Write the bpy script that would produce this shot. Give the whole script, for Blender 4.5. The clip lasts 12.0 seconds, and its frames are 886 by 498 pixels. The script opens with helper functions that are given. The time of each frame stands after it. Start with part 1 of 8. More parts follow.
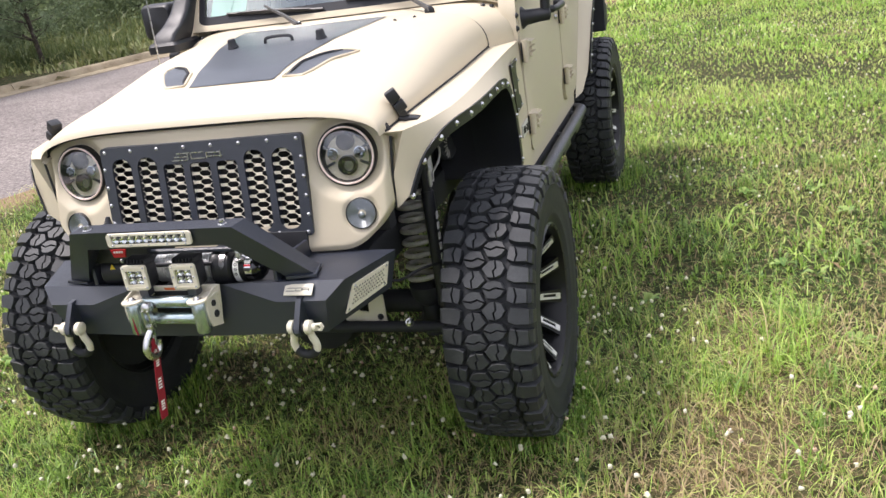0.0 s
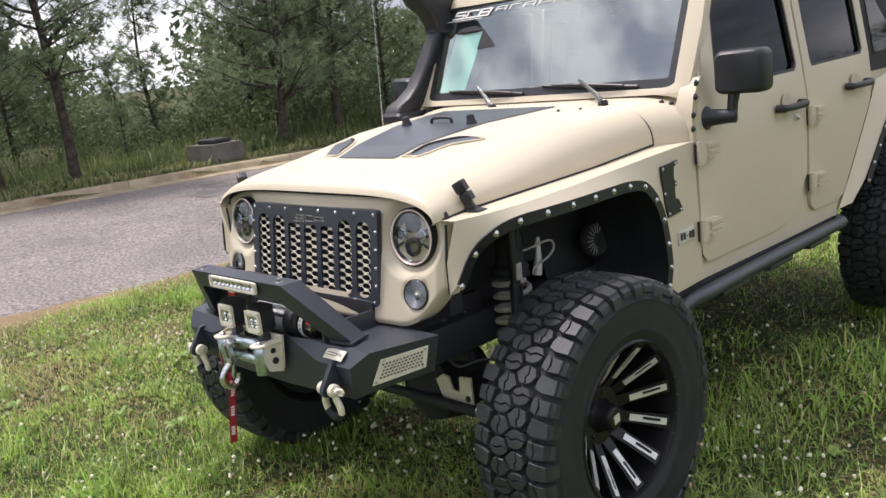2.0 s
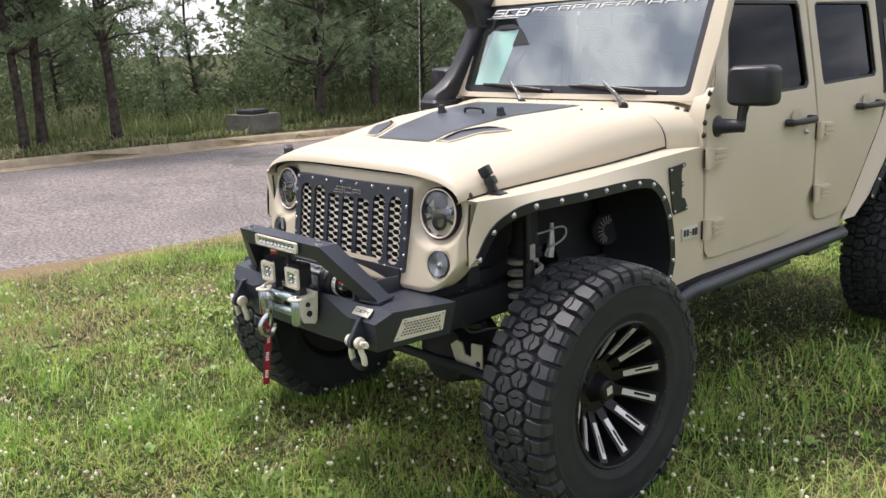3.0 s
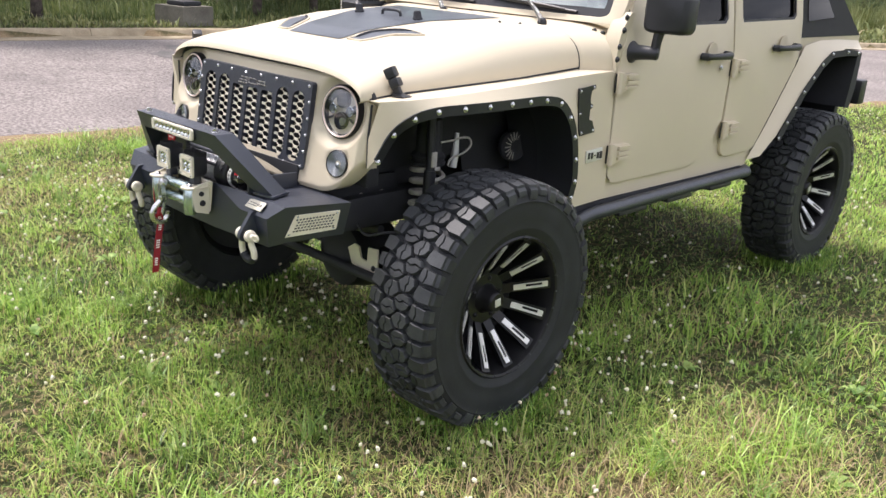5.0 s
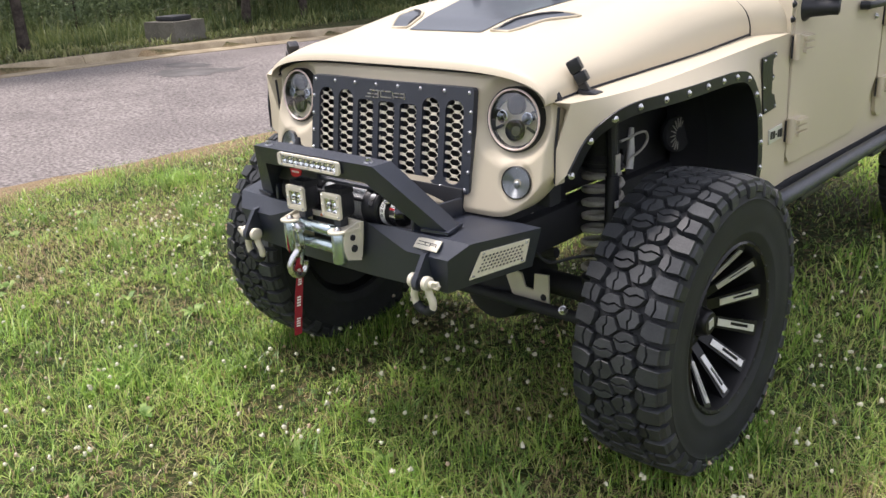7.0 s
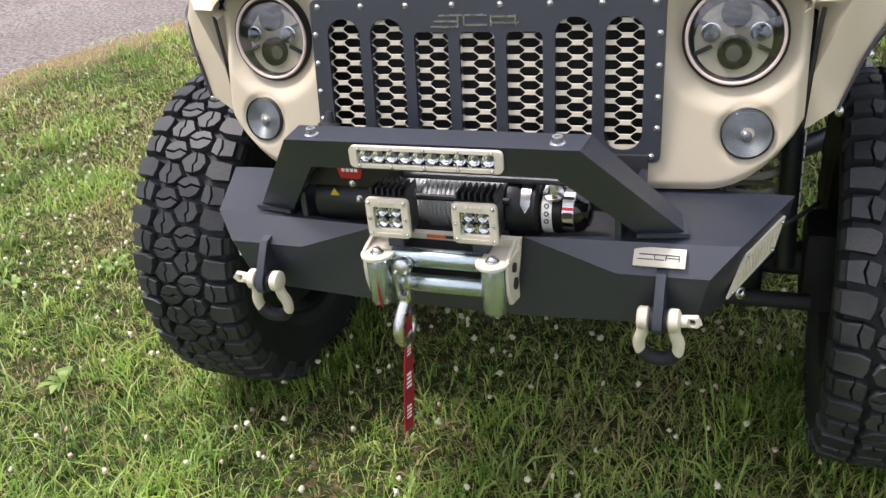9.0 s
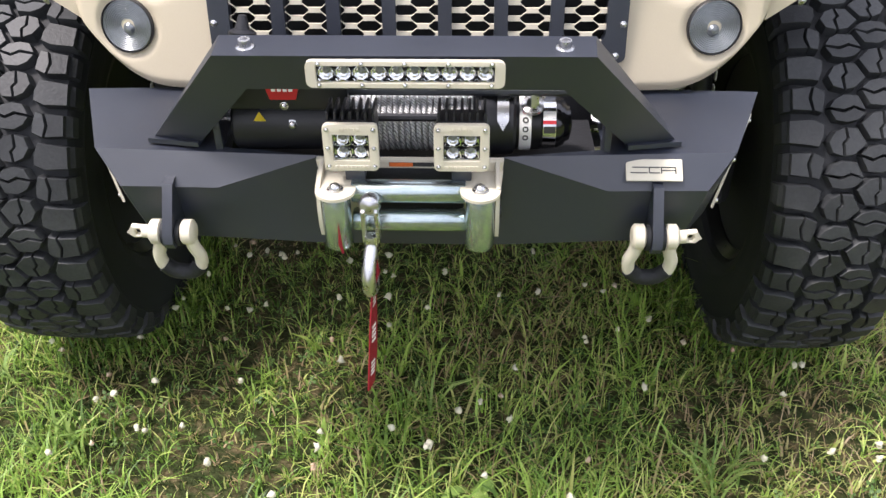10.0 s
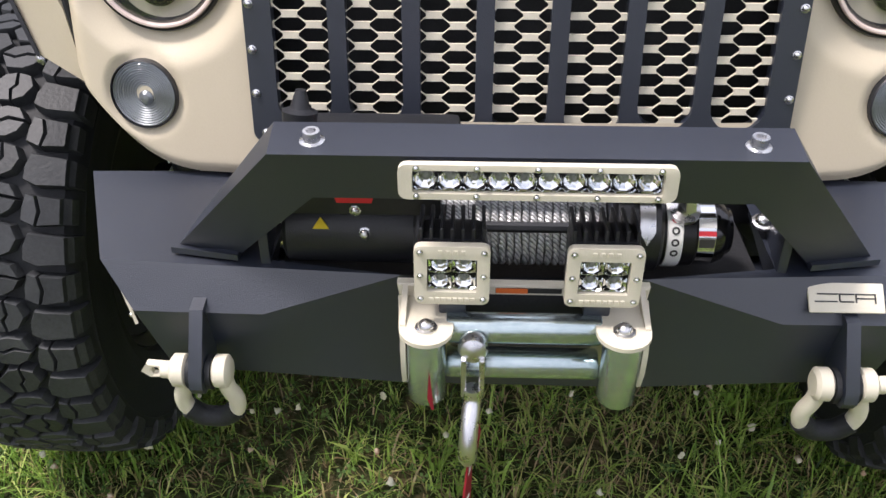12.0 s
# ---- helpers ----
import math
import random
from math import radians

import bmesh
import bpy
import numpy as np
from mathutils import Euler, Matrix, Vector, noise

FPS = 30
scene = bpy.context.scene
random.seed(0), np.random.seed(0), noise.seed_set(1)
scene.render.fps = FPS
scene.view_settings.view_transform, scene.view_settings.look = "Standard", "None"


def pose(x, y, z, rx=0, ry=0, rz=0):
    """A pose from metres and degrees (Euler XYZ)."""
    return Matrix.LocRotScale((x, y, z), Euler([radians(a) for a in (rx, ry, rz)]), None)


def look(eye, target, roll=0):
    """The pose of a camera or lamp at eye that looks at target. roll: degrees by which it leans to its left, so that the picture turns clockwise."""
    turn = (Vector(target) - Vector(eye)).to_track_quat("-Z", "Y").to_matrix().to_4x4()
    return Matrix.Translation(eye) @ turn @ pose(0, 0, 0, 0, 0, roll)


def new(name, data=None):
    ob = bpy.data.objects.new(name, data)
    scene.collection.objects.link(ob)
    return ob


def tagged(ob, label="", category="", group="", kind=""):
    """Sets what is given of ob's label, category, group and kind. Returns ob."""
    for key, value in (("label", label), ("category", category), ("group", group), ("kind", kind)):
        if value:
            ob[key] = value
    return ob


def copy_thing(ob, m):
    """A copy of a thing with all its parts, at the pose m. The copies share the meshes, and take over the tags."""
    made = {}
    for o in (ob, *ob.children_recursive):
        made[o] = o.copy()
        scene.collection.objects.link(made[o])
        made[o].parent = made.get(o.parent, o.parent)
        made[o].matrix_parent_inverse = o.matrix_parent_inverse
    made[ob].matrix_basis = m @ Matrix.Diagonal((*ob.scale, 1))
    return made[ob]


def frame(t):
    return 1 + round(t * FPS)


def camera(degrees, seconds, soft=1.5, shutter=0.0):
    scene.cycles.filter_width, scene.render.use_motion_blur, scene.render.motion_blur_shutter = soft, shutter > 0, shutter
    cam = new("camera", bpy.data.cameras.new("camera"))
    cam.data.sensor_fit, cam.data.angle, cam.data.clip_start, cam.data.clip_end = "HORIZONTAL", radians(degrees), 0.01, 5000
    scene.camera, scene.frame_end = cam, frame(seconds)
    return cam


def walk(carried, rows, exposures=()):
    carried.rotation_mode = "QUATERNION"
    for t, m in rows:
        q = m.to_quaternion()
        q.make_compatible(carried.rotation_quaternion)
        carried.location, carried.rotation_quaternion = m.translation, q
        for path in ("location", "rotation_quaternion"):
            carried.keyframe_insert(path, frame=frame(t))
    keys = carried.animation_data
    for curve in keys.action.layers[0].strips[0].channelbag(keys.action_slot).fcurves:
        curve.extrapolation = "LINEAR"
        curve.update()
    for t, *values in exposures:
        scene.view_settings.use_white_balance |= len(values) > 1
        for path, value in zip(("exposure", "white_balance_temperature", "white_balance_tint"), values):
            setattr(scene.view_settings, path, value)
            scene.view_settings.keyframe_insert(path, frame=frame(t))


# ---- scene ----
cam = camera(53.4, 12.0)
PATH = [
    (0, (1.513, -2.75, 1.704), (0.911, -0.967, 1.025), -8.5),
    (0.5, (1.753, -2.474, 1.619), (1.191, -0.69, 0.909), -9.8),
    (0.8, (1.829, -2.392, 1.662), (1.115, -0.602, 1.131), -6.3),
    (1, (1.923, -2.356, 1.676), (0.978, -0.646, 1.246), -6.4),
    (1.2, (2.028, -2.268, 1.682), (0.885, -0.681, 1.265), -7.3),
    (1.5, (2.219, -2.153, 1.653), (0.911, -0.709, 1.201), -8.2),
    (1.8, (2.369, -2.123, 1.643), (1.006, -0.731, 1.189), -6.1),
    (2, (2.455, -2.19, 1.655), (1.045, -0.839, 1.228), -6.3),
    (2.5, (2.567, -2.353, 1.677), (1.066, -1.091, 1.285), -6.2),
    (3, (2.695, -2.411, 1.691), (1.25, -1.106, 1.237), -2.2),
    (3.2, (2.739, -2.394, 1.681), (1.345, -1.039, 1.211), -0.2),
    (4.8, (2.783, -2.315, 1.633), (1.509, -0.895, 1.032), 4.0),
    (5, (2.783, -2.329, 1.638), (1.483, -0.945, 1.011), 3.7),
    (5.5, (2.776, -2.348, 1.63), (1.418, -1.023, 0.996), 4.1),
    (6, (2.586, -2.435, 1.593), (1.228, -1.094, 0.994), 5.6),
    (6.2, (2.445, -2.496, 1.62), (1.118, -1.13, 1.007), 4.5),
    (6.5, (2.296, -2.49, 1.652), (0.983, -1.121, 1.02), 2.4),
    (6.8, (2.12, -2.463, 1.603), (0.828, -1.076, 0.965), -0.8),
    (7, (1.971, -2.353, 1.599), (0.686, -0.968, 0.941), -2.9),
    (7.5, (1.583, -2.179, 1.615), (0.388, -0.752, 0.884), -4.9),
    (7.7, (1.395, -2.172, 1.593), (0.267, -0.704, 0.837), -5.5),
    (9.3, (0.363, -2.001, 1.533), (-0.085, -0.321, 0.544), -3.7),
    (9.5, (0.253, -1.969, 1.517), (-0.021, -0.284, 0.476), -1.7),
    (10, (0.096, -1.895, 1.519), (0.031, -0.271, 0.353), -0.7),
    (10.5, (0.08, -1.702, 1.478), (0.013, -0.087, 0.3), -0.7),
    (11, (0.052, -1.603, 1.472), (-0.025, -0.003, 0.275), -1.7),
    (11.5, (-0.019, -1.54, 1.464), (-0.06, 0.071, 0.279), -1.4),
    (12, (-0.061, -1.534, 1.443), (-0.123, 0.119, 0.319), -0.2),
]
LIGHT = [(t, stops, 6500, 17) for t, stops in (
    (0.0, 0.59), (1.0, 0.66), (1.5, 0.47), (2.0, 0.34), (3.0, 0.37), (4.0, 0.58), (5.0, 0.71), (5.6, 0.69), (6.5, 0.52),
    (7.2, 0.44), (8.2, 0.46), (9.5, 0.61), (10.2, 0.78), (11.0, 0.62), (12.0, 0.46))]
walk(cam, [(t, look(eye, target, roll)) for t, eye, target, roll in PATH], LIGHT)

# ---- world and light ----
scene.view_settings.exposure = 0.55
world = bpy.data.worlds.new("hazy_sky")
scene.world = world
world.use_nodes = True
wn, wl = world.node_tree.nodes, world.node_tree.links
wn.clear()
SUN_EL, SUN_AZ = 65.0, 257.0          # elevation; direction the light comes from, clockwise from +y
w_out = wn.new("ShaderNodeOutputWorld")
w_bg = wn.new("ShaderNodeBackground")
w_sky = wn.new("ShaderNodeTexSky")
w_sky.sky_type = 'NISHITA'
w_sky.sun_disc = False
w_sky.sun_elevation = radians(SUN_EL)
w_sky.sun_rotation = radians(SUN_AZ)
w_sky.dust_density = 4.0
w_sky.air_density = 1.2
w_tc = wn.new("ShaderNodeTexCoord")
w_map = wn.new("ShaderNodeMapping")
w_map.inputs["Scale"].default_value = (1.0, 1.0, 2.6)
w_noise = wn.new("ShaderNodeTexNoise")
w_noise.inputs["Scale"].default_value = 4.6
w_noise.inputs["Detail"].default_value = 6.0
w_noise.inputs["Roughness"].default_value = 0.55
w_ramp = wn.new("ShaderNodeValToRGB")
w_ramp.color_ramp.elements[0].position = 0.43
w_ramp.color_ramp.elements[0].color = (5.5, 6.1, 7.4, 1)
w_ramp.color_ramp.elements[1].position = 0.62
w_ramp.color_ramp.elements[1].color = (15.0, 15.2, 15.6, 1)
w_mix = wn.new("ShaderNodeMixRGB")
w_mix.inputs[0].default_value = 0.8
w_bg.inputs[1].default_value = 0.097
wl.new(w_tc.outputs["Generated"], w_map.inputs[0])
wl.new(w_map.outputs[0], w_noise.inputs["Vector"])
wl.new(w_noise.outputs["Fac"], w_ramp.inputs[0])
w_sep = wn.new("ShaderNodeSeparateXYZ")
w_grad = wn.new("ShaderNodeMapRange")
w_grad.inputs["From Min"].default_value, w_grad.inputs["From Max"].default_value = 0.0, 0.85
w_grad.inputs["To Min"].default_value, w_grad.inputs["To Max"].default_value = 0.86, 1.15
w_dim = wn.new("ShaderNodeMixRGB")
w_dim.blend_type = 'MULTIPLY'
w_dim.inputs[0].default_value = 1.0
wl.new(w_tc.outputs["Generated"], w_sep.inputs[0])
wl.new(w_sep.outputs["Z"], w_grad.inputs["Value"])
wl.new(w_ramp.outputs[0], w_dim.inputs[1])
wl.new(w_grad.outputs[0], w_dim.inputs[2])
wl.new(w_sky.outputs[0], w_mix.inputs[1])
wl.new(w_dim.outputs[0], w_mix.inputs[2])
wl.new(w_mix.outputs[0], w_bg.inputs[0])
wl.new(w_bg.outputs[0], w_out.inputs[0])

sun = bpy.data.lights.new("sun", 'SUN')
sun.energy = 3.15
sun.angle = radians(12)
sun.color = (1.0, 0.95, 0.895)
sun_ob = new("sun", sun)
_a, _e = radians(SUN_AZ), radians(SUN_EL)
sun_dir = Vector((math.sin(_a) * math.cos(_e), math.cos(_a) * math.cos(_e), math.sin(_e)))
sun_ob.matrix_world = look(sun_dir * 60, (0, 0, 0))


# ---- materials ----
def material(name, col, rough=0.5, metal=0.0, var=0.12, scale=6.0, fine=140.0, bump=0.05, col2=None, spec=0.5, coat=0.0,
             rough_var=0.08, island=0.0, objrand=0.0):
    """Principled surface with colour and gloss varied at two scales and a fine relief."""
    m = bpy.data.materials.new(name)
    m.use_nodes = True
    n, l = m.node_tree.nodes, m.node_tree.links
    p = n["Principled BSDF"]
    tc = n.new("ShaderNodeTexCoord")
    big, small = n.new("ShaderNodeTexNoise"), n.new("ShaderNodeTexNoise")
    big.inputs["Scale"].default_value, big.inputs["Detail"].default_value = scale, 5.0
    small.inputs["Scale"].default_value, small.inputs["Detail"].default_value = fine, 3.0
    for t in (big, small):
        l.new(tc.outputs["Object"], t.inputs["Vector"])
    ramp = n.new("ShaderNodeValToRGB")
    ramp.color_ramp.elements[0].position, ramp.color_ramp.elements[1].position = 0.3, 0.72
    lo = [c * (1 - var) for c in col]
    hi = list(col2) if col2 else [min(1, c * (1 + var)) for c in col]
    ramp.color_ramp.elements[0].color = (*lo, 1)
    ramp.color_ramp.elements[1].color = (*hi, 1)
    l.new(big.outputs["Fac"], ramp.inputs[0])
    mix = n.new("ShaderNodeMixRGB")
    mix.blend_type = 'OVERLAY'
    mix.inputs[0].default_value = min(1.0, var * 1.6)
    l.new(ramp.outputs[0], mix.inputs[1])
    l.new(small.outputs["Fac"], mix.inputs[2])
    out = mix.outputs[0]
    if island or objrand:
        src = n.new("ShaderNodeNewGeometry").outputs["Random Per Island"] if island else n.new("ShaderNodeObjectInfo").outputs["Random"]
        mr = n.new("ShaderNodeMapRange")
        k = island or objrand
        mr.inputs["To Min"].default_value, mr.inputs["To Max"].default_value = 1 - k, 1 + k
        l.new(src, mr.inputs["Value"])
        hsv = n.new("ShaderNodeHueSaturation")
        l.new(mr.outputs[0], hsv.inputs["Value"])
        l.new(out, hsv.inputs["Color"])
        out = hsv.outputs[0]
    l.new(out, p.inputs["Base Color"])
    rr = n.new("ShaderNodeMapRange")
    rr.inputs["To Min"].default_value, rr.inputs["To Max"].default_value = max(0.02, rough - rough_var), min(1, rough + rough_var)
    l.new(big.outputs["Fac"], rr.inputs["Value"])
    l.new(rr.outputs[0], p.inputs["Roughness"])
    p.inputs["Metallic"].default_value = metal
    p.inputs["Specular IOR Level"].default_value = spec
    p.inputs["Coat Weight"].default_value = coat
    if bump:
        b = n.new("ShaderNodeBump")
        b.inputs["Strength"].default_value, b.inputs["Distance"].default_value = bump, 0.004
        l.new(small.outputs["Fac"], b.inputs["Height"])
        l.new(b.outputs[0], p.inputs["Normal"])
    return m


def glass(name, tint=(0.9, 0.95, 0.95), rough=0.02, ior=1.5, gloss=(1, 1, 1)):
    """A pane: clear or tinted, with the gloss of glass."""
    m = bpy.data.materials.new(name)
    m.use_nodes = True
    n, l = m.node_tree.nodes, m.node_tree.links
    n.remove(n["Principled BSDF"])
    tr, gl, lw, pw, mr, mx = (n.new("ShaderNode" + k) for k in ("BsdfTransparent", "BsdfGlossy", "LayerWeight", "Math", "MapRange", "MixShader"))
    tr.inputs["Color"].default_value = (*tint, 1)
    gl.inputs["Roughness"].default_value = rough
    gl.inputs["Color"].default_value = (*gloss, 1)
    pw.operation = 'POWER'
    pw.inputs[1].default_value = 5.0
    lw.inputs["Blend"].default_value = 0.5
    l.new(lw.outputs["Facing"], pw.inputs[0])
    l.new(pw.outputs[0], mr.inputs["Value"])
    mr.inputs["To Min"].default_value, mr.inputs["To Max"].default_value = 2 * ((ior - 1) / (ior + 1)) ** 2, 0.9
    l.new(mr.outputs[0], mx.inputs[0])
    l.new(tr.outputs[0], mx.inputs[1])
    l.new(gl.outputs[0], mx.inputs[2])
    l.new(mx.outputs[0], n["Material Output"].inputs[0])
    return m


SAND = material("sand_matte_paint", (0.590, 0.520, 0.390), 0.46, var=0.03, scale=2.5, fine=420, bump=0.05, spec=0.4)
SAND_PART = material("sand_powder_coat", (0.71, 0.66, 0.53), 0.5, var=0.05, scale=20, fine=500, bump=0.12)
COAT = material("black_textured_coating", (0.016, 0.021, 0.035), 0.40, var=0.10, scale=9, fine=900, bump=0.22, spec=1.0)
PLASTIC = material("black_plastic", (0.017, 0.018, 0.022), 0.42, var=0.12, scale=14, fine=600, bump=0.15)
FABRIC = material("black_canvas", (0.022, 0.023, 0.025), 0.85, var=0.15, scale=8, fine=800, bump=0.4)
RUBBER = material("tyre_rubber", (0.017, 0.019, 0.022), 0.62, var=0.22, scale=11, fine=180, bump=0.15, col2=(0.026, 0.028, 0.031), spec=0.35)
TREAD = material("dusty_tread_rubber", (0.027, 0.030, 0.034), 0.50, var=0.25, scale=9, fine=160, bump=0.2, col2=(0.046, 0.049, 0.052), island=0.22, spec=0.4)
LINER = material("black_inner_liner", (0.021, 0.022, 0.026), 0.7, var=0.2, scale=10, fine=200, bump=0.2)
GLOSS_BLACK = material("gloss_black_paint", (0.010, 0.010, 0.011), 0.30, var=0.1, scale=12, fine=300, bump=0.01, spec=0.3)
MACHINED = material("machined_aluminium", (0.70, 0.69, 0.67), 0.34, metal=0.45, var=0.06, scale=30, fine=500, bump=0.05)
STEEL = material("bright_steel", (0.66, 0.66, 0.67), 0.28, metal=1.0, var=0.08, scale=60, fine=700, bump=0.04)
ZINC = material("zinc_plated_steel", (0.44, 0.54, 0.55), 0.24, metal=0.92, var=0.10, scale=16, fine=220, bump=0.03, col2=(0.58, 0.67, 0.68))
CHROME = material("chrome", (0.85, 0.86, 0.87), 0.07, metal=1.0, var=0.03, scale=40, fine=300, bump=0.0, rough_var=0.03)
ROPE = material("steel_wire_rope", (0.90, 0.91, 0.92), 0.38, metal=0.35, var=0.12, scale=90, fine=900, bump=0.2)


def lay_strands(m, scale):
    """Diagonal strands across a wound rope: relief, and furrow shade put into the colour."""
    n, l = m.node_tree.nodes, m.node_tree.links
    p = n["Principled BSDF"]
    tc, wave, ramp, mul, b = (n.new("ShaderNode" + k) for k in ("TexCoord", "TexWave", "ValToRGB", "MixRGB", "Bump"))
    wave.bands_direction = 'DIAGONAL'
    wave.inputs["Scale"].default_value = scale
    wave.inputs["Distortion"].default_value = 0.6
    ramp.color_ramp.elements[0].position, ramp.color_ramp.elements[1].position = 0.02, 0.38
    ramp.color_ramp.elements[0].color = (0.40, 0.40, 0.41, 1)
    mul.blend_type = 'MULTIPLY'
    mul.inputs[0].default_value = 1.0
    b.inputs["Strength"].default_value, b.inputs["Distance"].default_value = 0.6, 0.002
    l.new(tc.outputs["Object"], wave.inputs["Vector"])
    l.new(wave.outputs["Fac"], ramp.inputs[0])
    l.new(p.inputs["Base Color"].links[0].from_socket, mul.inputs[1])
    l.new(ramp.outputs[0], mul.inputs[2])
    l.new(mul.outputs[0], p.inputs["Base Color"])
    l.new(wave.outputs["Fac"], b.inputs["Height"])
    l.new(b.outputs[0], p.inputs["Normal"])


lay_strands(ROPE, 95)
SPRING = material("grey_spring_paint", (0.40, 0.385, 0.34), 0.5, var=0.2, scale=30, fine=300, bump=0.1)
ARM_GREY = material("wiper_arm_grey", (0.11, 0.11, 0.11), 0.45, var=0.1, scale=30, fine=300, bump=0.05)
RED = material("red_webbing", (0.27, 0.007, 0.018), 0.7, var=0.12, scale=40, fine=900, bump=0.3)
REDPLATE = material("red_enamel", (0.55, 0.02, 0.03), 0.35, var=0.05, scale=40, fine=300, bump=0.0)
WHITE = material("white_print", (0.80, 0.80, 0.78), 0.5, var=0.04, scale=40, fine=300, bump=0.0)
PRINT = material("dark_print", (0.03, 0.03, 0.03), 0.5, var=0.05, scale=40, fine=300, bump=0.0)
ORANGE = material("orange_print", (0.75, 0.16, 0.03), 0.5, var=0.04, scale=40, fine=300, bump=0.0)
YELLOW = material("yellow_print", (0.75, 0.55, 0.03), 0.5, var=0.04, scale=40, fine=300, bump=0.0)
MINT = material("mint_paper", (0.36, 0.74, 0.60), 0.7, var=0.04, scale=20, fine=300, bump=0.05)
HOODGREY = material("charcoal_decal", (0.075, 0.085, 0.10), 0.34, var=0.08, scale=8, fine=700, bump=0.06)
CABIN = material("dark_cabin_trim", (0.03, 0.03, 0.032), 0.8, var=0.2, scale=10, fine=200, bump=0.1)
DARKMETAL = material("dark_lamp_metal", (0.07, 0.07, 0.075), 0.18, metal=0.9, var=0.1, scale=60, fine=400, bump=0.0)
LAMP_GREY = material("ribbed_lamp_grey", (0.25, 0.265, 0.28), 0.34, metal=0.7, var=0.1, scale=60, fine=400, bump=0.0)
HALO = material("halo_ring", (0.88, 0.72, 0.66), 0.22, var=0.08, scale=50, fine=300, bump=0.02)
PANE = glass("windscreen_glass", (0.60, 0.72, 0.69), 0.02, 2.35, (0.92, 1.0, 0.97))
TINT = glass("tinted_glass", (0.022, 0.024, 0.027), 0.03, 1.16)
CLEAR = glass("clear_lens", (0.97, 0.98, 0.98), 0.03, 1.14)
HEADGLASS = glass("headlight_glass", (0.88, 0.91, 0.93), 0.03, 1.62)
SMOKE = glass("smoked_lens", (0.50, 0.51, 0.53), 0.04, 1.2)


SATIN = material("satin_lamp_facets", (0.74, 0.75, 0.76), 0.07, metal=1.0, var=0.04, scale=60, fine=400, bump=0.0)
LED_DIE = material("led_die", (0.22, 0.23, 0.20), 0.3, var=0.05, scale=60, fine=400, bump=0.0)
MIRRORED = material("lamp_reflector", (0.85, 0.86, 0.87), 0.08, metal=1.0, var=0.05, scale=60, fine=400, bump=0.0, rough_var=0.05)


# ---- mesh helpers ----
def dense(pts, step):
    """A closed outline with points added along its long edges."""
    out = []
    for i, p in enumerate(pts):
        q = pts[(i + 1) % len(pts)]
        n = max(1, int(math.hypot(q[0] - p[0], q[1] - p[1]) / step))
        out += [(p[0] + (q[0] - p[0]) * k / n, p[1] + (q[1] - p[1]) * k / n) for k in range(n)]
    return out


def part(name, bm, mat, parent=None, label="", sharp=35, smooth=True):
    bmesh.ops.recalc_face_normals(bm, faces=bm.faces)
    me = bpy.data.meshes.new(name)
    bm.to_mesh(me)
    bm.free()
    me.materials.append(mat)
    if smooth:
        me.shade_smooth()
        me.set_sharp_from_angle(angle=radians(sharp))
    ob = new(name, me)
    ob.parent = parent
    return tagged(ob, label) if label else ob


def again(ob, m, parent=None):
    """Another object on the same mesh."""
    o = new(ob.name.split(".")[0], ob.data)
    o.parent = parent if parent else ob.parent
    o.matrix_basis = m
    return o


def thing(name, label, category, at=(0, 0, 0), group=""):
    ob = new(name)
    ob.empty_display_size = 0.1
    ob.location = at
    return tagged(ob, label, category, group)


def bevel(bm, w, seg=2, ang=28):
    es = [e for e in bm.edges if len(e.link_faces) == 2 and e.calc_face_angle(0) > radians(ang)]
    if es:
        bmesh.ops.bevel(bm, geom=es, offset=w, segments=seg, profile=0.6, affect='EDGES', clamp_overlap=True)
    return bm


def add_box(bm, c, s, rot=None):
    m = Matrix.Translation(c) @ (rot.to_4x4() if rot else Matrix()) @ Matrix.Diagonal((*s, 1))
    return bmesh.ops.create_cube(bm, size=1.0, matrix=m)["verts"]


def box(c, s, w=0.004, rot=None, seg=2):
    bm = bmesh.new()
    add_box(bm, c, s, rot)
    return bevel(bm, w, seg) if w else bm


def turn(rx=0, ry=0, rz=0):
    return Euler([radians(a) for a in (rx, ry, rz)]).to_matrix()


def prism(bm, pts, off):
    """A solid from a planar outline swept by off."""
    off = Vector(off)
    a = [bm.verts.new(p) for p in pts]
    b = [bm.verts.new(Vector(p) + off) for p in pts]
    n = len(pts)
    bm.faces.new(a)
    bm.faces.new(b[::-1])
    for i in range(n):
        bm.faces.new((a[i], b[i], b[(i + 1) % n], a[(i + 1) % n]))
    return bm


def hull_solid(bm, pts):
    vs = [bm.verts.new(p) for p in pts]
    bmesh.ops.convex_hull(bm, input=vs)
    return bm


def loft(bm, rings, closed=True, caps=True):
    rs = [[bm.verts.new(p) for p in r] for r in rings]
    n = len(rs[0])
    for a, b in zip(rs, rs[1:]):
        for i in range(n if closed else n - 1):
            bm.faces.new((a[i], a[(i + 1) % n], b[(i + 1) % n], b[i]))
    if caps and closed:
        bm.faces.new(rs[0][::-1])
        bm.faces.new(rs[-1])
    return bm


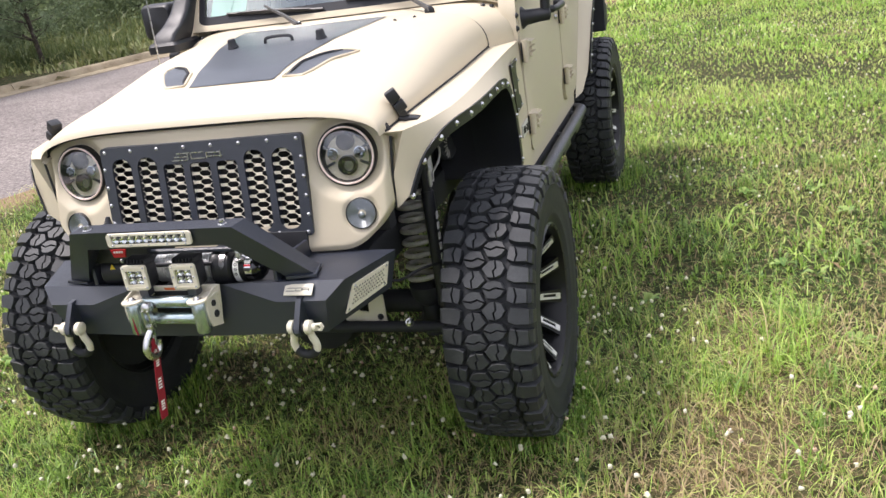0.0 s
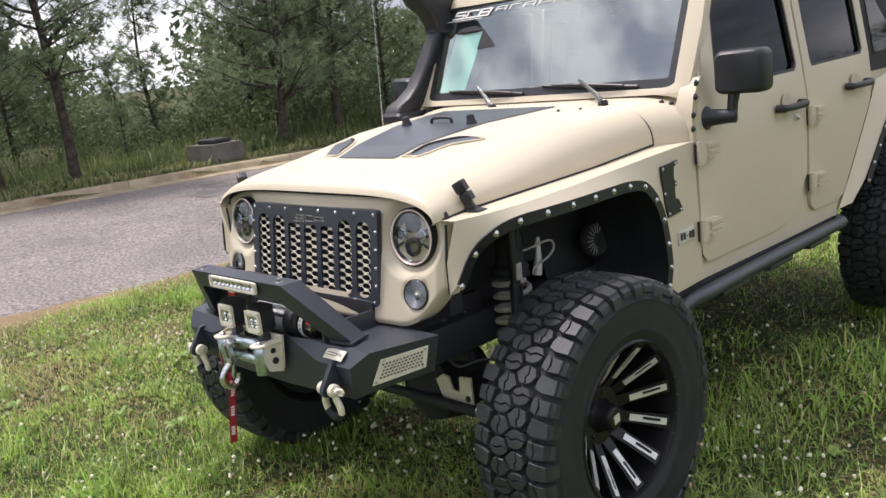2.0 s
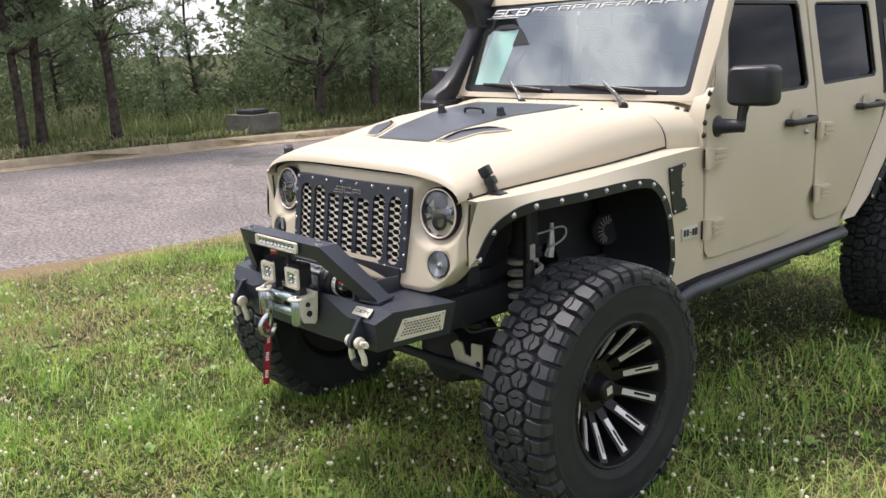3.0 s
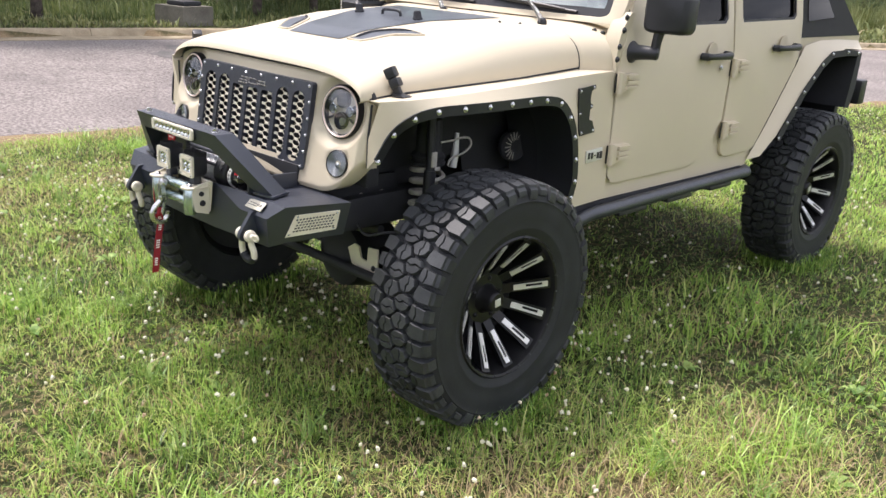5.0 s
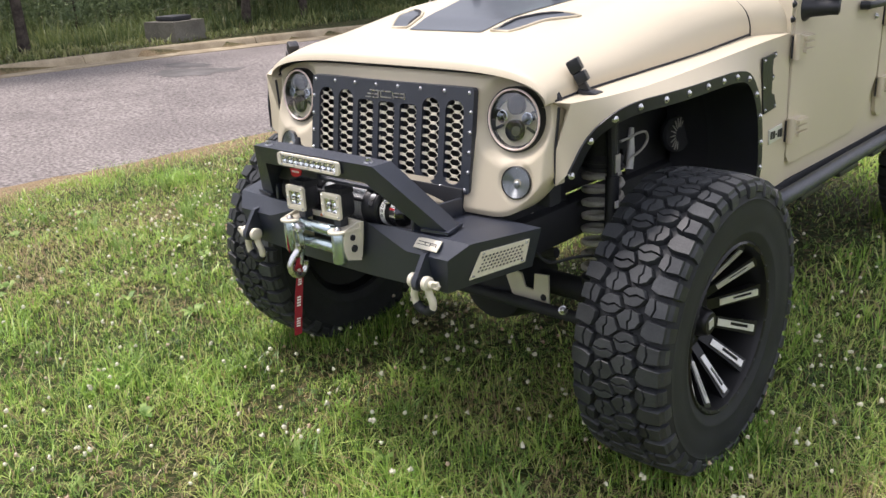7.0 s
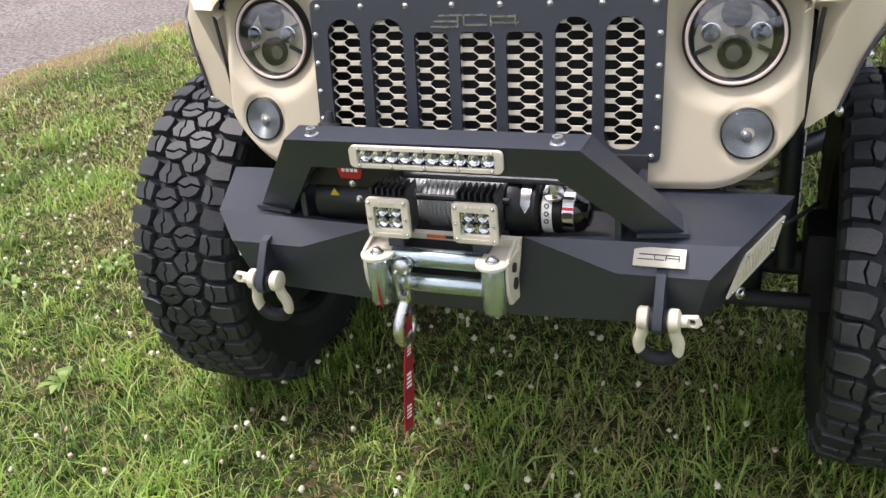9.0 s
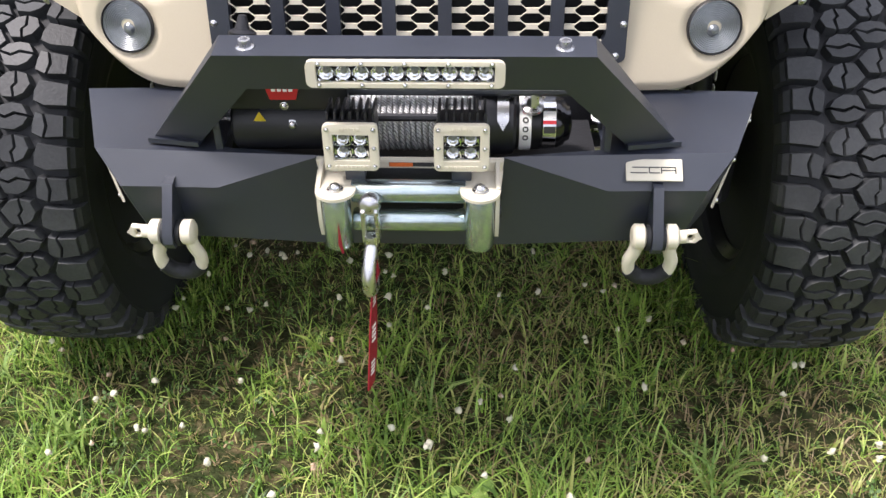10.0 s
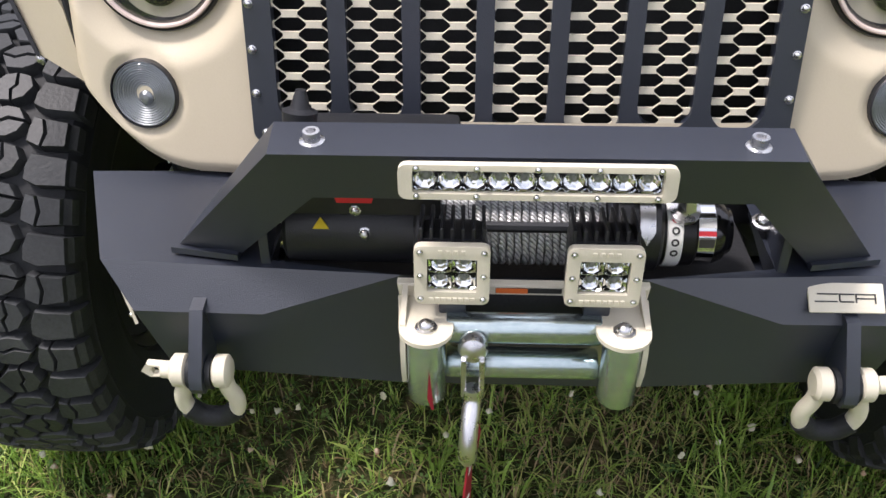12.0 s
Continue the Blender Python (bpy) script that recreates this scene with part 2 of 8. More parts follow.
def tube(bm, pts, r, seg=10, closed=False):
    """A round bar along pts; r is one radius or one a point."""
    pts = [Vector(p) for p in pts]
    n = len(pts)
    rad = r if isinstance(r, (list, tuple)) else [r] * n
    rings, ref = [], None
    for i, p in enumerate(pts):
        d = (pts[(i + 1) % n] - pts[i - 1]) if closed else (pts[min(i + 1, n - 1)] - pts[max(i - 1, 0)])
        d.normalize()
        if ref is None:
            ref = d.orthogonal().normalized()
        ref = (ref - d * ref.dot(d)).normalized()
        side = d.cross(ref)
        rings.append([p + (ref * math.cos(k * math.tau / seg) + side * math.sin(k * math.tau / seg)) * rad[i] for k in range(seg)])
    if closed:
        rings.append(rings[0])
    loft(bm, rings, True, not closed)
    if closed:
        bmesh.ops.remove_doubles(bm, verts=bm.verts, dist=1e-5)
    return bm


def lathe(bm, prof, at, axis, seg=32, cap=True):
    """Revolves (radius, distance along the axis) about the axis at a point."""
    axis = Vector(axis).normalized()
    u = axis.orthogonal().normalized()
    v = axis.cross(u)
    at = Vector(at)
    rings = [[at + axis * a + (u * math.cos(k * math.tau / seg) + v * math.sin(k * math.tau / seg)) * max(r, 1e-4) for k in range(seg)] for r, a in prof]
    return loft(bm, rings, True, cap)


def spline(pts, n=6):
    """A smooth line through pts."""
    p = [Vector(q) for q in pts]
    p = [2 * p[0] - p[1]] + p + [2 * p[-1] - p[-2]]
    out = []
    for i in range(1, len(p) - 2):
        a, b, c, d = p[i - 1:i + 3]
        for k in range(n):
            t = k / n
            out.append(0.5 * (2 * b + (c - a) * t + (2 * a - 5 * b + 4 * c - d) * t * t + (3 * b - a - 3 * c + d) * t ** 3))
    return out + [p[-2]]


def holed(bm, outer, holes, fn, off):
    """A plate from a flat outline with holes, swept by off; fn lifts (u, v) into space."""
    off = Vector(off)
    es, loops = [], []
    for lp in [outer] + holes:
        vs = [bm.verts.new(fn(u, v)) for u, v in lp]
        loops.append(vs)
        es += [bm.edges.new((vs[i], vs[(i + 1) % len(vs)])) for i in range(len(vs))]
    got = bmesh.ops.triangle_fill(bm, use_beauty=True, edges=es)
    fs = [g for g in got["geom"] if isinstance(g, bmesh.types.BMFace)]
    twin = {}
    for lp in loops:
        for v in lp:
            twin[v] = bm.verts.new(v.co + off)
    for f in fs:
        bm.faces.new([twin[v] for v in reversed(f.verts)])
    for lp in loops:
        n = len(lp)
        for i in range(n):
            a, b = lp[i], lp[(i + 1) % n]
            bm.faces.new((a, b, twin[b], twin[a]))
    return bm


def rounded(x0, y0, x1, y1, r, n=5):
    out = []
    for cx, cy, a0 in ((x1 - r, y1 - r, 0), (x0 + r, y1 - r, 90), (x0 + r, y0 + r, 180), (x1 - r, y0 + r, 270)):
        for k in range(n + 1):
            a = radians(a0 + 90 * k / n)
            out.append((cx + r * math.cos(a), cy + r * math.sin(a)))
    return out


def curve_through(keys, t):
    return float(np.interp(t, [k for k, _ in keys], [v for _, v in keys]))


def smooth01(t):
    t = max(0.0, min(1.0, t))
    return t * t * (3 - 2 * t)


_bolts = {}


def bolt(parent, p, nrm, r=0.008, mat=None, name="bolt"):
    """A domed bolt head on a washer."""
    mat = mat or STEEL
    key = (round(r, 4), mat.name, name)
    if key not in _bolts:
        bm = bmesh.new()
        lathe(bm, [(r * 1.15, -0.001), (r * 1.15, r * 0.2), (r * 0.85, r * 0.3), (r * 0.8, r * 0.6), (r * 0.5, r * 0.9), (0, r)], (0, 0, 0), (0, 0, 1), 10)
        ob = part(name, bm, mat, parent)
        _bolts[key] = ob.data
    else:
        ob = new(name, _bolts[key])
        ob.parent = parent
    ob.matrix_basis = Matrix.Translation(p) @ Vector(nrm).to_track_quat("Z", "Y").to_matrix().to_4x4()
    return ob


# ---- ground, road and kerb ----
NEAR = [(-60, -9.0), (-30, -6.2), (-12, -5.2), (-1, -4.96), (1.2, -4.82), (3.0, -4.62), (7.5, -3.45), (13.2, -1.05), (14.8, -0.30), (16.5, 0.75), (19.4, 2.6), (25, 6.2), (35, 12.5), (60, 30), (120, 70)]
FAR = [(-60, -18), (-30, -15), (-12, -12.9), (0, -12.4), (3, -12.25), (6, -11.95), (8.5, -11.4), (13.4, -9.9), (20, -7.5), (26, -4.9), (31.5, -2.3), (38, 1.2), (46, 5.6), (60, 15), (90, 38), (140, 80)]


def near_edge(y):
    return curve_through(NEAR, y)


def kerb_line(y):
    return curve_through(FAR, y)


def ground_z(x, y):
    a, b = near_edge(y), kerb_line(y)
    z = 0.015 * noise.noise((x * 0.35, y * 0.35, 3.0)) * smooth01((abs(x) + abs(y) - 1.5) / 2)
    a += 0.10 * noise.noise((0, y * 1.4, 0))
    if b < x < a:
        z = z * 0.2 - 0.07 * smooth01((a - 0.03 - x) / 0.3)
    elif x <= b:
        z = 0.10 + 0.03 * noise.noise((x * 0.2, y * 0.2, 0)) + 0.012 * min(b - x, 30)
    return z


def axis_steps(lo, hi, near_lo, near_hi, fine_step, growth=1.35):
    out = list(np.arange(near_lo, near_hi, fine_step))
    s, v = fine_step, near_hi
    while v < hi:
        out.append(v)
        s *= growth
        v += s
    out.append(hi)
    s, v = fine_step, near_lo
    while v > lo:
        s *= growth
        v -= s
        out.insert(0, max(v, lo))
    return out


gx = axis_steps(-600, 600, -14.5, 8, 0.25)
gy = axis_steps(-600, 900, -6, 26, 0.25)
gverts = [(x, y, ground_z(x, y) if abs(x) < 80 and -60 < y < 130 else 0.1) for y in gy for x in gx]
nx_ = len(gx)
gfaces = [(j * nx_ + i, j * nx_ + i + 1, (j + 1) * nx_ + i + 1, (j + 1) * nx_ + i) for j in range(len(gy) - 1) for i in range(nx_ - 1)]
gme = bpy.data.meshes.new("ground")
gme.from_pydata(gverts, [], gfaces)
gme.shade_smooth()


def bare_amount(x, y):
    """How bare the soil is: sandy along the road's edge, and in worn patches."""
    d = x - near_edge(y)
    if x < kerb_line(y):
        return 0.0
    strip = smooth01(1 - (d - 0.15) / (0.5 + 0.35 * noise.noise((0.0, y * 0.8, 5.0))))
    worn = smooth01((noise.noise((x * 0.9, y * 0.9, 9.0)) - 0.34) / 0.2) * 0.3
    return max(strip, worn)


attr = gme.attributes.new("bare", 'FLOAT', 'POINT')
attr.data.foreach_set("value", [bare_amount(v[0], v[1]) for v in gverts])

SOIL = bpy.data.materials.new("grassy_soil")
SOIL.use_nodes = True
n_, l_ = SOIL.node_tree.nodes, SOIL.node_tree.links
p_ = n_["Principled BSDF"]
p_.inputs["Roughness"].default_value = 0.95
p_.inputs["Specular IOR Level"].default_value = 0.15
tc_ = n_.new("ShaderNodeTexCoord")
nb, ns, nm = (n_.new("ShaderNodeTexNoise") for _ in range(3))
nb.inputs["Scale"].default_value, ns.inputs["Scale"].default_value, nm.inputs["Scale"].default_value = 0.8, 90.0, 24.0
for k_ in (nb, ns, nm):
    k_.inputs["Detail"].default_value = 6.0
    l_.new(tc_.outputs["Object"], k_.inputs["Vector"])
r1 = n_.new("ShaderNodeValToRGB")
r1.color_ramp.elements[0].position, r1.color_ramp.elements[0].color = 0.32, (0.026, 0.034, 0.012, 1)
r1.color_ramp.elements[1].position, r1.color_ramp.elements[1].color = 0.68, (0.11, 0.09, 0.045, 1)
mid_ = r1.color_ramp.elements.new(0.5)
mid_.color = (0.045, 0.058, 0.020, 1)
l_.new(nm.outputs["Fac"], r1.inputs[0])
r2 = n_.new("ShaderNodeValToRGB")
r2.color_ramp.elements[0].position, r2.color_ramp.elements[0].color = 0.3, (0.16, 0.105, 0.055, 1)
r2.color_ramp.elements[1].position, r2.color_ramp.elements[1].color = 0.7, (0.40, 0.31, 0.19, 1)
l_.new(ns.outputs["Fac"], r2.inputs[0])
at_ = n_.new("ShaderNodeAttribute")
at_.attribute_name = "bare"
mulr = n_.new("ShaderNodeMath")
mulr.operation = 'MULTIPLY_ADD'
mulr.use_clamp = True
l_.new(nm.outputs["Fac"], mulr.inputs[0])
mulr.inputs[1].default_value = 1.6
mulr.inputs[2].default_value = -0.8
addr = n_.new("ShaderNodeMath")
addr.operation = 'ADD'
addr.use_clamp = True
l_.new(mulr.outputs[0], addr.inputs[0])
sc_ = n_.new("ShaderNodeMath")
sc_.operation = 'MULTIPLY'
sc_.inputs[1].default_value = 1.15
l_.new(at_.outputs["Fac"], sc_.inputs[0])
l_.new(sc_.outputs[0], addr.inputs[1])
mx_ = n_.new("ShaderNodeMixRGB")
l_.new(addr.outputs[0], mx_.inputs[0])
l_.new(r1.outputs[0], mx_.inputs[1])
l_.new(r2.outputs[0], mx_.inputs[2])
l_.new(mx_.outputs[0], p_.inputs["Base Color"])
bp_ = n_.new("ShaderNodeBump")
bp_.inputs["Strength"].default_value, bp_.inputs["Distance"].default_value = 0.8, 0.03
l_.new(ns.outputs["Fac"], bp_.inputs["Height"])
l_.new(bp_.outputs[0], p_.inputs["Normal"])
gme.materials.append(SOIL)
ground = tagged(new("ground", gme), "mown grassy ground with sandy bare patches beside the road", "ground", kind="structure")

ASPHALT = bpy.data.materials.new("worn_asphalt")
ASPHALT.use_nodes = True
n_, l_ = ASPHALT.node_tree.nodes, ASPHALT.node_tree.links
p_ = n_["Principled BSDF"]
p_.inputs["Roughness"].default_value = 0.85
tc_ = n_.new("ShaderNodeTexCoord")
v_, nb, ns = n_.new("ShaderNodeTexVoronoi"), n_.new("ShaderNodeTexNoise"), n_.new("ShaderNodeTexNoise")
v_.inputs["Scale"].default_value = 75
nb.inputs["Scale"].default_value, nb.inputs["Detail"].default_value = 0.7, 6
ns.inputs["Scale"].default_value, ns.inputs["Detail"].default_value = 32, 6
for k_ in (v_, nb, ns):
    l_.new(tc_.outputs["Object"], k_.inputs["Vector"])
r1 = n_.new("ShaderNodeValToRGB")
r1.color_ramp.elements[0].position, r1.color_ramp.elements[0].color = 0.34, (0.098, 0.084, 0.077, 1)
r1.color_ramp.elements[1].position, r1.color_ramp.elements[1].color = 0.66, (0.345, 0.303, 0.283, 1)
l_.new(ns.outputs["Fac"], r1.inputs[0])
r2 = n_.new("ShaderNodeValToRGB")
r2.color_ramp.elements[0].position, r2.color_ramp.elements[0].color = 0.28, (0.70, 0.69, 0.70, 1)
r2.color_ramp.elements[1].position, r2.color_ramp.elements[1].color = 0.6, (1.0, 1.0, 1.0, 1)
l_.new(nb.outputs["Fac"], r2.inputs[0])
mx_ = n_.new("ShaderNodeMixRGB")
mx_.blend_type, mx_.inputs[0].default_value = 'MULTIPLY', 1.0
l_.new(r1.outputs[0], mx_.inputs[1])
l_.new(r2.outputs[0], mx_.inputs[2])
l_.new(mx_.outputs[0], p_.inputs["Base Color"])
bp_ = n_.new("ShaderNodeBump")
bp_.inputs["Strength"].default_value, bp_.inputs["Distance"].default_value = 0.6, 0.01
l_.new(v_.outputs["Distance"], bp_.inputs["Height"])
l_.new(bp_.outputs[0], p_.inputs["Normal"])

CONCRETE = material("weathered_concrete", (0.33, 0.265, 0.175), 0.9, var=0.25, scale=3.5, fine=70, bump=0.5, col2=(0.43, 0.36, 0.25), spec=0.2)
DARK_CONCRETE = material("grey_concrete", (0.16, 0.15, 0.125), 0.9, var=0.25, scale=3.0, fine=40, bump=0.6, spec=0.2)

ry_ = [float(v) for v in np.arange(-60, 140.1, 0.4)]
bm = bmesh.new()
rng = random.Random(5)
rows_ = []
for y in ry_:
    a = near_edge(y) + 0.10 * noise.noise((0, y * 1.4, 0)) + 0.05 * noise.noise((4, y * 5, 0))
    b = kerb_line(y) + 0.02
    rows_.append([bm.verts.new((b + (a - b) * k / 10, y, -0.012 + 0.03 * (1 - (2 * k / 10 - 1) ** 2))) for k in range(11)])
for r0, r1_ in zip(rows_, rows_[1:]):
    for k in range(10):
        bm.faces.new((r0[k], r0[k + 1], r1_[k + 1], r1_[k]))
road = tagged(part("road", bm, ASPHALT, None), "worn grey asphalt road curving away behind the car", "road", kind="structure")

# patched dark stains on the road
STAIN = material("dark_tar_stain", (0.125, 0.115, 0.108), 0.85, var=0.3, scale=3, fine=50, bump=0.4)
bm = bmesh.new()
for (cx, cy, rx_, ry2) in ((-9.3, 4.6, 0.55, 0.42), (-10.1, 5.1, 0.5, 0.25), (-8.9, 5.0, 0.22, 0.25)):
    vs = []
    for k in range(26):
        a = k * math.tau / 26
        w = 1 + 0.45 * noise.noise((math.cos(a) * 2 + cx, math.sin(a) * 2 + cy, 1.0))
        x, y = cx + rx_ * w * math.cos(a), cy + ry2 * w * math.sin(a)
        kk = (x - kerb_line(y)) / (near_edge(y) - kerb_line(y))
        vs.append(bm.verts.new((x, y, -0.012 + 0.03 * (1 - (2 * kk - 1) ** 2) + 0.004)))
    bm.faces.new(vs)
tagged(part("road_stain", bm, STAIN, None, smooth=False), "dark tar stain on the asphalt road", "stain", kind="structure")

# kerb: cast lengths with open joints
kerb = tagged(new("kerb"), "weathered concrete kerb along the far side of the road", "kerb", kind="structure")
ys, total = [(-26 + 3.05 * k) for k in range(37)], 0
for i in range(len(ys) - 1):
    bm = bmesh.new()
    rings = []
    for s in range(7):
        y = ys[i] + 0.006 + (3.05 - 0.012) * s / 6
        x = kerb_line(y)
        t = Vector((kerb_line(y + 0.2) - kerb_line(y - 0.2), 0.4, 0)).normalized()
        nrm = Vector((-t.y, t.x, 0))
        o = Vector((x, y, 0))
        rings.append([o + nrm * a + Vector((0, 0, z)) for a, z in ((-0.42, -0.08), (-0.42, 0.004), (-0.02, 0.016), (0.015, 0.10), (0.04, 0.125), (0.07, 0.133), (0.16, 0.135), (0.19, 0.12), (0.19, -0.08))])
    loft(bm, rings, True, True)
    part("kerb_stone", bm, CONCRETE, kerb, sharp=50)

# concrete drain box behind the kerb
drain = thing("drain_box", "grey concrete drain box with an iron lid beyond the kerb", "drain", (-12.95, 6.75, 0.1))
bm = bmesh.new()
b0 = [(-0.42, -0.42), (0.42, -0.42), (0.42, 0.42), (-0.42, 0.42)]
loft(bm, [[(x, y, -0.1) for x, y in b0], [(x * 0.98, y * 0.98, 0.40) for x, y in b0]])
part("body", bevel(bm, 0.03), DARK_CONCRETE, drain)
part("lid", box((0.0, 0, 0.45), (0.52, 0.5, 0.10), 0.04), LINER, drain, "dark rusty iron lid")
drain.rotation_euler.z = radians(12)
drain.scale = (0.92, 0.92, 0.92)


# ---- the off-road car: body ----
car = thing("off_road_car", "sand-coloured lifted off-road car with black trim parked on grass", "car")

ZC = [(-0.44, 1.260), (-0.42, 1.277), (-0.39, 1.290), (-0.33, 1.303), (-0.17, 1.325), (0.0, 1.353), (0.21, 1.383), (0.45, 1.397), (0.66, 1.405), (0.76, 1.412)]
HW = [(-0.44, 0.592), (-0.3, 0.612), (0.3, 0.650), (0.66, 0.676), (0.76, 0.715)]
ZE = [(-0.44, 1.185), (-0.3, 1.203), (0.3, 1.232), (0.66, 1.262), (0.76, 1.262)]


def hood_z(x, y):
    zc, w, ze = curve_through(ZC, y), curve_through(HW, y), curve_through(ZE, y)
    q = max(0.0, 1 - min(1.0, abs(x) / w) ** (4.6 + 3.6 * smooth01((y + 0.2) / 0.8)))
    dome = 0.012 * smooth01((0.38 - abs(x)) / 0.06) * smooth01((y + 0.17) / 0.12)
    return ze + (zc - ze) * q ** 0.5 + dome


bm = bmesh.new()
rings = []
hood_ys = [-0.436, -0.43, -0.42, -0.40, -0.37] + [float(v) for v in np.arange(-0.34, 0.641, 0.035)]
for j, y in enumerate(hood_ys):
    w = curve_through(HW, y)
    ring = [(-w + 0.012, y, curve_through(ZE, y) - 0.02), (-w, y, curve_through(ZE, y) - 0.012)]
    for k in range(-32, 33):
        x = w * math.sin(k / 32 * math.pi / 2)
        ring.append((x, y, hood_z(x, y) - (0.012 if j == 0 else 0)))
    ring += [(w, y, curve_through(ZE, y) - 0.012), (w - 0.012, y, curve_through(ZE, y) - 0.02)]
    rings.append(ring)
loft(bm, rings, False)
hood = part("hood", bm, SAND, car, "matte sand hood with a raised centre", sharp=50)


def on_hood(x, y, up=0.0025):
    return Vector((x, y, hood_z(x, y) + up))


def hood_patch(left, right, y0, y1, ny, nx, up):
    bm = bmesh.new()
    rows = []
    for j in range(ny + 1):
        y = y0 + (y1 - y0) * j / ny
        a, b = left(y), right(y)
        rows.append([bm.verts.new(on_hood(a + (b - a) * i / nx, y, up)) for i in range(nx + 1)])
    for r0, r1 in zip(rows, rows[1:]):
        for i in range(nx):
            bm.faces.new((r0[i], r0[i + 1], r1[i + 1], r1[i]))
    return bm


PANEL_W = [(-0.175, 0.155), (-0.1, 0.168), (0.05, 0.20), (0.2, 0.24), (0.4, 0.29), (0.56, 0.31)]
part("hood_decal", hood_patch(lambda y: -curve_through(PANEL_W, y), lambda y: curve_through(PANEL_W, y), -0.175, 0.56, 30, 20, 0.003), HOODGREY, hood, "charcoal grey centre panel")
for s in (-1, 1):
    inner = [(-0.155, 0.184), (-0.06, 0.205), (0.0, 0.250), (0.055, 0.352)]
    outer = [(-0.155, 0.255), (-0.12, 0.283), (-0.03, 0.335), (0.055, 0.376)]
    f0, f1 = (lambda y, s=s: s * curve_through(inner, y)), (lambda y, s=s: s * curve_through(outer, y))
    part("hood_vent", hood_patch(f0, f1, -0.155, 0.055, 18, 6, 0.002), HOODGREY, hood, "charcoal mesh hood vent")
    rim = [on_hood(f0(y), y, 0.002) for y in np.linspace(-0.155, 0.055, 14)] + [on_hood(f1(y), y, 0.002) for y in np.linspace(0.055, -0.155, 14)]
    part("vent_rim", tube(bmesh.new(), rim, 0.0050, 8, True), SAND, hood)
    # dark strip along the inner edge stands for shade in the vent's recess
    shade = [on_hood(f0(y) + s * 0.012, y, 0.003) for y in np.linspace(-0.13, 0.035, 12)]
    part("vent_lip", tube(bmesh.new(), shade, [0.002] + [0.006] * 10 + [0.002], 6), LINER, hood, "dark strip standing for the shade in the vent recess")
    # rubber stop
    p = on_hood(s * 0.178, 0.21, 0)
    bm = lathe(bmesh.new(), [(0.019, -0.004), (0.021, 0.006), (0.017, 0.012), (0.015, 0.03), (0.012, 0.036), (0, 0.037)], p, (0, -0.15, 1), 14)
    part("rubber_stop", bm, PLASTIC, hood, "black rubber windscreen stop")
hp = [on_hood(x, 0.23, z) for x, z in ((-0.055, 0.0), (-0.052, 0.018), (-0.03, 0.024), (0.03, 0.024), (0.052, 0.018), (0.055, 0.0))]
part("hood_handle", tube(bmesh.new(), spline(hp, 4), 0.006, 8), PLASTIC, hood, "small black grab loop")
for x, y in ((0.36, 0.5), (0.42, 0.56)):
    bolt(hood, on_hood(x, y, 0), (0, 0, 1), 0.007, PLASTIC, "washer_nozzle")

# dark gaps along the hood's sides
for s in (-1, 1):
    part("hood_gap", tube(bmesh.new(), [(s * (curve_through(HW, y) + 0.0005), y, curve_through(ZE, y) - 0.0105) for y in np.linspace(-0.40, 0.645, 24)], 0.0036, 6), LINER, car)

# hood latches: rubber strap over a base
for s in (-1, 1):
    bm = bmesh.new()
    base = Vector((s * 0.634, -0.300, 1.190))
    top = Vector((s * 0.594, -0.318, 1.274))
    add_box(bm, base + Vector((s * 0.01, 0, 0.002)), (0.06, 0.042, 0.014), turn(0, s * 8, 0))
    d = (top - base)
    rot = d.to_track_quat("Z", "Y").to_matrix()
    add_box(bm, base + d * 0.52, (0.026, 0.024, d.length * 1.0), rot)
    add_box(bm, base + d * 0.42 + Vector((s * 0.006, -0.003, 0.008)), (0.040, 0.034, 0.03), rot)
    add_box(bm, base + d * 0.82 + Vector((s * 0.004, -0.002, 0.006)), (0.038, 0.036, 0.036), rot)
    part("hood_latch", bevel(bm, 0.005), PLASTIC, car, "black rubber hood latch")


# grille panel: the front face
def face_y(x, z):
    y = -0.433 - (1.19 - z) * 0.200 + 0.1 * x * x
    for cx, cz, r0, r1, dep in ((0.470, 1.12, 0.135, 0.092, 0.024), (0.502, 0.952, 0.058, 0.047, 0.006)):
        r = math.hypot(abs(x) - cx, z - cz)
        y += dep * smooth01((r0 - r) / (r0 - r1))
    edge = smooth01((abs(x) - 0.572) / 0.03)
    return y + 0.02 * edge * edge


def face_top(x):
    return 1.172 + 0.072 * max(0.0, 1 - min(1, abs(x) / 0.6) ** 6.0) ** 0.5


def face_bottom(x):
    return 0.845 + 0.125 * max(0.0, (abs(x) - 0.42) / 0.177) ** 2.4


bm = bmesh.new()
NX, NZ = 170, 60
grid = []
for j in range(NZ + 1):
    row = []
    for i in range(NX + 1):
        x = 0.597 * math.sin((2 * i / NX - 1) * math.pi / 2 * 0.92) / math.sin(math.pi / 2 * 0.92)
        v = j / NZ
        z = face_bottom(x) + (face_top(x) - face_bottom(x)) * v
        lip = 0.012 * smooth01((0.04 - v) / 0.04) + 0.012 * smooth01((v - 0.965) / 0.035)
        row.append(bm.verts.new((x, face_y(x, z) + lip, z)))
    grid.append(row)
for j in range(NZ):
    for i in range(NX):
        q = (grid[j][i], grid[j][i + 1], grid[j + 1][i + 1], grid[j + 1][i])
        c = sum((v.co for v in q), Vector()) / 4
        if not (abs(c.x) < 0.325 and 0.93 < c.z < 1.165):
            bm.faces.new(q)
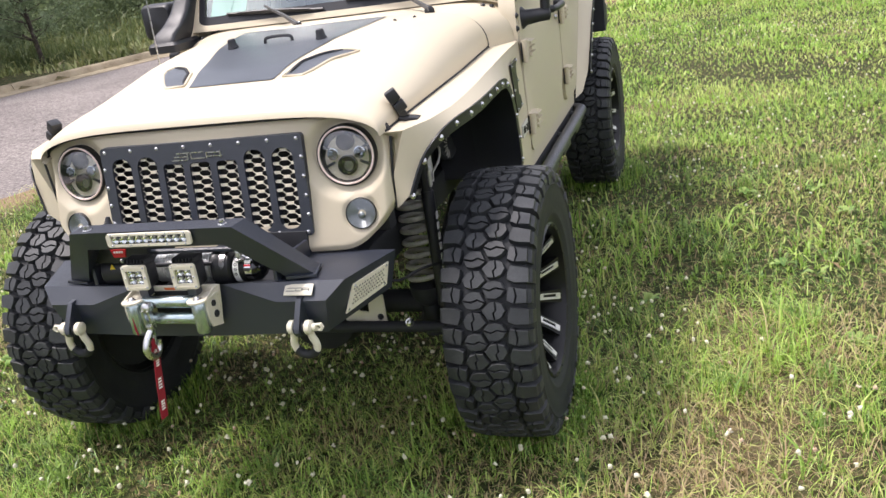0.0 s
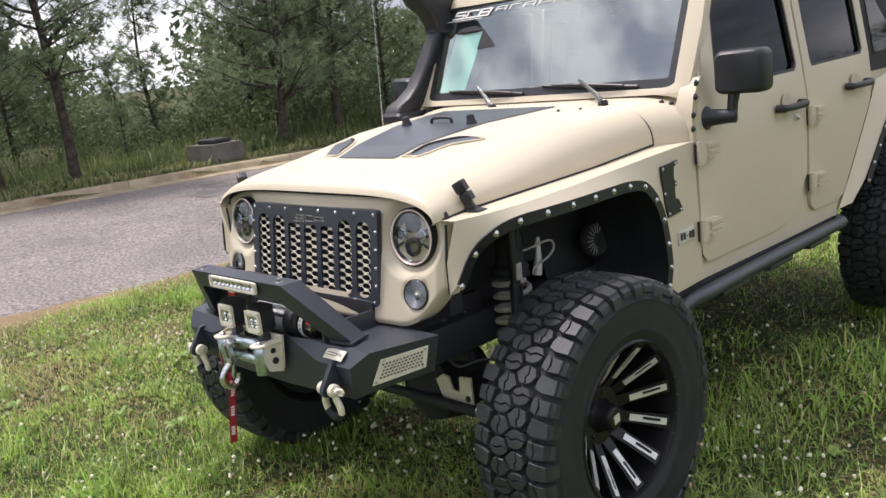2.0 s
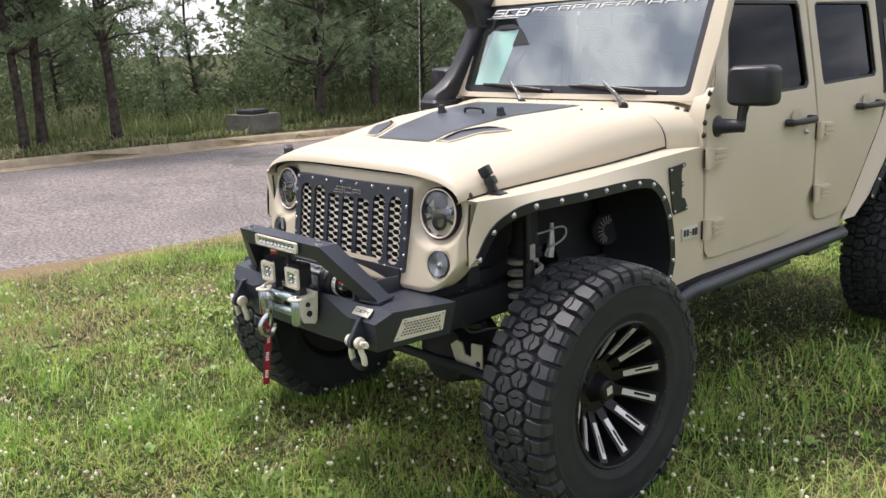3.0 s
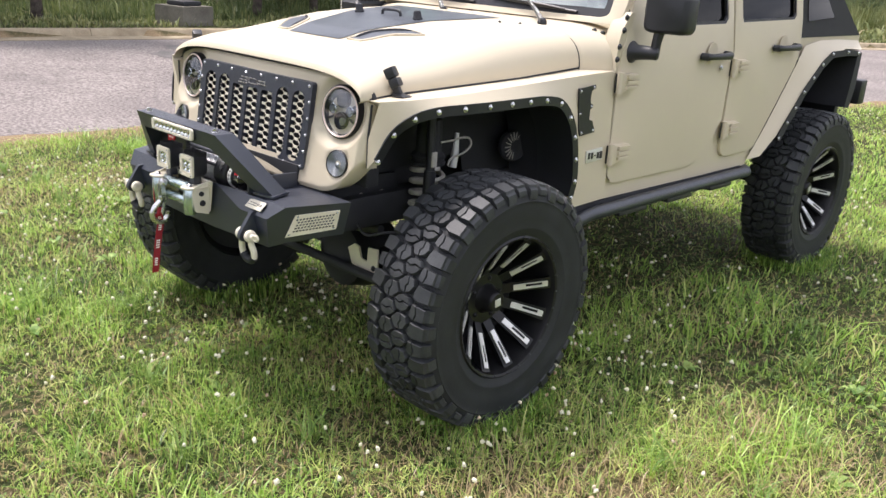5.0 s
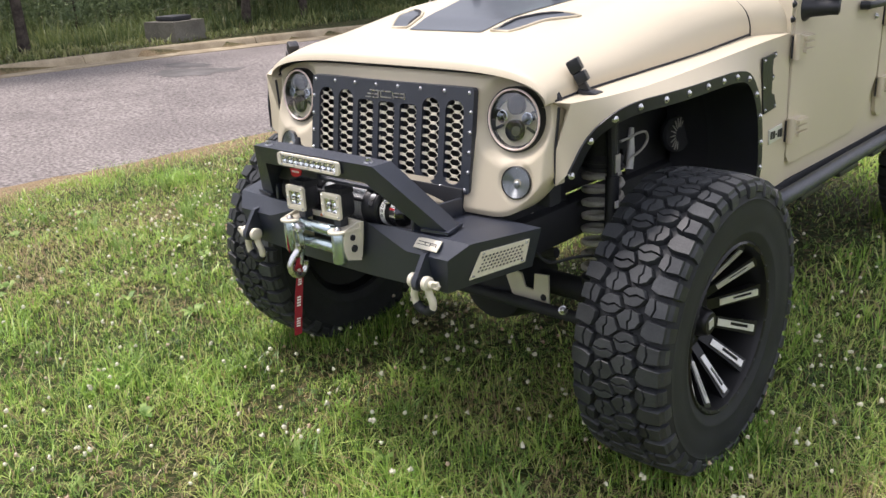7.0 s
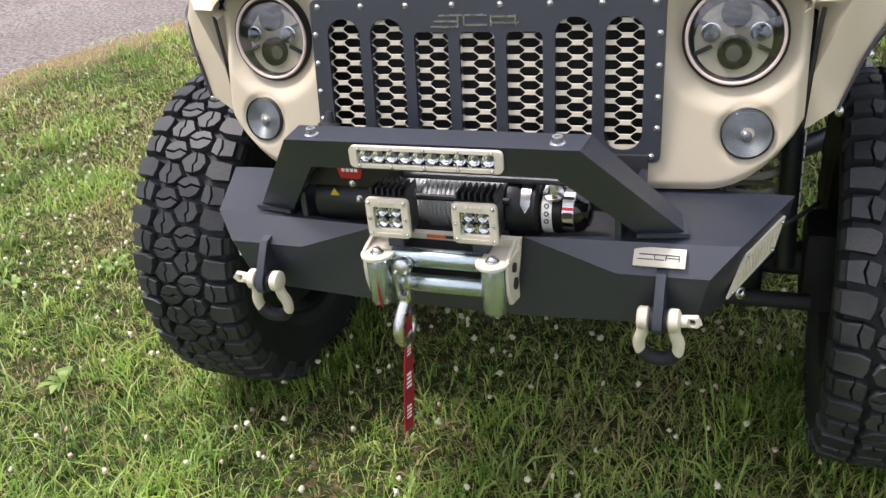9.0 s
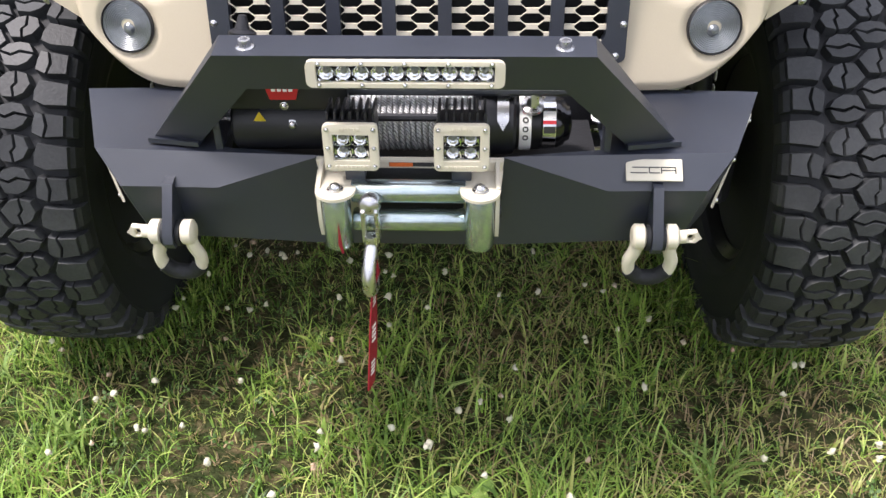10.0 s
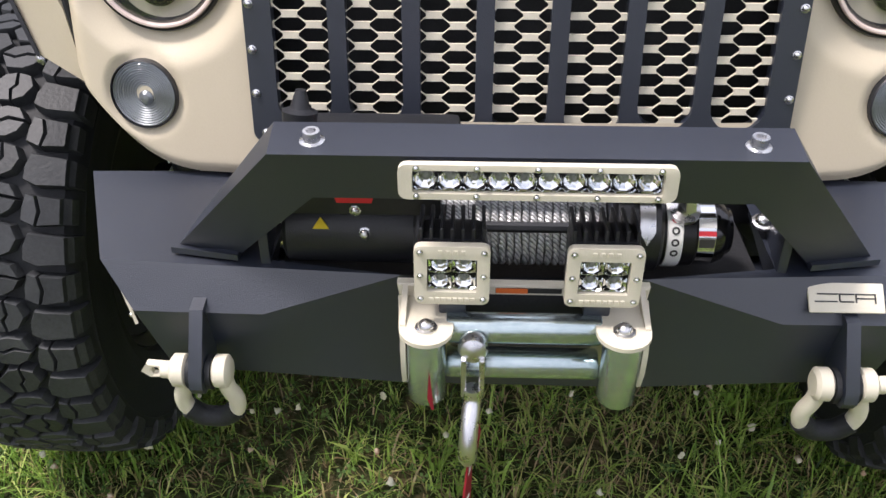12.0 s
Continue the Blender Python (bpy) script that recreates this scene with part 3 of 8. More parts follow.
loop = [grid[0][i] for i in range(NX + 1)] + [grid[j][NX] for j in range(1, NZ + 1)] + [grid[NZ][i] for i in range(NX - 1, -1, -1)] + [grid[j][0] for j in range(NZ - 1, 0, -1)]
back = [bm.verts.new(v.co + Vector((0, 0.07, 0))) for v in loop]
for i in range(len(loop)):
    k = (i + 1) % len(loop)
    bm.faces.new((loop[i], loop[k], back[k], back[i]))
grille = part("grille_panel", bm, SAND, car, "matte sand front grille panel", sharp=50)
part("hood_seal", tube(bmesh.new(), [(0.6 * math.sin(k / 24 * math.pi / 2), -0.412 + 0.08 * (0.6 * math.sin(k / 24 * math.pi / 2)) ** 2, face_top(0.6 * math.sin(k / 24 * math.pi / 2)) + 0.004) for k in range(-24, 25)], 0.010, 6), LINER, car, "dark gap below the hood edge")
part("radiator_core", box((0, -0.33, 1.04), (1.10, 0.06, 0.36), 0.01), LINER, car)
part("engine_block", box((0, 0.1, 1.0), (0.62, 0.8, 0.5), 0.05), LINER, car, "dark engine bay mass")


def plate_at(x, z, out=0.0):
    return Vector((x, -0.446 - (1.19 - z) * 0.137 - out, z))


slots = []
for i in range(-3, 4):
    top = 1.140 if abs(i) <= 1 else 1.166
    slots.append(rounded(i * 0.0938 - 0.0355, 0.922, i * 0.0938 + 0.0355, top, 0.0 + (0.032 if abs(i) > 1 else 0.012), 5))
bm = holed(bmesh.new(), rounded(-0.352, 0.900, 0.352, 1.203, 0.012, 3), slots, lambda u, v: plate_at(u, v), (0, 0.020, 0.0))
plate = part("grille_plate", bm, COAT, grille, "black steel grille plate with seven slots", sharp=30)
for i in range(-3, 4):
    for attempt in range(16):
        # a hair's shift up where the fill of the pierced sheet would go wrong
        holes, want = [], 2 * 0.082 * 0.284 + 0.004 * 2 * (0.082 + 0.284)
        for col in range(-14, 15):
            c = col * 0.0305 + 0.0101 - i * 0.0938
            z = 0.918 + 0.0005 * attempt + (0.0133 if col % 2 else 0.0)
            while z < 1.176:
                pts = []
                for p, q in ((-0.0205, 0.002), (-0.0205, -0.002), (-0.0118, -0.0090), (0.0118, -0.0090), (0.0205, -0.002), (0.0205, 0.002), (0.0118, 0.0090), (-0.0118, 0.0090)):
                    u = round(max(-0.0398, min(0.0398, c + p)), 5)
                    if (u, z + q) not in pts:
                        pts.append((u, z + q))
                if len(pts) > 3 and max(p[0] for p in pts) - min(p[0] for p in pts) > 0.010:
                    holes.append(pts)
                    ring = list(zip(pts, pts[1:] + pts[:1]))
                    want -= abs(sum(a[0] * b[1] - b[0] * a[1] for a, b in ring))
                    want += 0.004 * sum(math.hypot(a[0] - b[0], a[1] - b[1]) for a, b in ring)
                z += 0.0266
        bm = holed(bmesh.new(), [(-0.041, 0.906), (0.041, 0.906), (0.041, 1.190), (-0.041, 1.190)], holes, lambda u, v, i=i: plate_at(u + i * 0.0938, v, -0.0075), (0, 0.004, 0))
        if abs(sum(f.calc_area() for f in bm.faces) / want - 1) < 0.04:
            break
    part("mesh_insert", bm, SAND_PART, grille, "sand hexagonal mesh behind the slot", sharp=30)
for k in range(8):
    bolt(grille, plate_at(-0.335 + 0.67 * k / 7, 1.190), (0, -1, 0.14), 0.0052)
    if k < 2 or k > 5:
        bolt(grille, plate_at(-0.335 + 0.67 * k / 7, 0.912), (0, -1, 0.14), 0.0052)
for s in (-1, 1):
    for z in (0.965, 1.022, 1.079, 1.136):
        bolt(grille, plate_at(s * 0.344, z), (0, -1, 0.14), 0.0052)
# emblem strokes over the middle slots
bm = bmesh.new()
for x0, x1, z0 in ((-0.075, -0.028, 1.171), (-0.085, -0.036, 1.160), (-0.022, 0.022, 1.171), (-0.022, 0.022, 1.153), (0.03, 0.078, 1.168), (0.03, 0.084, 1.157), (-0.092, -0.036, 1.150)):
    add_box(bm, plate_at((x0 + x1) / 2, z0, 0.001), (x1 - x0, 0.003, 0.0028))
for x0 in (-0.036, -0.024, 0.03, 0.078):
    add_box(bm, plate_at(x0, 1.161, 0.001), (0.0028, 0.003, 0.02))
part("emblem", bm, STEEL, grille, "thin silver emblem strokes", smooth=False)

# headlights and turn signals
for s in (-1, 1):
    c = Vector((s * 0.470, -0.412, 1.12))
    ax = Vector((s * 0.06, -1, 0.10)).normalized()
    bm = lathe(bmesh.new(), [(0.0925, -0.03), (0.0925, 0.004), (0.0905, 0.008), (0.0880, 0.008), (0.0870, 0.002), (0.0870, -0.02)], c, ax, 56)
    hl = part("headlight", bm, GLOSS_BLACK, car, "round headlight with a pale halo ring")
    part("halo", lathe(bmesh.new(), [(0.0872, 0.000), (0.0872, 0.009), (0.0855, 0.0115), (0.0830, 0.0115), (0.0812, 0.009), (0.0812, 0.0)], c, ax, 56, False), HALO, hl, "pale pink halo ring")
    part("reflector", lathe(bmesh.new(), [(0.0815, 0.006), (0.074, -0.006), (0.055, -0.020), (0, -0.026)], c, ax, 40, False), GLOSS_BLACK, hl)
    up = Vector((0, 0.1, 1)).normalized()
    sd = ax.cross(up).normalized()
    for dx, dz, r, m in ((0, -0.030, 0.025, DARKMETAL), (-0.042, 0.006, 0.015, MIRRORED), (0.042, 0.006, 0.015, MIRRORED), (0, 0.040, 0.022, DARKMETAL)):
        q = c + sd * dx + up * dz
        part("projector_cup", lathe(bmesh.new(), [(r * 1.2, -0.014), (r * 1.2, 0.004), (r * 1.08, 0.005), (r * 0.9, -0.004), (0.001, -0.014)], q, ax, 24), m, hl)
        part("projector_lens", lathe(bmesh.new(), [(r * 0.95, -0.003), (r * 0.8, 0.004), (r * 0.45, 0.009), (0, 0.011)], q, ax, 20, False), SMOKE, hl)
    for a in (22, 158, 205, 335):
        d = sd * math.cos(radians(a)) + up * math.sin(radians(a))
        part("divider", box(c + d * 0.060 - ax * 0.002, (0.034, 0.005, 0.008), 0.001, Matrix((d, ax, d.cross(ax))).transposed()), PLASTIC, hl)
    cover = part("lens", lathe(bmesh.new(), [(0.0815, 0.009), (0.078, 0.013), (0.065, 0.020), (0.045, 0.026), (0.022, 0.029), (0, 0.030)], c, ax, 48, False), HEADGLASS, hl, "clear domed lens")
    cover.visible_shadow = False
    c = Vector((s * 0.502, -0.4555, 0.952))
    ax = Vector((s * 0.12, -1, 0.18)).normalized()
    prof = []
    for k in range(15):
        r = 0.044 * (1 - k / 14)
        prof += [(r, -0.002 + 0.008 * math.sqrt(max(0, 1 - (r / 0.05) ** 2)) + (0.0022 if k % 2 else 0))]
    ts = part("turn_signal", lathe(bmesh.new(), [(0.0470, -0.02), (0.0470, 0.002), (0.0455, 0.004), (0.044, -0.01)], c, ax, 36, False), PLASTIC, car, "round clear turn signal in a black ring")
    part("reflector", lathe(bmesh.new(), [(0.044 * (1 - k / 28), 0.0010 - 0.010 * k / 28 + (0.0008 if k % 2 else 0)) for k in range(29)], c, ax, 36, False), LAMP_GREY, ts)
    part("bulb", lathe(bmesh.new(), [(0.011, -0.010), (0.010, -0.003), (0.006, 0.001), (0, 0.002)], c + Vector((0, 0, -0.006)), ax, 16, False), LAMP_GREY, ts)
    lens = part("lens", lathe(bmesh.new(), prof, c, ax, 36, False), CLEAR, ts, "ribbed clear lens", sharp=10)
    lens.visible_shadow = False

# ---- front fenders ----
ARCH = [(0.650, -0.402, 0.985), (0.690, -0.372, 1.080), (0.735, -0.322, 1.135), (0.765, -0.243, 1.157), (0.783, -0.134, 1.161), (0.790, -0.016, 1.162), (0.790, 0.103, 1.163),
        (0.790, 0.206, 1.164), (0.788, 0.305, 1.162), (0.785, 0.401, 1.144), (0.782, 0.474, 1.083), (0.780, 0.519, 1.002), (0.778, 0.544, 0.909), (0.776, 0.556, 0.818), (0.774, 0.543, 0.751)]
RIDGE = [(0.600, -0.405, 0.945), (0.606, -0.408, 1.050), (0.655, -0.408, 1.180), (0.715, -0.330, 1.190), (0.748, -0.200, 1.198), (0.758, -0.05, 1.206), (0.760, 0.08, 1.212),
         (0.760, 0.20, 1.218), (0.760, 0.33, 1.224), (0.760, 0.47, 1.231), (0.762, 0.62, 1.238), (0.766, 0.775, 1.244), (0.770, 0.782, 1.00), (0.773, 0.784, 0.86), (0.772, 0.79, 0.735)]


def side(pts, s):
    return [Vector((s * p[0], p[1], p[2])) for p in pts]


def arch_outer(s, d):
    """The arch moved outwards from the wheel by d."""
    out = []
    for i, p in enumerate(ARCH):
        a, b = Vector(ARCH[max(i - 1, 0)]), Vector(ARCH[min(i + 1, 14)])
        t = (b - a).normalized()
        nrm = Vector((0, -t.z, t.y)).normalized()
        q = Vector(p) + nrm * d
        out.append(Vector((s * q.x, q.y, q.z)))
    return out


for s in (-1, 1):
    inner, ridge = arch_outer(s, 0.012), side(RIDGE, s)
    bm = bmesh.new()
    hoodline = []
    for p in RIDGE[2:12]:
        y = p[1]
        hoodline.append(Vector((s * (curve_through(HW, max(-0.43, min(0.66, y))) - 0.02), y + 0.004, curve_through(ZE, max(-0.43, min(0.66, y))) - 0.014)))
    vi = [bm.verts.new(p) for p in inner]
    vr = [bm.verts.new(p) for p in ridge]
    vh = [bm.verts.new(p) for p in hoodline]
    vb = [bm.verts.new(p + Vector((-s * 0.05, 0.015 if i < 4 else 0, -0.01))) for i, p in enumerate(inner)]
    for i in range(14):
        bm.faces.new((vi[i], vi[i + 1], vr[i + 1], vr[i]))
        bm.faces.new((vi[i], vb[i], vb[i + 1], vi[i + 1]))
    for i in range(9):
        bm.faces.new((vr[i + 2], vr[i + 3], vh[i + 1], vh[i]))
    f0 = bm.verts.new((s * 0.600, -0.36, 0.945))
    f1 = bm.verts.new((s * 0.606, -0.36, 1.15))
    bm.faces.new((vr[0], vr[1], f1, f0))
    bm.faces.new((vr[1], vr[2], vh[0], f1))
    lo0, lo1 = bm.verts.new((s * 0.772, 0.555, 0.700)), bm.verts.new((s * 0.772, 0.80, 0.708))
    bm.faces.new((vi[14], vr[14], lo1, lo0))
    es = [e for e in bm.edges if len(e.link_faces) == 2 and e.calc_face_angle(0) > radians(22)]
    bmesh.ops.bevel(bm, geom=es, offset=0.006, segments=2, profile=0.6, affect='EDGES', clamp_overlap=True)
    fender = part("front_fender", bm, SAND, car, "angular matte sand steel fender", sharp=40)
    part("fender_gap", tube(bmesh.new(), [(s * 0.597, -0.402, 0.950), (s * 0.602, -0.405, 1.05), (s * 0.612, -0.402, 1.165)], 0.004, 6), LINER, fender)
    # black riveted flange and inner liner
    o, n_in = spline(arch_outer(s, 0.013), 3), spline(arch_outer(s, -0.022), 3)
    bm = bmesh.new()
    lift = Vector((s * 0.004, 0, 0))
    ring_o = [p + lift + Vector((0, -0.004 if k < 12 else 0, 0)) for k, p in enumerate(o)]
    ring_i = [p + lift + Vector((0, -0.004 if k < 12 else 0, 0)) for k, p in enumerate(n_in)]
    ring_b = [Vector((s * 0.60 if k > 6 else p.x - s * 0.04, p.y + (0.03 if k < 9 else 0), p.z - 0.004)) for k, p in enumerate(n_in)]
    rows = [[bm.verts.new(p) for p in r] for r in ([p - lift * 1.5 for p in ring_o], ring_o, ring_i, ring_b)]
    for r0, r1 in zip(rows, rows[1:]):
        for k in range(len(r0) - 1):
            bm.faces.new((r0[k], r0[k + 1], r1[k + 1], r1[k]))
    part("fender_flange", bm, PLASTIC, fender, "black riveted arch flange", sharp=40)
    for k, p in enumerate(ARCH):
        nrm = Vector((s * 1.0, -0.9 if k < 3 else -0.2 if k < 5 else 0, 0.1))
        bolt(fender, Vector((s * (p[0] + 0.004), p[1] - 0.003, p[2] - 0.004)), nrm, 0.0085, None, "rivet")
    # liner: wheel well roof, rear and inner wall
    bm = bmesh.new()
    rings = []
    for x in (0.60, 0.45):
        rings.append([Vector((s * x, p.y, p.z)) for p in n_in[4:]])
    loft(bm, rings, False, False)
    bm.faces.new([bm.verts.new((s * 0.42, y, z)) for y, z in ((-0.34, 0.86), (-0.36, 1.15), (0.55, 1.2), (0.56, 0.70), (0.3, 0.72), (0.25, 0.9))])
    part("wheel_well", bm, LINER, fender, "dark wheel well liner")
    # vent plate with notched edge
    vx = 0.7795
    out = [(0.508, 1.190), (0.560, 1.193), (0.618, 1.199), (0.622, 1.185), (0.596, 1.178), (0.592, 1.150), (0.596, 1.128), (0.612, 1.122), (0.612, 1.108), (0.596, 1.104), (0.598, 1.062),
           (0.620, 1.056), (0.640, 1.020), (0.642, 1.008), (0.594, 1.004), (0.546, 1.000), (0.534, 1.03), (0.520, 1.10)]
    bm = prism(bmesh.new(), [(s * vx, y, z) for y, z in out], (s * 0.006, 0, 0))
    vent = part("vent_plate", bm, PLASTIC, fender, "black notched side vent plate", sharp=25)
    for y, z in ((0.522, 1.180), (0.606, 1.190), (0.552, 1.012), (0.630, 1.016), (0.53, 1.09), (0.602, 1.115)):
        bolt(fender, (s * (vx + 0.006), y, z), (s, 0, 0), 0.005, None, "rivet")
    # side emblem: a pale plate with bars
    bm = box((s * 0.7795, 0.668, 0.909), (0.006, 0.112, 0.052), 0.004, turn(3, 0, 0))
    part("side_badge", bm, MACHINED, fender, "small silver badge")
    bm = bmesh.new()
    for k, (w, h) in enumerate(((0.012, 0.026), (0.012, 0.026), (0.010, 0.004), (0.014, 0.026), (0.013, 0.030))):
        add_box(bm, (s * 0.784, 0.628 + 0.021 * k, 0.911 - 0.001 * k), (0.003, w, h))
    part("badge_print", bm, PRINT, fender, smooth=False)

# ---- tub, cowl, windscreen frame ----
def tumble(z):
    return 0.768 - max(0.0, z - 1.36) * 0.16


for s in (-1, 1):
    outline = [(0.60, 0.702), (2.12, 0.690), (2.56, 1.225), (2.86, 1.300), (3.42, 1.285), (3.42, 1.345), (0.80, 1.395), (0.80, 1.22), (0.70, 1.20), (0.70, 1.0)]
    bm = prism(bmesh.new(), [(s * 0.758, y, z) for y, z in outline], (-s * 0.05, 0, 0))
    tub = part("body_side", bevel(bm, 0.006), SAND, car, "matte sand body side", sharp=40)
    part("rocker", box((s * 0.735, 1.33, 0.672), (0.05, 1.50, 0.05), 0.01), LINER, car)
    # rear fender strip and flange
    strip_o = [(0.772, 2.105, 0.722), (0.772, 2.24, 0.86), (0.772, 2.36, 1.00), (0.772, 2.47, 1.13), (0.772, 2.55, 1.235), (0.770, 2.60, 1.300), (0.766, 2.80, 1.325), (0.762, 3.10, 1.325), (0.760, 3.40, 1.315)]
    strip_i = [(0.80, 2.20, 0.735), (0.828, 2.30, 0.842), (0.832, 2.375, 0.925), (0.834, 2.45, 1.00), (0.836, 2.53, 1.082), (0.838, 2.62, 1.155), (0.838, 2.72, 1.225), (0.838, 3.02, 1.282), (0.836, 3.28, 1.270)]
    bm = bmesh.new()
    a, b = [bm.verts.new(p) for p in side(strip_o, s)], [bm.verts.new(p) for p in side(strip_i, s)]
    c = [bm.verts.new(p + Vector((-s * 0.05, 0.01, -0.01))) for p in side(strip_i, s)]
    for i in range(8):
        bm.faces.new((a[i], a[i + 1], b[i + 1], b[i]))
        bm.faces.new((b[i], b[i + 1], c[i + 1], c[i]))
    bevel(bm, 0.004, 2, 25)
    rf = part("rear_fender", bm, SAND, car, "angular matte sand rear fender", sharp=40)
    inn = [(0.842, 2.30, 0.833), (0.842, 2.373, 0.912), (0.842, 2.45, 0.985), (0.842, 2.525, 1.067), (0.842, 2.62, 1.138), (0.842, 2.713, 1.208), (0.842, 2.83, 1.262), (0.842, 3.055, 1.266), (0.842, 3.22, 1.256)]
    bm = bmesh.new()
    fo = side([(p[0] - 0.002, p[1] - 0.012, p[2] + 0.010) for p in inn] + [(0.838, 3.29, 1.25), (0.838, 3.29, 1.05), (0.838, 3.25, 0.93)], s)
    fi = side([(p[0] - 0.002, p[1] + 0.030, p[2] - 0.026) for p in inn] + [(0.838, 3.225, 1.225), (0.838, 3.20, 1.05), (0.838, 3.18, 0.93)], s)
    fb = side([(0.50, p[1] + 0.030, p[2] - 0.026) for p in inn] + [(0.50, 3.225, 1.225), (0.50, 3.20, 1.05), (0.50, 3.18, 0.93)], s)
    rows = [[bm.verts.new(p) for p in r] for r in (fo, fi, fb)]
    for r0, r1 in zip(rows, rows[1:]):
        for k in range(len(r0) - 1):
            bm.faces.new((r0[k], r0[k + 1], r1[k + 1], r1[k]))
    bm.faces.new([bm.verts.new((s * 0.50, y, z)) for y, z in ((2.15, 0.7), (2.3, 1.2), (3.3, 1.25), (3.2, 0.7))])
    part("arch_flange", bm, LINER, rf, "black rear arch flange")
    for p in inn:
        bolt(rf, (s * p[0], p[1] + 0.004, p[2] - 0.004), (s, 0, 0.1), 0.008, None, "rivet")
    part("mud_plate", box((s * 0.66, 3.27, 1.09), (0.34, 0.03, 0.34), 0.012), PLASTIC, rf, "black plate behind the rear wheel")
    part("tail_light", box((s * 0.76, 3.50, 1.0), (0.12, 0.10, 0.15), 0.015), PLASTIC, car, "black tail light housing")

# floor, firewall and rear of the tub
bm = bmesh.new()
add_box(bm, (0, 2.0, 0.76), (1.42, 2.7, 0.06))
add_box(bm, (0, 0.70, 0.99), (1.26, 0.04, 0.5))
add_box(bm, (0, 3.38, 1.05), (1.44, 0.05, 0.56))
part("floor_pan", bm, LINER, car, "dark underbody and firewall")

# cowl: carries the hood's round shoulder back to the body side
COWL_W = [(0.646, 0.6755), (0.68, 0.688), (0.71, 0.706), (0.74, 0.732), (0.765, 0.752), (0.79, 0.760), (0.92, 0.760)]


def cowl_z(x, y):
    w = curve_through(COWL_W, y)
    q = max(0.0, 1 - min(1.0, abs(x) / w) ** 8.2)
    top = 1.4015 + 0.10 * (y - 0.646)
    return 1.262 + (top - 1.262) * q ** 0.5


bm = bmesh.new()
rings = []
for y, dz in ((0.646, -0.02), (0.647, -0.004), (0.652, 0.0), (0.665, 0.0), (0.68, 0.0), (0.695, 0.0), (0.71, 0.0), (0.725, 0.0), (0.74, 0.0), (0.752, 0.0), (0.765, 0.0), (0.778, 0.0), (0.79, 0.0), (0.85, 0.0), (0.92, 0.0)):
    w = curve_through(COWL_W, y) + dz * 0.4
    ring = [(-w, y, 1.205), (-w, y, 1.245)]
    ring += [(w * math.sin(k / 32 * math.pi / 2), y, cowl_z(w * math.sin(k / 32 * math.pi / 2), y) + dz) for k in range(-32, 33)]
    rings.append(ring + [(w, y, 1.245), (w, y, 1.205)])
loft(bm, rings, False)
cowl = part("cowl", bm, SAND, car, "matte sand cowl with slatted air intake", sharp=50)
for s in (-1, 1):
    w = curve_through(COWL_W, 0.646)
    seam = [(s * w * math.sin(k / 24 * math.pi / 2) + s * 0.0012, 0.6435, cowl_z(w * math.sin(k / 24 * math.pi / 2), 0.646) - 0.003) for k in range(0, 25)] + [(s * (w + 0.001), 0.6435, 1.242)]
    part("hood_seam", tube(bmesh.new(), seam, 0.0021, 5), LINER, car)
bm = bmesh.new()
for k in range(11):
    add_box(bm, (-0.05 + 0.030 * k, 0.672, 1.412), (0.011, 0.055, 0.006), turn(4, 0, 28))
part("cowl_slats", bm, SAND_PART, cowl)
for s in (-1, 1):
    post = [(0.768, 1.235), (0.766, 1.34), (0.782, 1.40), (0.812, 1.44), (0.838, 1.475), (0.866, 1.475), (0.842, 1.40), (0.80, 1.33), (0.80, 1.235)]
    bm = prism(bmesh.new(), [(s * 0.700, y, z) for y, z in post], (s * 0.0680, 0, 0))
    part("cowl_side", bevel(bm, 0.006, 2), SAND, car, sharp=40)

WS0, WS1 = Vector((0, 0.820, 1.425)), Vector((0, 1.030, 1.890))


def on_ws(x, t, out=0.0):
    """A point of the windscreen plane: x across, t up from base to top."""
    p = WS0.lerp(WS1, t)
    nrm = Vector((0, -(WS1.z - WS0.z), WS1.y - WS0.y)).normalized()
    bow = 0.03 * (1 - (x / 0.72) ** 2)
    return Vector((x, p.y - bow, p.z)) + nrm * out


GLASS_EDGE = dense(rounded(-0.672, 0.030, 0.672, 0.945, 0.05, 5), 0.085)
bm = bmesh.new()
outer = [(-0.735, -0.02)] + [(-0.735 + 1.47 * k / 16, -0.02) for k in range(1, 17)] + [(0.742, 0.5), (0.730, 0.97), (0.70, 1.02)] + [(0.70 - 1.40 * k / 16, 1.03) for k in range(1, 17)] + [(-0.730, 0.97), (-0.742, 0.5)]
holed(bm, outer, [GLASS_EDGE], lambda u, v: on_ws(u, v, 0.012), (0, 0.05, 0.0))
wsf = part("windscreen_frame", bevel(bm, 0.006, 2, 40), SAND, car, "matte sand windscreen frame", sharp=45)


def ws_patch(x0, x1, t0, t1, nx, nt, out):
    bm = bmesh.new()
    rows = [[bm.verts.new(on_ws(x0 + (x1 - x0) * i / nx, t0 + (t1 - t0) * j / nt, out)) for i in range(nx + 1)] for j in range(nt + 1)]
    for r0, r1 in zip(rows, rows[1:]):
        for i in range(nx):
            bm.faces.new((r0[i], r0[i + 1], r1[i + 1], r1[i]))
    return bm


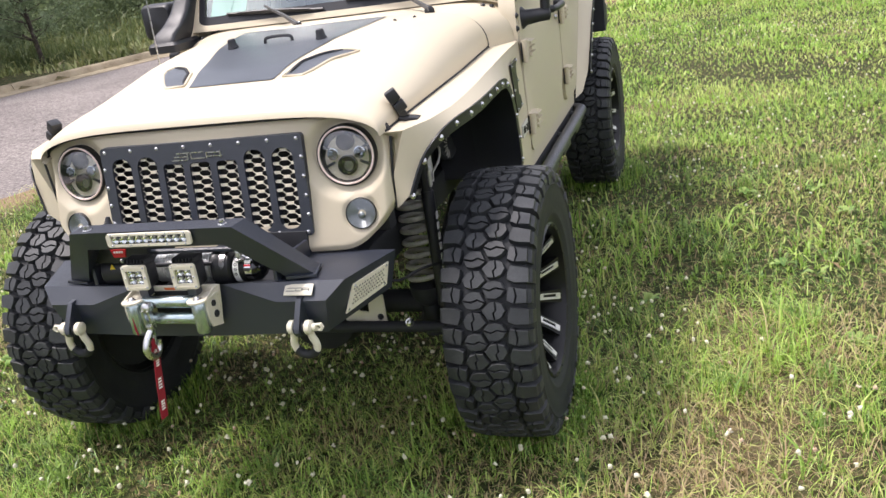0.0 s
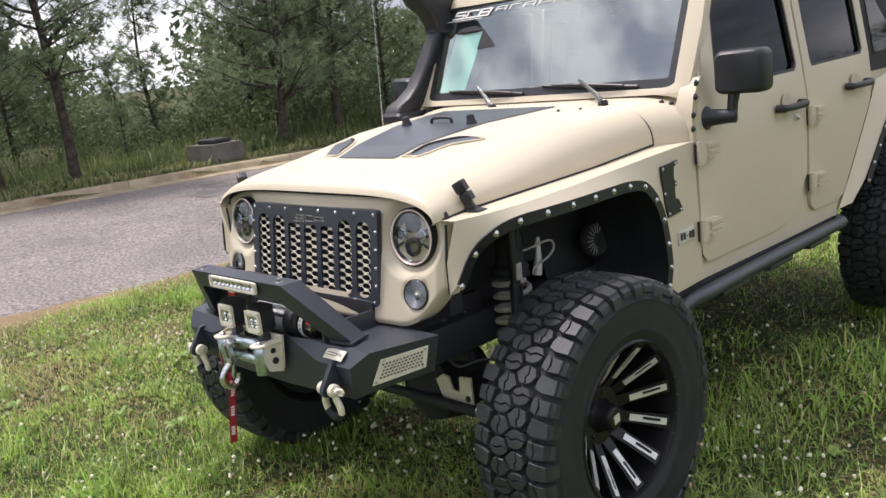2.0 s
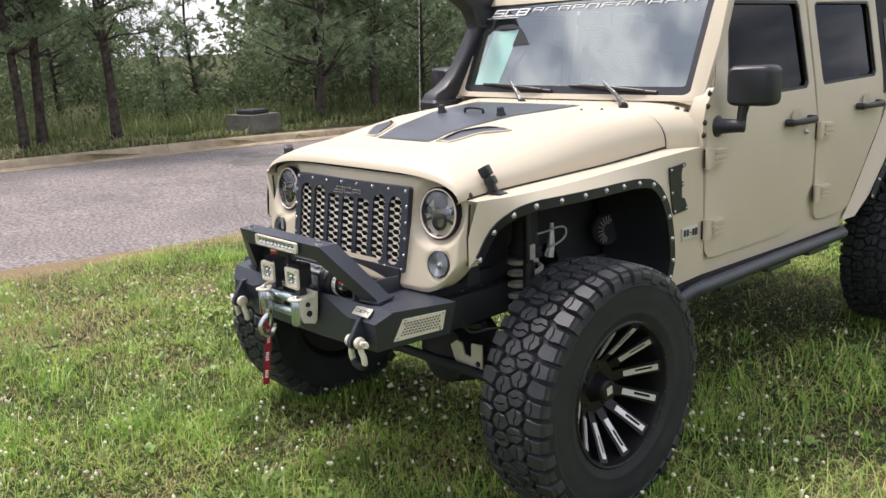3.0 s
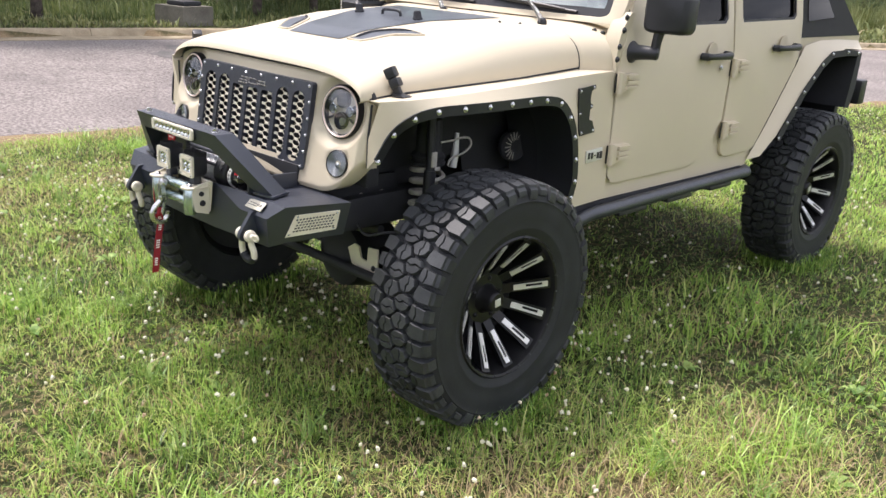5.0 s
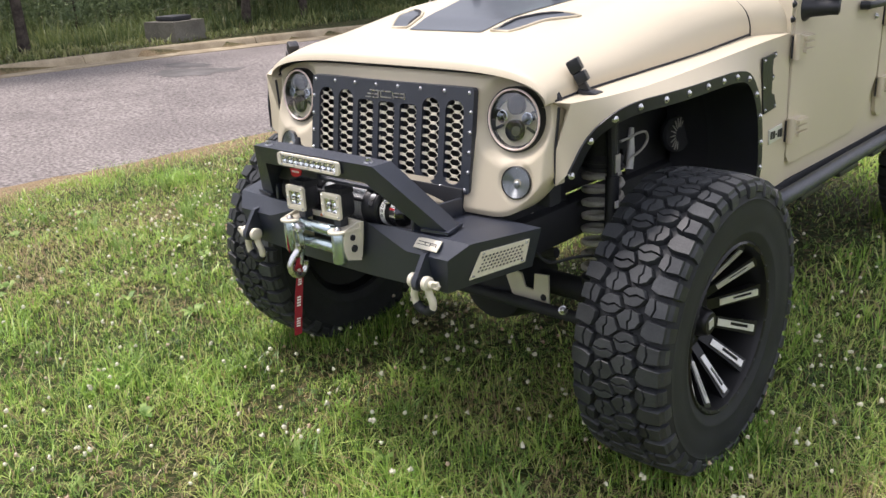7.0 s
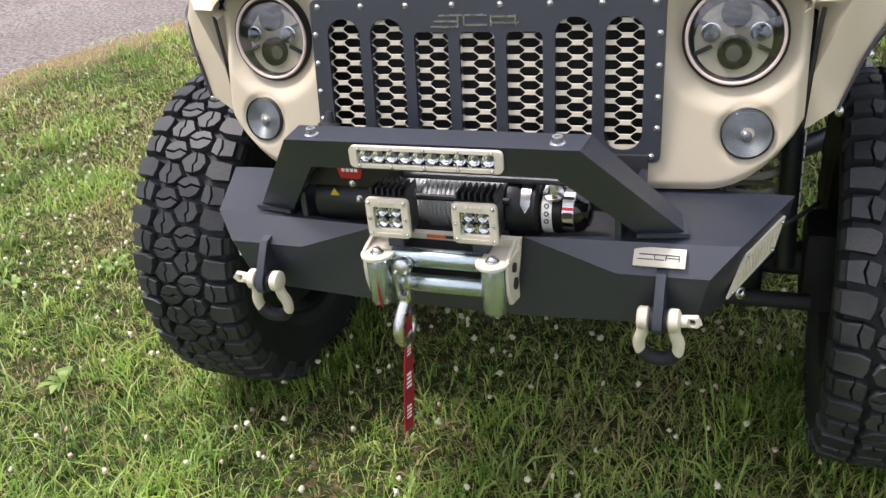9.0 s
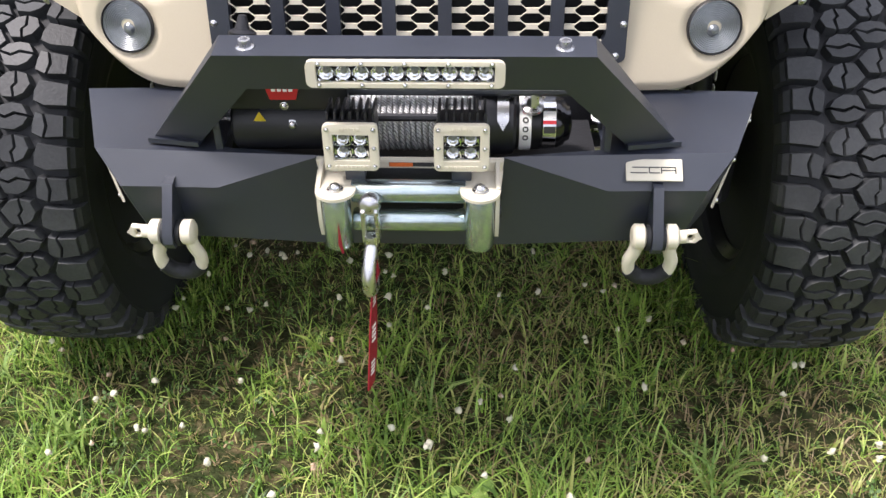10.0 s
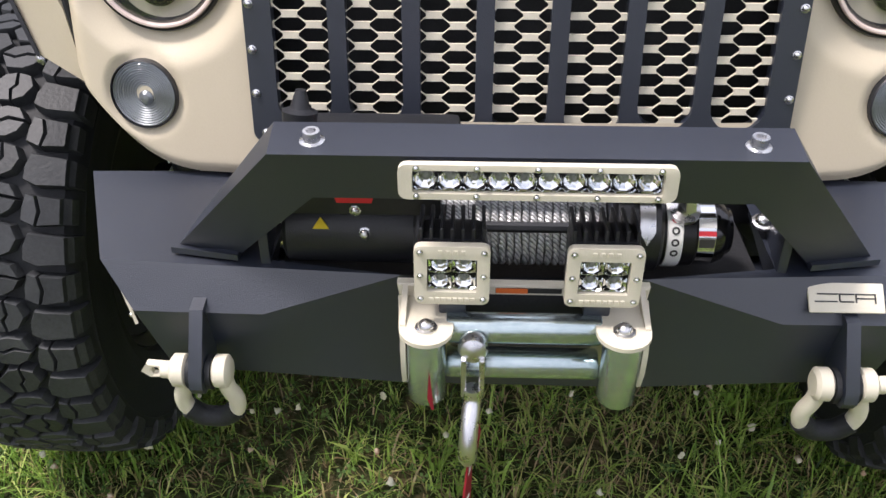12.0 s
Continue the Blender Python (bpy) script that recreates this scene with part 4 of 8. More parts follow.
wind = part("windscreen", ws_patch(-0.685, 0.685, 0.020, 0.955, 16, 4, 0.002), PANE, wsf, "windscreen reflecting a cloudy sky")
wind.visible_shadow = False
bm = holed(bmesh.new(), dense(rounded(-0.676, 0.025, 0.676, 0.950, 0.05, 5), 0.085), [dense(rounded(-0.640, 0.110, 0.640, 0.910, 0.02, 3), 0.085)], lambda u, v: on_ws(u, v, 0.0055), (0, 0.001, 0))
part("glass_border", bm, PLASTIC, wsf, "black printed glass border")
# banner: plain white shapes across the top
bm = bmesh.new()


def banner_bar(x0, x1, t0, t1, slant=0.35):
    """One slanted white stroke on the glass."""
    pts = [on_ws(x + (t - 0.83) * slant, t, 0.0078) for x, t in ((x0, t0), ((x0 + x1) / 2, t0), (x1, t0), (x1, t1), ((x0 + x1) / 2, t1), (x0, t1))]
    bm.faces.new([bm.verts.new(p) for p in pts])


for x0, gaps in ((-0.61, "s"), (-0.525, "c"), (-0.44, "a")):
    banner_bar(x0, x0 + 0.078, 0.888, 0.902)
    banner_bar(x0, x0 + 0.078, 0.826, 0.840)
    if gaps != "c":
        banner_bar(x0, x0 + 0.078, 0.857, 0.871)
    banner_bar(x0, x0 + 0.013, 0.857 if gaps == "s" else 0.840, 0.888)
    if gaps != "c":
        banner_bar(x0 + 0.065, x0 + 0.078, 0.840, 0.871 if gaps == "s" else 0.888)
banner_bar(-0.64, -0.40, 0.808, 0.815)
for k in range(11):
    x = -0.335 + 0.085 * k
    banner_bar(x, x + 0.066, 0.893, 0.901)
    banner_bar(x, x + 0.007, 0.854, 0.893)
    if k % 4 != 1:
        banner_bar(x + 0.059, x + 0.066, 0.872 if k % 2 else 0.854, 0.893)
    if k % 3 != 1:
        banner_bar(x + 0.007, x + 0.059, 0.871, 0.877)
part("banner_print", bm, WHITE, wsf, "white banner shapes on the glass", smooth=False)
# wipers
for px, py in ((0.45, 0.668), (-0.12, 0.662)):
    piv = Vector((px, py, cowl_z(px, py)))
    wip = part("wiper", lathe(bmesh.new(), [(0.020, -0.01), (0.020, 0.012), (0.013, 0.022), (0, 0.023)], piv, (0, -0.3, 1), 14), PLASTIC, car, "black wiper with a grey arm resting on the windscreen")
    tip = on_ws(px - 0.20, 0.13, 0.030)
    elbow = piv.lerp(tip, 0.35) + Vector((0, -0.004, 0.016))
    rings = []
    for p, w, h in ((piv + Vector((0.004, -0.012, 0.014)), 0.013, 0.009), (elbow, 0.010, 0.006), (tip, 0.0065, 0.004)):
        rings.append([p + Vector((0, a, b)) for a, b in ((-w, -h), (w, -h), (w, h), (-w, h))])
    part("arm", bevel(loft(bmesh.new(), rings), 0.002), ARM_GREY, wip, "grey steel wiper arm", sharp=40)
    row = lambda k: 0.112 - 0.055 * k
    bl = [on_ws(px - 0.40 + 0.47 * k / 10, row(k / 10), 0.013) for k in range(11)]
    part("blade", tube(bmesh.new(), bl, 0.0065, 6), PLASTIC, wip)
    br = [on_ws(px - 0.34 + 0.35 * k / 8, row(0.13 + 0.75 * k / 8), 0.022 + 0.012 * math.sin(k / 8 * math.pi)) for k in range(9)]
    part("bridge", tube(bmesh.new(), br, 0.0055, 6), PLASTIC, wip)
# A pillar bolts and cowl bolts
for s in (-1, 1):
    for y, z in ((0.812, 1.455), (0.802, 1.405), (0.782, 1.340), (0.776, 1.290)):
        bolt(wsf, (s * 0.7680, y - 0.006, z), (s, 0, 0), 0.011, PLASTIC)
    for x, y in ((0.640, 0.775), (0.672, 0.790)):
        bolt(wsf, (s * x, y, cowl_z(x, y) - 0.001), (s * 0.6, -0.3, 1), 0.010, PLASTIC)
    bm = prism(bmesh.new(), [(s * 0.690, y, z) for y, z in ((0.822, 1.40), (0.89, 1.40), (1.09, 1.89), (1.035, 1.905))], (s * 0.05, 0, 0))
    for v in bm.verts:
        v.co.x -= s * max(0, v.co.z - 1.45) * 0.11
    part("a_pillar", bevel(bm, 0.012, 2), SAND, wsf)


# ---- doors ----
def on_side(y, z, s, out=0.0):
    return Vector((s * (tumble(z) + out), y, z))


FD = [(0.790, 1.30), (0.787, 0.86), (0.795, 0.81), (0.825, 0.778), (0.87, 0.766), (1.40, 0.764), (1.50, 0.768), (1.58, 0.790), (1.64, 0.835), (1.70, 0.905), (1.74, 0.965), (1.752, 1.05), (1.750, 1.30),
      (1.742, 1.45), (1.732, 1.80), (1.715, 1.855), (1.66, 1.868), (1.03, 1.868), (0.985, 1.80), (0.86, 1.46), (0.83, 1.40)]
FW = [(0.985, 1.415), (1.665, 1.425), (1.690, 1.450), (1.665, 1.800), (1.645, 1.822), (1.055, 1.822), (1.035, 1.80), (0.965, 1.44)]
RD = [(1.768, 1.30), (1.776, 0.86), (1.785, 0.805), (1.81, 0.780), (1.86, 0.772), (2.10, 0.772), (2.165, 0.792), (2.34, 1.00), (2.50, 1.185), (2.528, 1.24), (2.535, 1.30), (2.532, 1.45), (2.515, 1.82), (2.49, 1.865), (1.80, 1.868), (1.752, 1.84), (1.758, 1.45)]
RW = [(1.845, 1.430), (2.43, 1.442), (2.455, 1.465), (2.435, 1.80), (2.415, 1.822), (1.835, 1.822), (1.815, 1.80), (1.825, 1.45)]
for s in (-1, 1):
    for name, outl, win, hy in (("front_door", FD, FW, ((0.775, 1.197), (0.772, 0.902))), ("rear_door", RD, RW, ((1.757, 1.218), (1.757, 0.914)))):
        bm = holed(bmesh.new(), outl, [win], lambda u, v, s=s: on_side(u, v, s, 0.0075), (-s * 0.045, 0, 0))
        bevel(bm, 0.005, 2, 50)
        door = part(name, bm, SAND, car, "closed matte sand " + name.replace("_", " "), sharp=40)
        part("door_seal", tube(bmesh.new(), [on_side(y, z, s, -0.014) for y, z in outl], 0.0035, 6, True), LINER, door)
        cy, cz = sum(p[0] for p in win) / len(win), sum(p[1] for p in win) / len(win)
        grow = [(cy + (y - cy) * 1.04, cz + (z - cz) * 1.05) for y, z in win]
        bm = bmesh.new()
        bm.faces.new([bm.verts.new(on_side(y, z, s, -0.012)) for y, z in grow])
        g = part("window_pane", bm, TINT, door, "dark tinted side window", smooth=False)
        shrink = [(cy + (y - cy) * 0.965, cz + (z - cz) * 0.94) for y, z in win]
        bm = holed(bmesh.new(), [(cy + (y - cy) * 1.01, cz + (z - cz) * 1.012) for y, z in win], [shrink], lambda u, v, s=s: on_side(u, v, s, 0.004), (-s * 0.010, 0, 0))
        part("window_seal", bm, PLASTIC, door)
        for y, z in hy:
            bm = bmesh.new()
            tube(bm, [on_side(y, z - 0.044, s, 0.024), on_side(y, z + 0.044, s, 0.024)], 0.013, 10)
            loft(bm, [[on_side(y + 0.004, z - 0.038, s, o), on_side(y + 0.122, z - 0.028, s, o), on_side(y + 0.122, z + 0.036, s, o), on_side(y + 0.004, z + 0.038, s, o)] for o in (0.006, 0.034)])
            for dz in (-0.018, 0.004, 0.026):
                loft(bm, [[on_side(y + 0.03, z + dz - 0.006, s, o), on_side(y + 0.118, z + dz - 0.004, s, o), on_side(y + 0.118, z + dz + 0.006, s, o), on_side(y + 0.03, z + dz + 0.007, s, o)] for o in (0.032, 0.045)])
            part("hinge", bevel(bm, 0.003, 2), SAND, door, "sand painted door hinge", sharp=40)
            part("hinge_gap", tube(bmesh.new(), [on_side(y - 0.008, z - 0.040, s, 0.010), on_side(y - 0.008, z + 0.036, s, 0.010)], 0.0035, 6), LINER, door)
        hy0, hy1, hz = (1.455, 1.680, 1.281) if name == "front_door" else (2.20, 2.445, 1.301)
        bm = lathe(bmesh.new(), [(0.045, 0.001), (0.045, 0.005), (0.03, 0.0045), (0.0, 0.002)], on_side((hy0 + hy1) / 2 - 0.02, hz + 0.016, s, 0.0072), (s, 0, 0), 24)
        part("handle_cup", bm, SAND, door)
        bm = bmesh.new()
        tube(bm, [on_side(hy0, hz, s, 0.006), on_side(hy0 + 0.005, hz, s, 0.035), on_side(hy0 + 0.03, hz, s, 0.044), on_side(hy1 - 0.03, hz, s, 0.046), on_side(hy1 - 0.005, hz, s, 0.036), on_side(hy1, hz, s, 0.006)], [0.017, 0.017, 0.014, 0.017, 0.020, 0.020], 10)
        part("door_handle", bm, PLASTIC, door, "black door handle")
        if name == "front_door":
            bolt(door, on_side(1.655, 1.222, s, 0.007), (s, 0, 0), 0.012, STEEL, "lock")

# mirrors
for s in (-1, 1):
    bm = bmesh.new()
    prof = rounded(-0.090, -0.080, 0.090, 0.080, 0.028, 4)
    rings = []
    for dy, k in ((-0.045, 0.82), (-0.036, 0.94), (-0.015, 1.0), (0.040, 1.0), (0.052, 0.95)):
        rings.append([(s * 0.905 + a * k, 0.90 + dy + s * a * 0.15, 1.482 + b * k) for a, b in prof])
    mir = part("side_mirror", loft(bm, rings), PLASTIC, car, "large black side mirror on an arm", sharp=40)
    part("mirror_glass", loft(bmesh.new(), [[(s * 0.905 + a * 0.88, 0.953 + d + s * a * 0.15, 1.482 + b * 0.88) for a, b in prof] for d in (0, 0.003)]), CHROME, mir)
    bm = bmesh.new()
    tube(bm, [(s * 0.762, 0.87, 1.318), (s * 0.775, 0.87, 1.318), (s * 0.79, 0.87, 1.319), (s * 0.855, 0.88, 1.322), (s * 0.880, 0.888, 1.322), (s * 0.885, 0.89, 1.322)], [0.046, 0.045, 0.032, 0.027, 0.027, 0.018], 14)
    tube(bm, [(s * 0.866, 0.886, 1.322), (s * 0.868, 0.890, 1.37), (s * 0.874, 0.895, 1.415)], [0.020, 0.020, 0.024], 10)
    part("mirror_arm", bm, PLASTIC, mir)

# soft top, rear glass
bm = bmesh.new()
rings = []
for y, z, w in ((1.04, 1.878, 0.655), (1.2, 1.892, 0.655), (1.9, 1.892, 0.655), (2.5, 1.882, 0.655), (2.75, 1.80, 0.66), (3.38, 1.36, 0.70)):
    rings.append([(-w, y, z - 0.03), (-w + 0.03, y, z), (0, y, z + 0.012), (w - 0.03, y, z), (w, y, z - 0.03), (w, y, z - 0.05), (-w, y, z - 0.05)])
loft(bm, rings)
top = part("soft_top", bm, FABRIC, car, "black canvas soft top with a sloping back")
for s in (-1, 1):
    bm = bmesh.new()
    pts = [(2.545, 1.345), (3.40, 1.345), (2.78, 1.82), (2.52, 1.87)]
    prism(bm, [on_side(y, z, s, -0.004) for y, z in pts], (-s * 0.012, 0, 0))
    part("quarter_panel", bm, FABRIC, top)
    bm = bmesh.new()
    bm.faces.new([bm.verts.new(on_side(y, z, s, 0.0005)) for y, z in ((2.62, 1.43), (2.98, 1.45), (2.74, 1.70), (2.61, 1.74))])
    part("quarter_window", bm, TINT, top, smooth=False)

# cabin: dashboard, seats, interior mirror, paper notice
cab = part("dashboard", box((0, 1.09, 1.33), (1.36, 0.40, 0.16), 0.03), CABIN, car)
for s in (-1, 1):
    bm = bmesh.new()
    add_box(bm, (s * 0.36, 1.55, 1.02), (0.5, 0.5, 0.16))
    add_box(bm, (s * 0.36, 1.82, 1.30), (0.48, 0.13, 0.60), turn(-12, 0, 0))
    add_box(bm, (s * 0.36, 1.90, 1.68), (0.26, 0.10, 0.17), turn(-12, 0, 0))
    part("seat", bevel(bm, 0.04, 2), CABIN, car, "dark cabin seat")
bm = bmesh.new()
add_box(bm, (0, 2.75, 1.2), (1.3, 0.5, 0.8))
part("rear_bench", bevel(bm, 0.04, 2), CABIN, car)
part("rear_view_mirror", box(on_ws(0.03, 0.80, -0.06), (0.20, 0.03, 0.055), 0.012), PLASTIC, car, "dark interior mirror")
bm = bmesh.new()
pp = [(-0.618, 0.10), (-0.440, 0.105), (-0.385, 0.690), (-0.575, 0.680)]
bm.faces.new([bm.verts.new(on_ws(x, t, -0.006)) for x, t in pp])
part("paper_notice", bm, MINT, car, "pale mint paper sheet behind the windscreen", smooth=False)
bm = prism(bmesh.new(), [on_ws(x, t, 0.0045) for x, t in ((-0.575, 0.690), (-0.53, 0.735), (-0.44, 0.745), (-0.375, 0.700), (-0.285, 0.525), (-0.400, 0.510), (-0.383, 0.695))], (0, 0.002, 0))
part("dark_hanger", bm, CABIN, car)

# snorkel and antenna on the other side
bm = bmesh.new()
rr = lambda cx, cy, z, wx, wy, r=0.02: [(cx + 0.04 + a, cy + 0.05 + b, z) for a, b in rounded(-wx, -wy, wx, wy, r, 4)]
loft(bm, [rr(-0.735, 0.92, 1.772, 0.05, 0.06), rr(-0.735, 0.92, 1.80, 0.052, 0.062), rr(-0.735, 0.91, 1.86, 0.060, 0.085), rr(-0.738, 0.89, 1.905, 0.068, 0.128), rr(-0.738, 0.885, 1.935, 0.068, 0.138), rr(-0.738, 0.885, 1.948, 0.060, 0.13)])
snork = part("snorkel", bm, PLASTIC, car, "black snorkel rising along the windscreen pillar", sharp=50)
bm = bmesh.new()
loft(bm, [rr(-0.800, 0.70, 1.405, 0.055, 0.11), rr(-0.795, 0.715, 1.44, 0.055, 0.105), rr(-0.785, 0.745, 1.47, 0.05, 0.08), rr(-0.772, 0.775, 1.52, 0.045, 0.055), rr(-0.755, 0.84, 1.62, 0.043, 0.055), rr(-0.737, 0.915, 1.76, 0.042, 0.055), rr(-0.735, 0.92, 1.775, 0.042, 0.052)])
part("snorkel_body", bm, PLASTIC, snork, sharp=50)
part("clamp", lathe(bmesh.new(), [(0.062, -0.008), (0.062, 0.008)], (-0.695, 0.968, 1.768), (0, 0.1, 1), 24), PLASTIC, snork)
bm = bmesh.new()
loft(bm, [rr(-0.80, 0.70, 1.365, 0.075, 0.12), rr(-0.80, 0.70, 1.395, 0.075, 0.12), rr(-0.80, 0.70, 1.408, 0.065, 0.11)])
part("snorkel_base", bm, PLASTIC, snork)
ant = part("antenna", tube(bmesh.new(), [(-0.758, 0.58, 1.25), (-0.752, 0.59, 1.6), (-0.742, 0.61, 2.2)], [0.004, 0.003, 0.0015], 6), STEEL, car, "thin whip antenna")


# ---- wheels ----
R_T = 0.466


def tread_block(bm, poly, r0, r1, base):
    """poly: (along the tread, across it), both in metres; a raised lug with tapered flanks."""
    cu, cv = sum(p[0] for p in poly) / len(poly), sum(p[1] for p in poly) / len(poly)
    lo, mid, hi = [], [], []
    for u, v in poly:
        for lst, r, grow in ((lo, r0, 0.0018), (mid, r1 - 0.0025, 0.0), (hi, r1, -0.0018)):
            du, dv = u - cu, v - cv
            k = 1 + grow / max(0.008, math.hypot(du, dv))
            a, vv = base + (cu + du * k) / R_T, cv + dv * k
            rr_ = r - 0.30 * max(0.0, abs(vv) - 0.100) ** 1.15 - 0.22 * vv * vv
            lst.append(bm.verts.new((vv, rr_ * math.sin(a), rr_ * math.cos(a))))
    n = len(poly)
    for a, b in ((lo, mid), (mid, hi)):
        for i in range(n):
            bm.faces.new((a[i], a[(i + 1) % n], b[(i + 1) % n], b[i]))
    bm.faces.new(hi)


def tyre_mesh():
    bm = bmesh.new()
    # carcass: outer profile from bead to bead
    prof = [(0.256, 0.108), (0.266, 0.126), (0.290, 0.136), (0.296, 0.1385), (0.300, 0.1395), (0.304, 0.1385), (0.335, 0.144), (0.380, 0.1455), (0.394, 0.1445), (0.397, 0.1458), (0.400, 0.1435), (0.406, 0.142), (0.422, 0.136), (0.432, 0.126), (0.440, 0.095), (0.4445, 0.05), (0.445, 0.0)]
    full = prof + [(r, -v) for r, v in prof[-2::-1]]
    lathe(bm, full, (0, 0, 0), (1, 0, 0), 96, False)
    side_bm, bm = bm, bmesh.new()
    rows = 46
    step = math.tau / rows
    h = step * R_T
    e = 0.0019
    for i in range(rows):
        base = i * step
        cut_along = i % 2 == 0
        for q in (1, -1):
            # q turns the half pattern about the tread's middle
            P = lambda u, v, off=0.0, q=q: (q * (u + off) * h, q * v)
            c = 0.24
            if cut_along:
                zig = [(-0.42, 0.034), (-0.10, 0.030), (0.06, 0.038), (0.45, 0.035)]
                tread_block(bm, [P(-0.40, 0.012, c), P(zig[0][0], zig[0][1] - e, c), P(zig[1][0], zig[1][1] - e, c), P(zig[2][0], zig[2][1] - e, c), P(zig[3][0], zig[3][1] - e, c), P(0.40, 0.016, c), P(0.06, -0.006, c)], 0.440, R_T, base)
                tread_block(bm, [P(zig[0][0], zig[0][1] + e, c), P(-0.30, 0.054, c), P(0.02, 0.066, c), P(0.36, 0.057, c), P(zig[3][0], zig[3][1] + e, c), P(zig[2][0], zig[2][1] + e, c), P(zig[1][0], zig[1][1] + e, c)], 0.440, R_T, base)
                tread_block(bm, [P(-0.26, 0.072), P(-0.42, 0.094), P(-0.40, 0.137), P(0.30, 0.137), P(0.38, 0.100), P(0.42, 0.082), P(0.08, 0.073)], 0.436, R_T - 0.0005, base)
            else:
                zig = [(0.10, -0.004), (-0.03, 0.018), (0.10, 0.038), (0.02, 0.065)]
                d = 0.0024 / h
                tread_block(bm, [P(-0.38, 0.010, c), P(-0.42, 0.038, c), P(-0.26, 0.056, c)] + [P(u - d, v, c) for u, v in zig[::-1]], 0.440, R_T, base)
                tread_block(bm, [P(u + d, v, c) for u, v in zig] + [P(0.38, 0.054, c), P(0.45, 0.032, c), P(0.36, 0.010, c)], 0.440, R_T, base)
                tread_block(bm, [P(-0.28, 0.071), P(-0.42, 0.092), P(-0.06, 0.100 - e), P(0.34, 0.094 - e), P(0.40, 0.078), P(0.06, 0.072)], 0.436, R_T - 0.0005, base)
                tread_block(bm, [P(-0.42, 0.092 + 2 * e), P(-0.38, 0.131), P(0.28, 0.131), P(0.34, 0.094 + e), P(-0.06, 0.100 + e)], 0.436, R_T - 0.0005, base)
            # shoulder lug running down the sidewall
            rb, vo = (0.405, 0.1475) if cut_along else (0.420, 0.1445)
            u0, u1 = (-0.38 * h / R_T, 0.30 * h / R_T) if q > 0 else (-0.30 * h / R_T, 0.38 * h / R_T)
            ring, under = [], []
            for (r, v), (r2, v2) in zip(((0.4475, vo - 0.0125), (0.438, vo - 0.003), (0.424, vo), (rb, vo), (rb - 0.004, vo - 0.006)), ((0.436, 0.122), (0.430, 0.128), (0.418, 0.134), (rb, 0.138), (rb - 0.004, 0.140))):
                ring.append([bm.verts.new((q * v, r * math.sin(base + a), r * math.cos(base + a))) for a in (u0, u1)])
                under.append([bm.verts.new((q * v2, r2 * math.sin(base + a * 1.06), r2 * math.cos(base + a * 1.06))) for a in (u0, u1)])
            for k in range(4):
                bm.faces.new((ring[k][0], ring[k][1], ring[k + 1][1], ring[k + 1][0]))
                bm.faces.new((ring[k][0], ring[k + 1][0], under[k + 1][0], under[k][0]))
                bm.faces.new((ring[k][1], under[k][1], under[k + 1][1], ring[k + 1][1]))
    return side_bm, bm


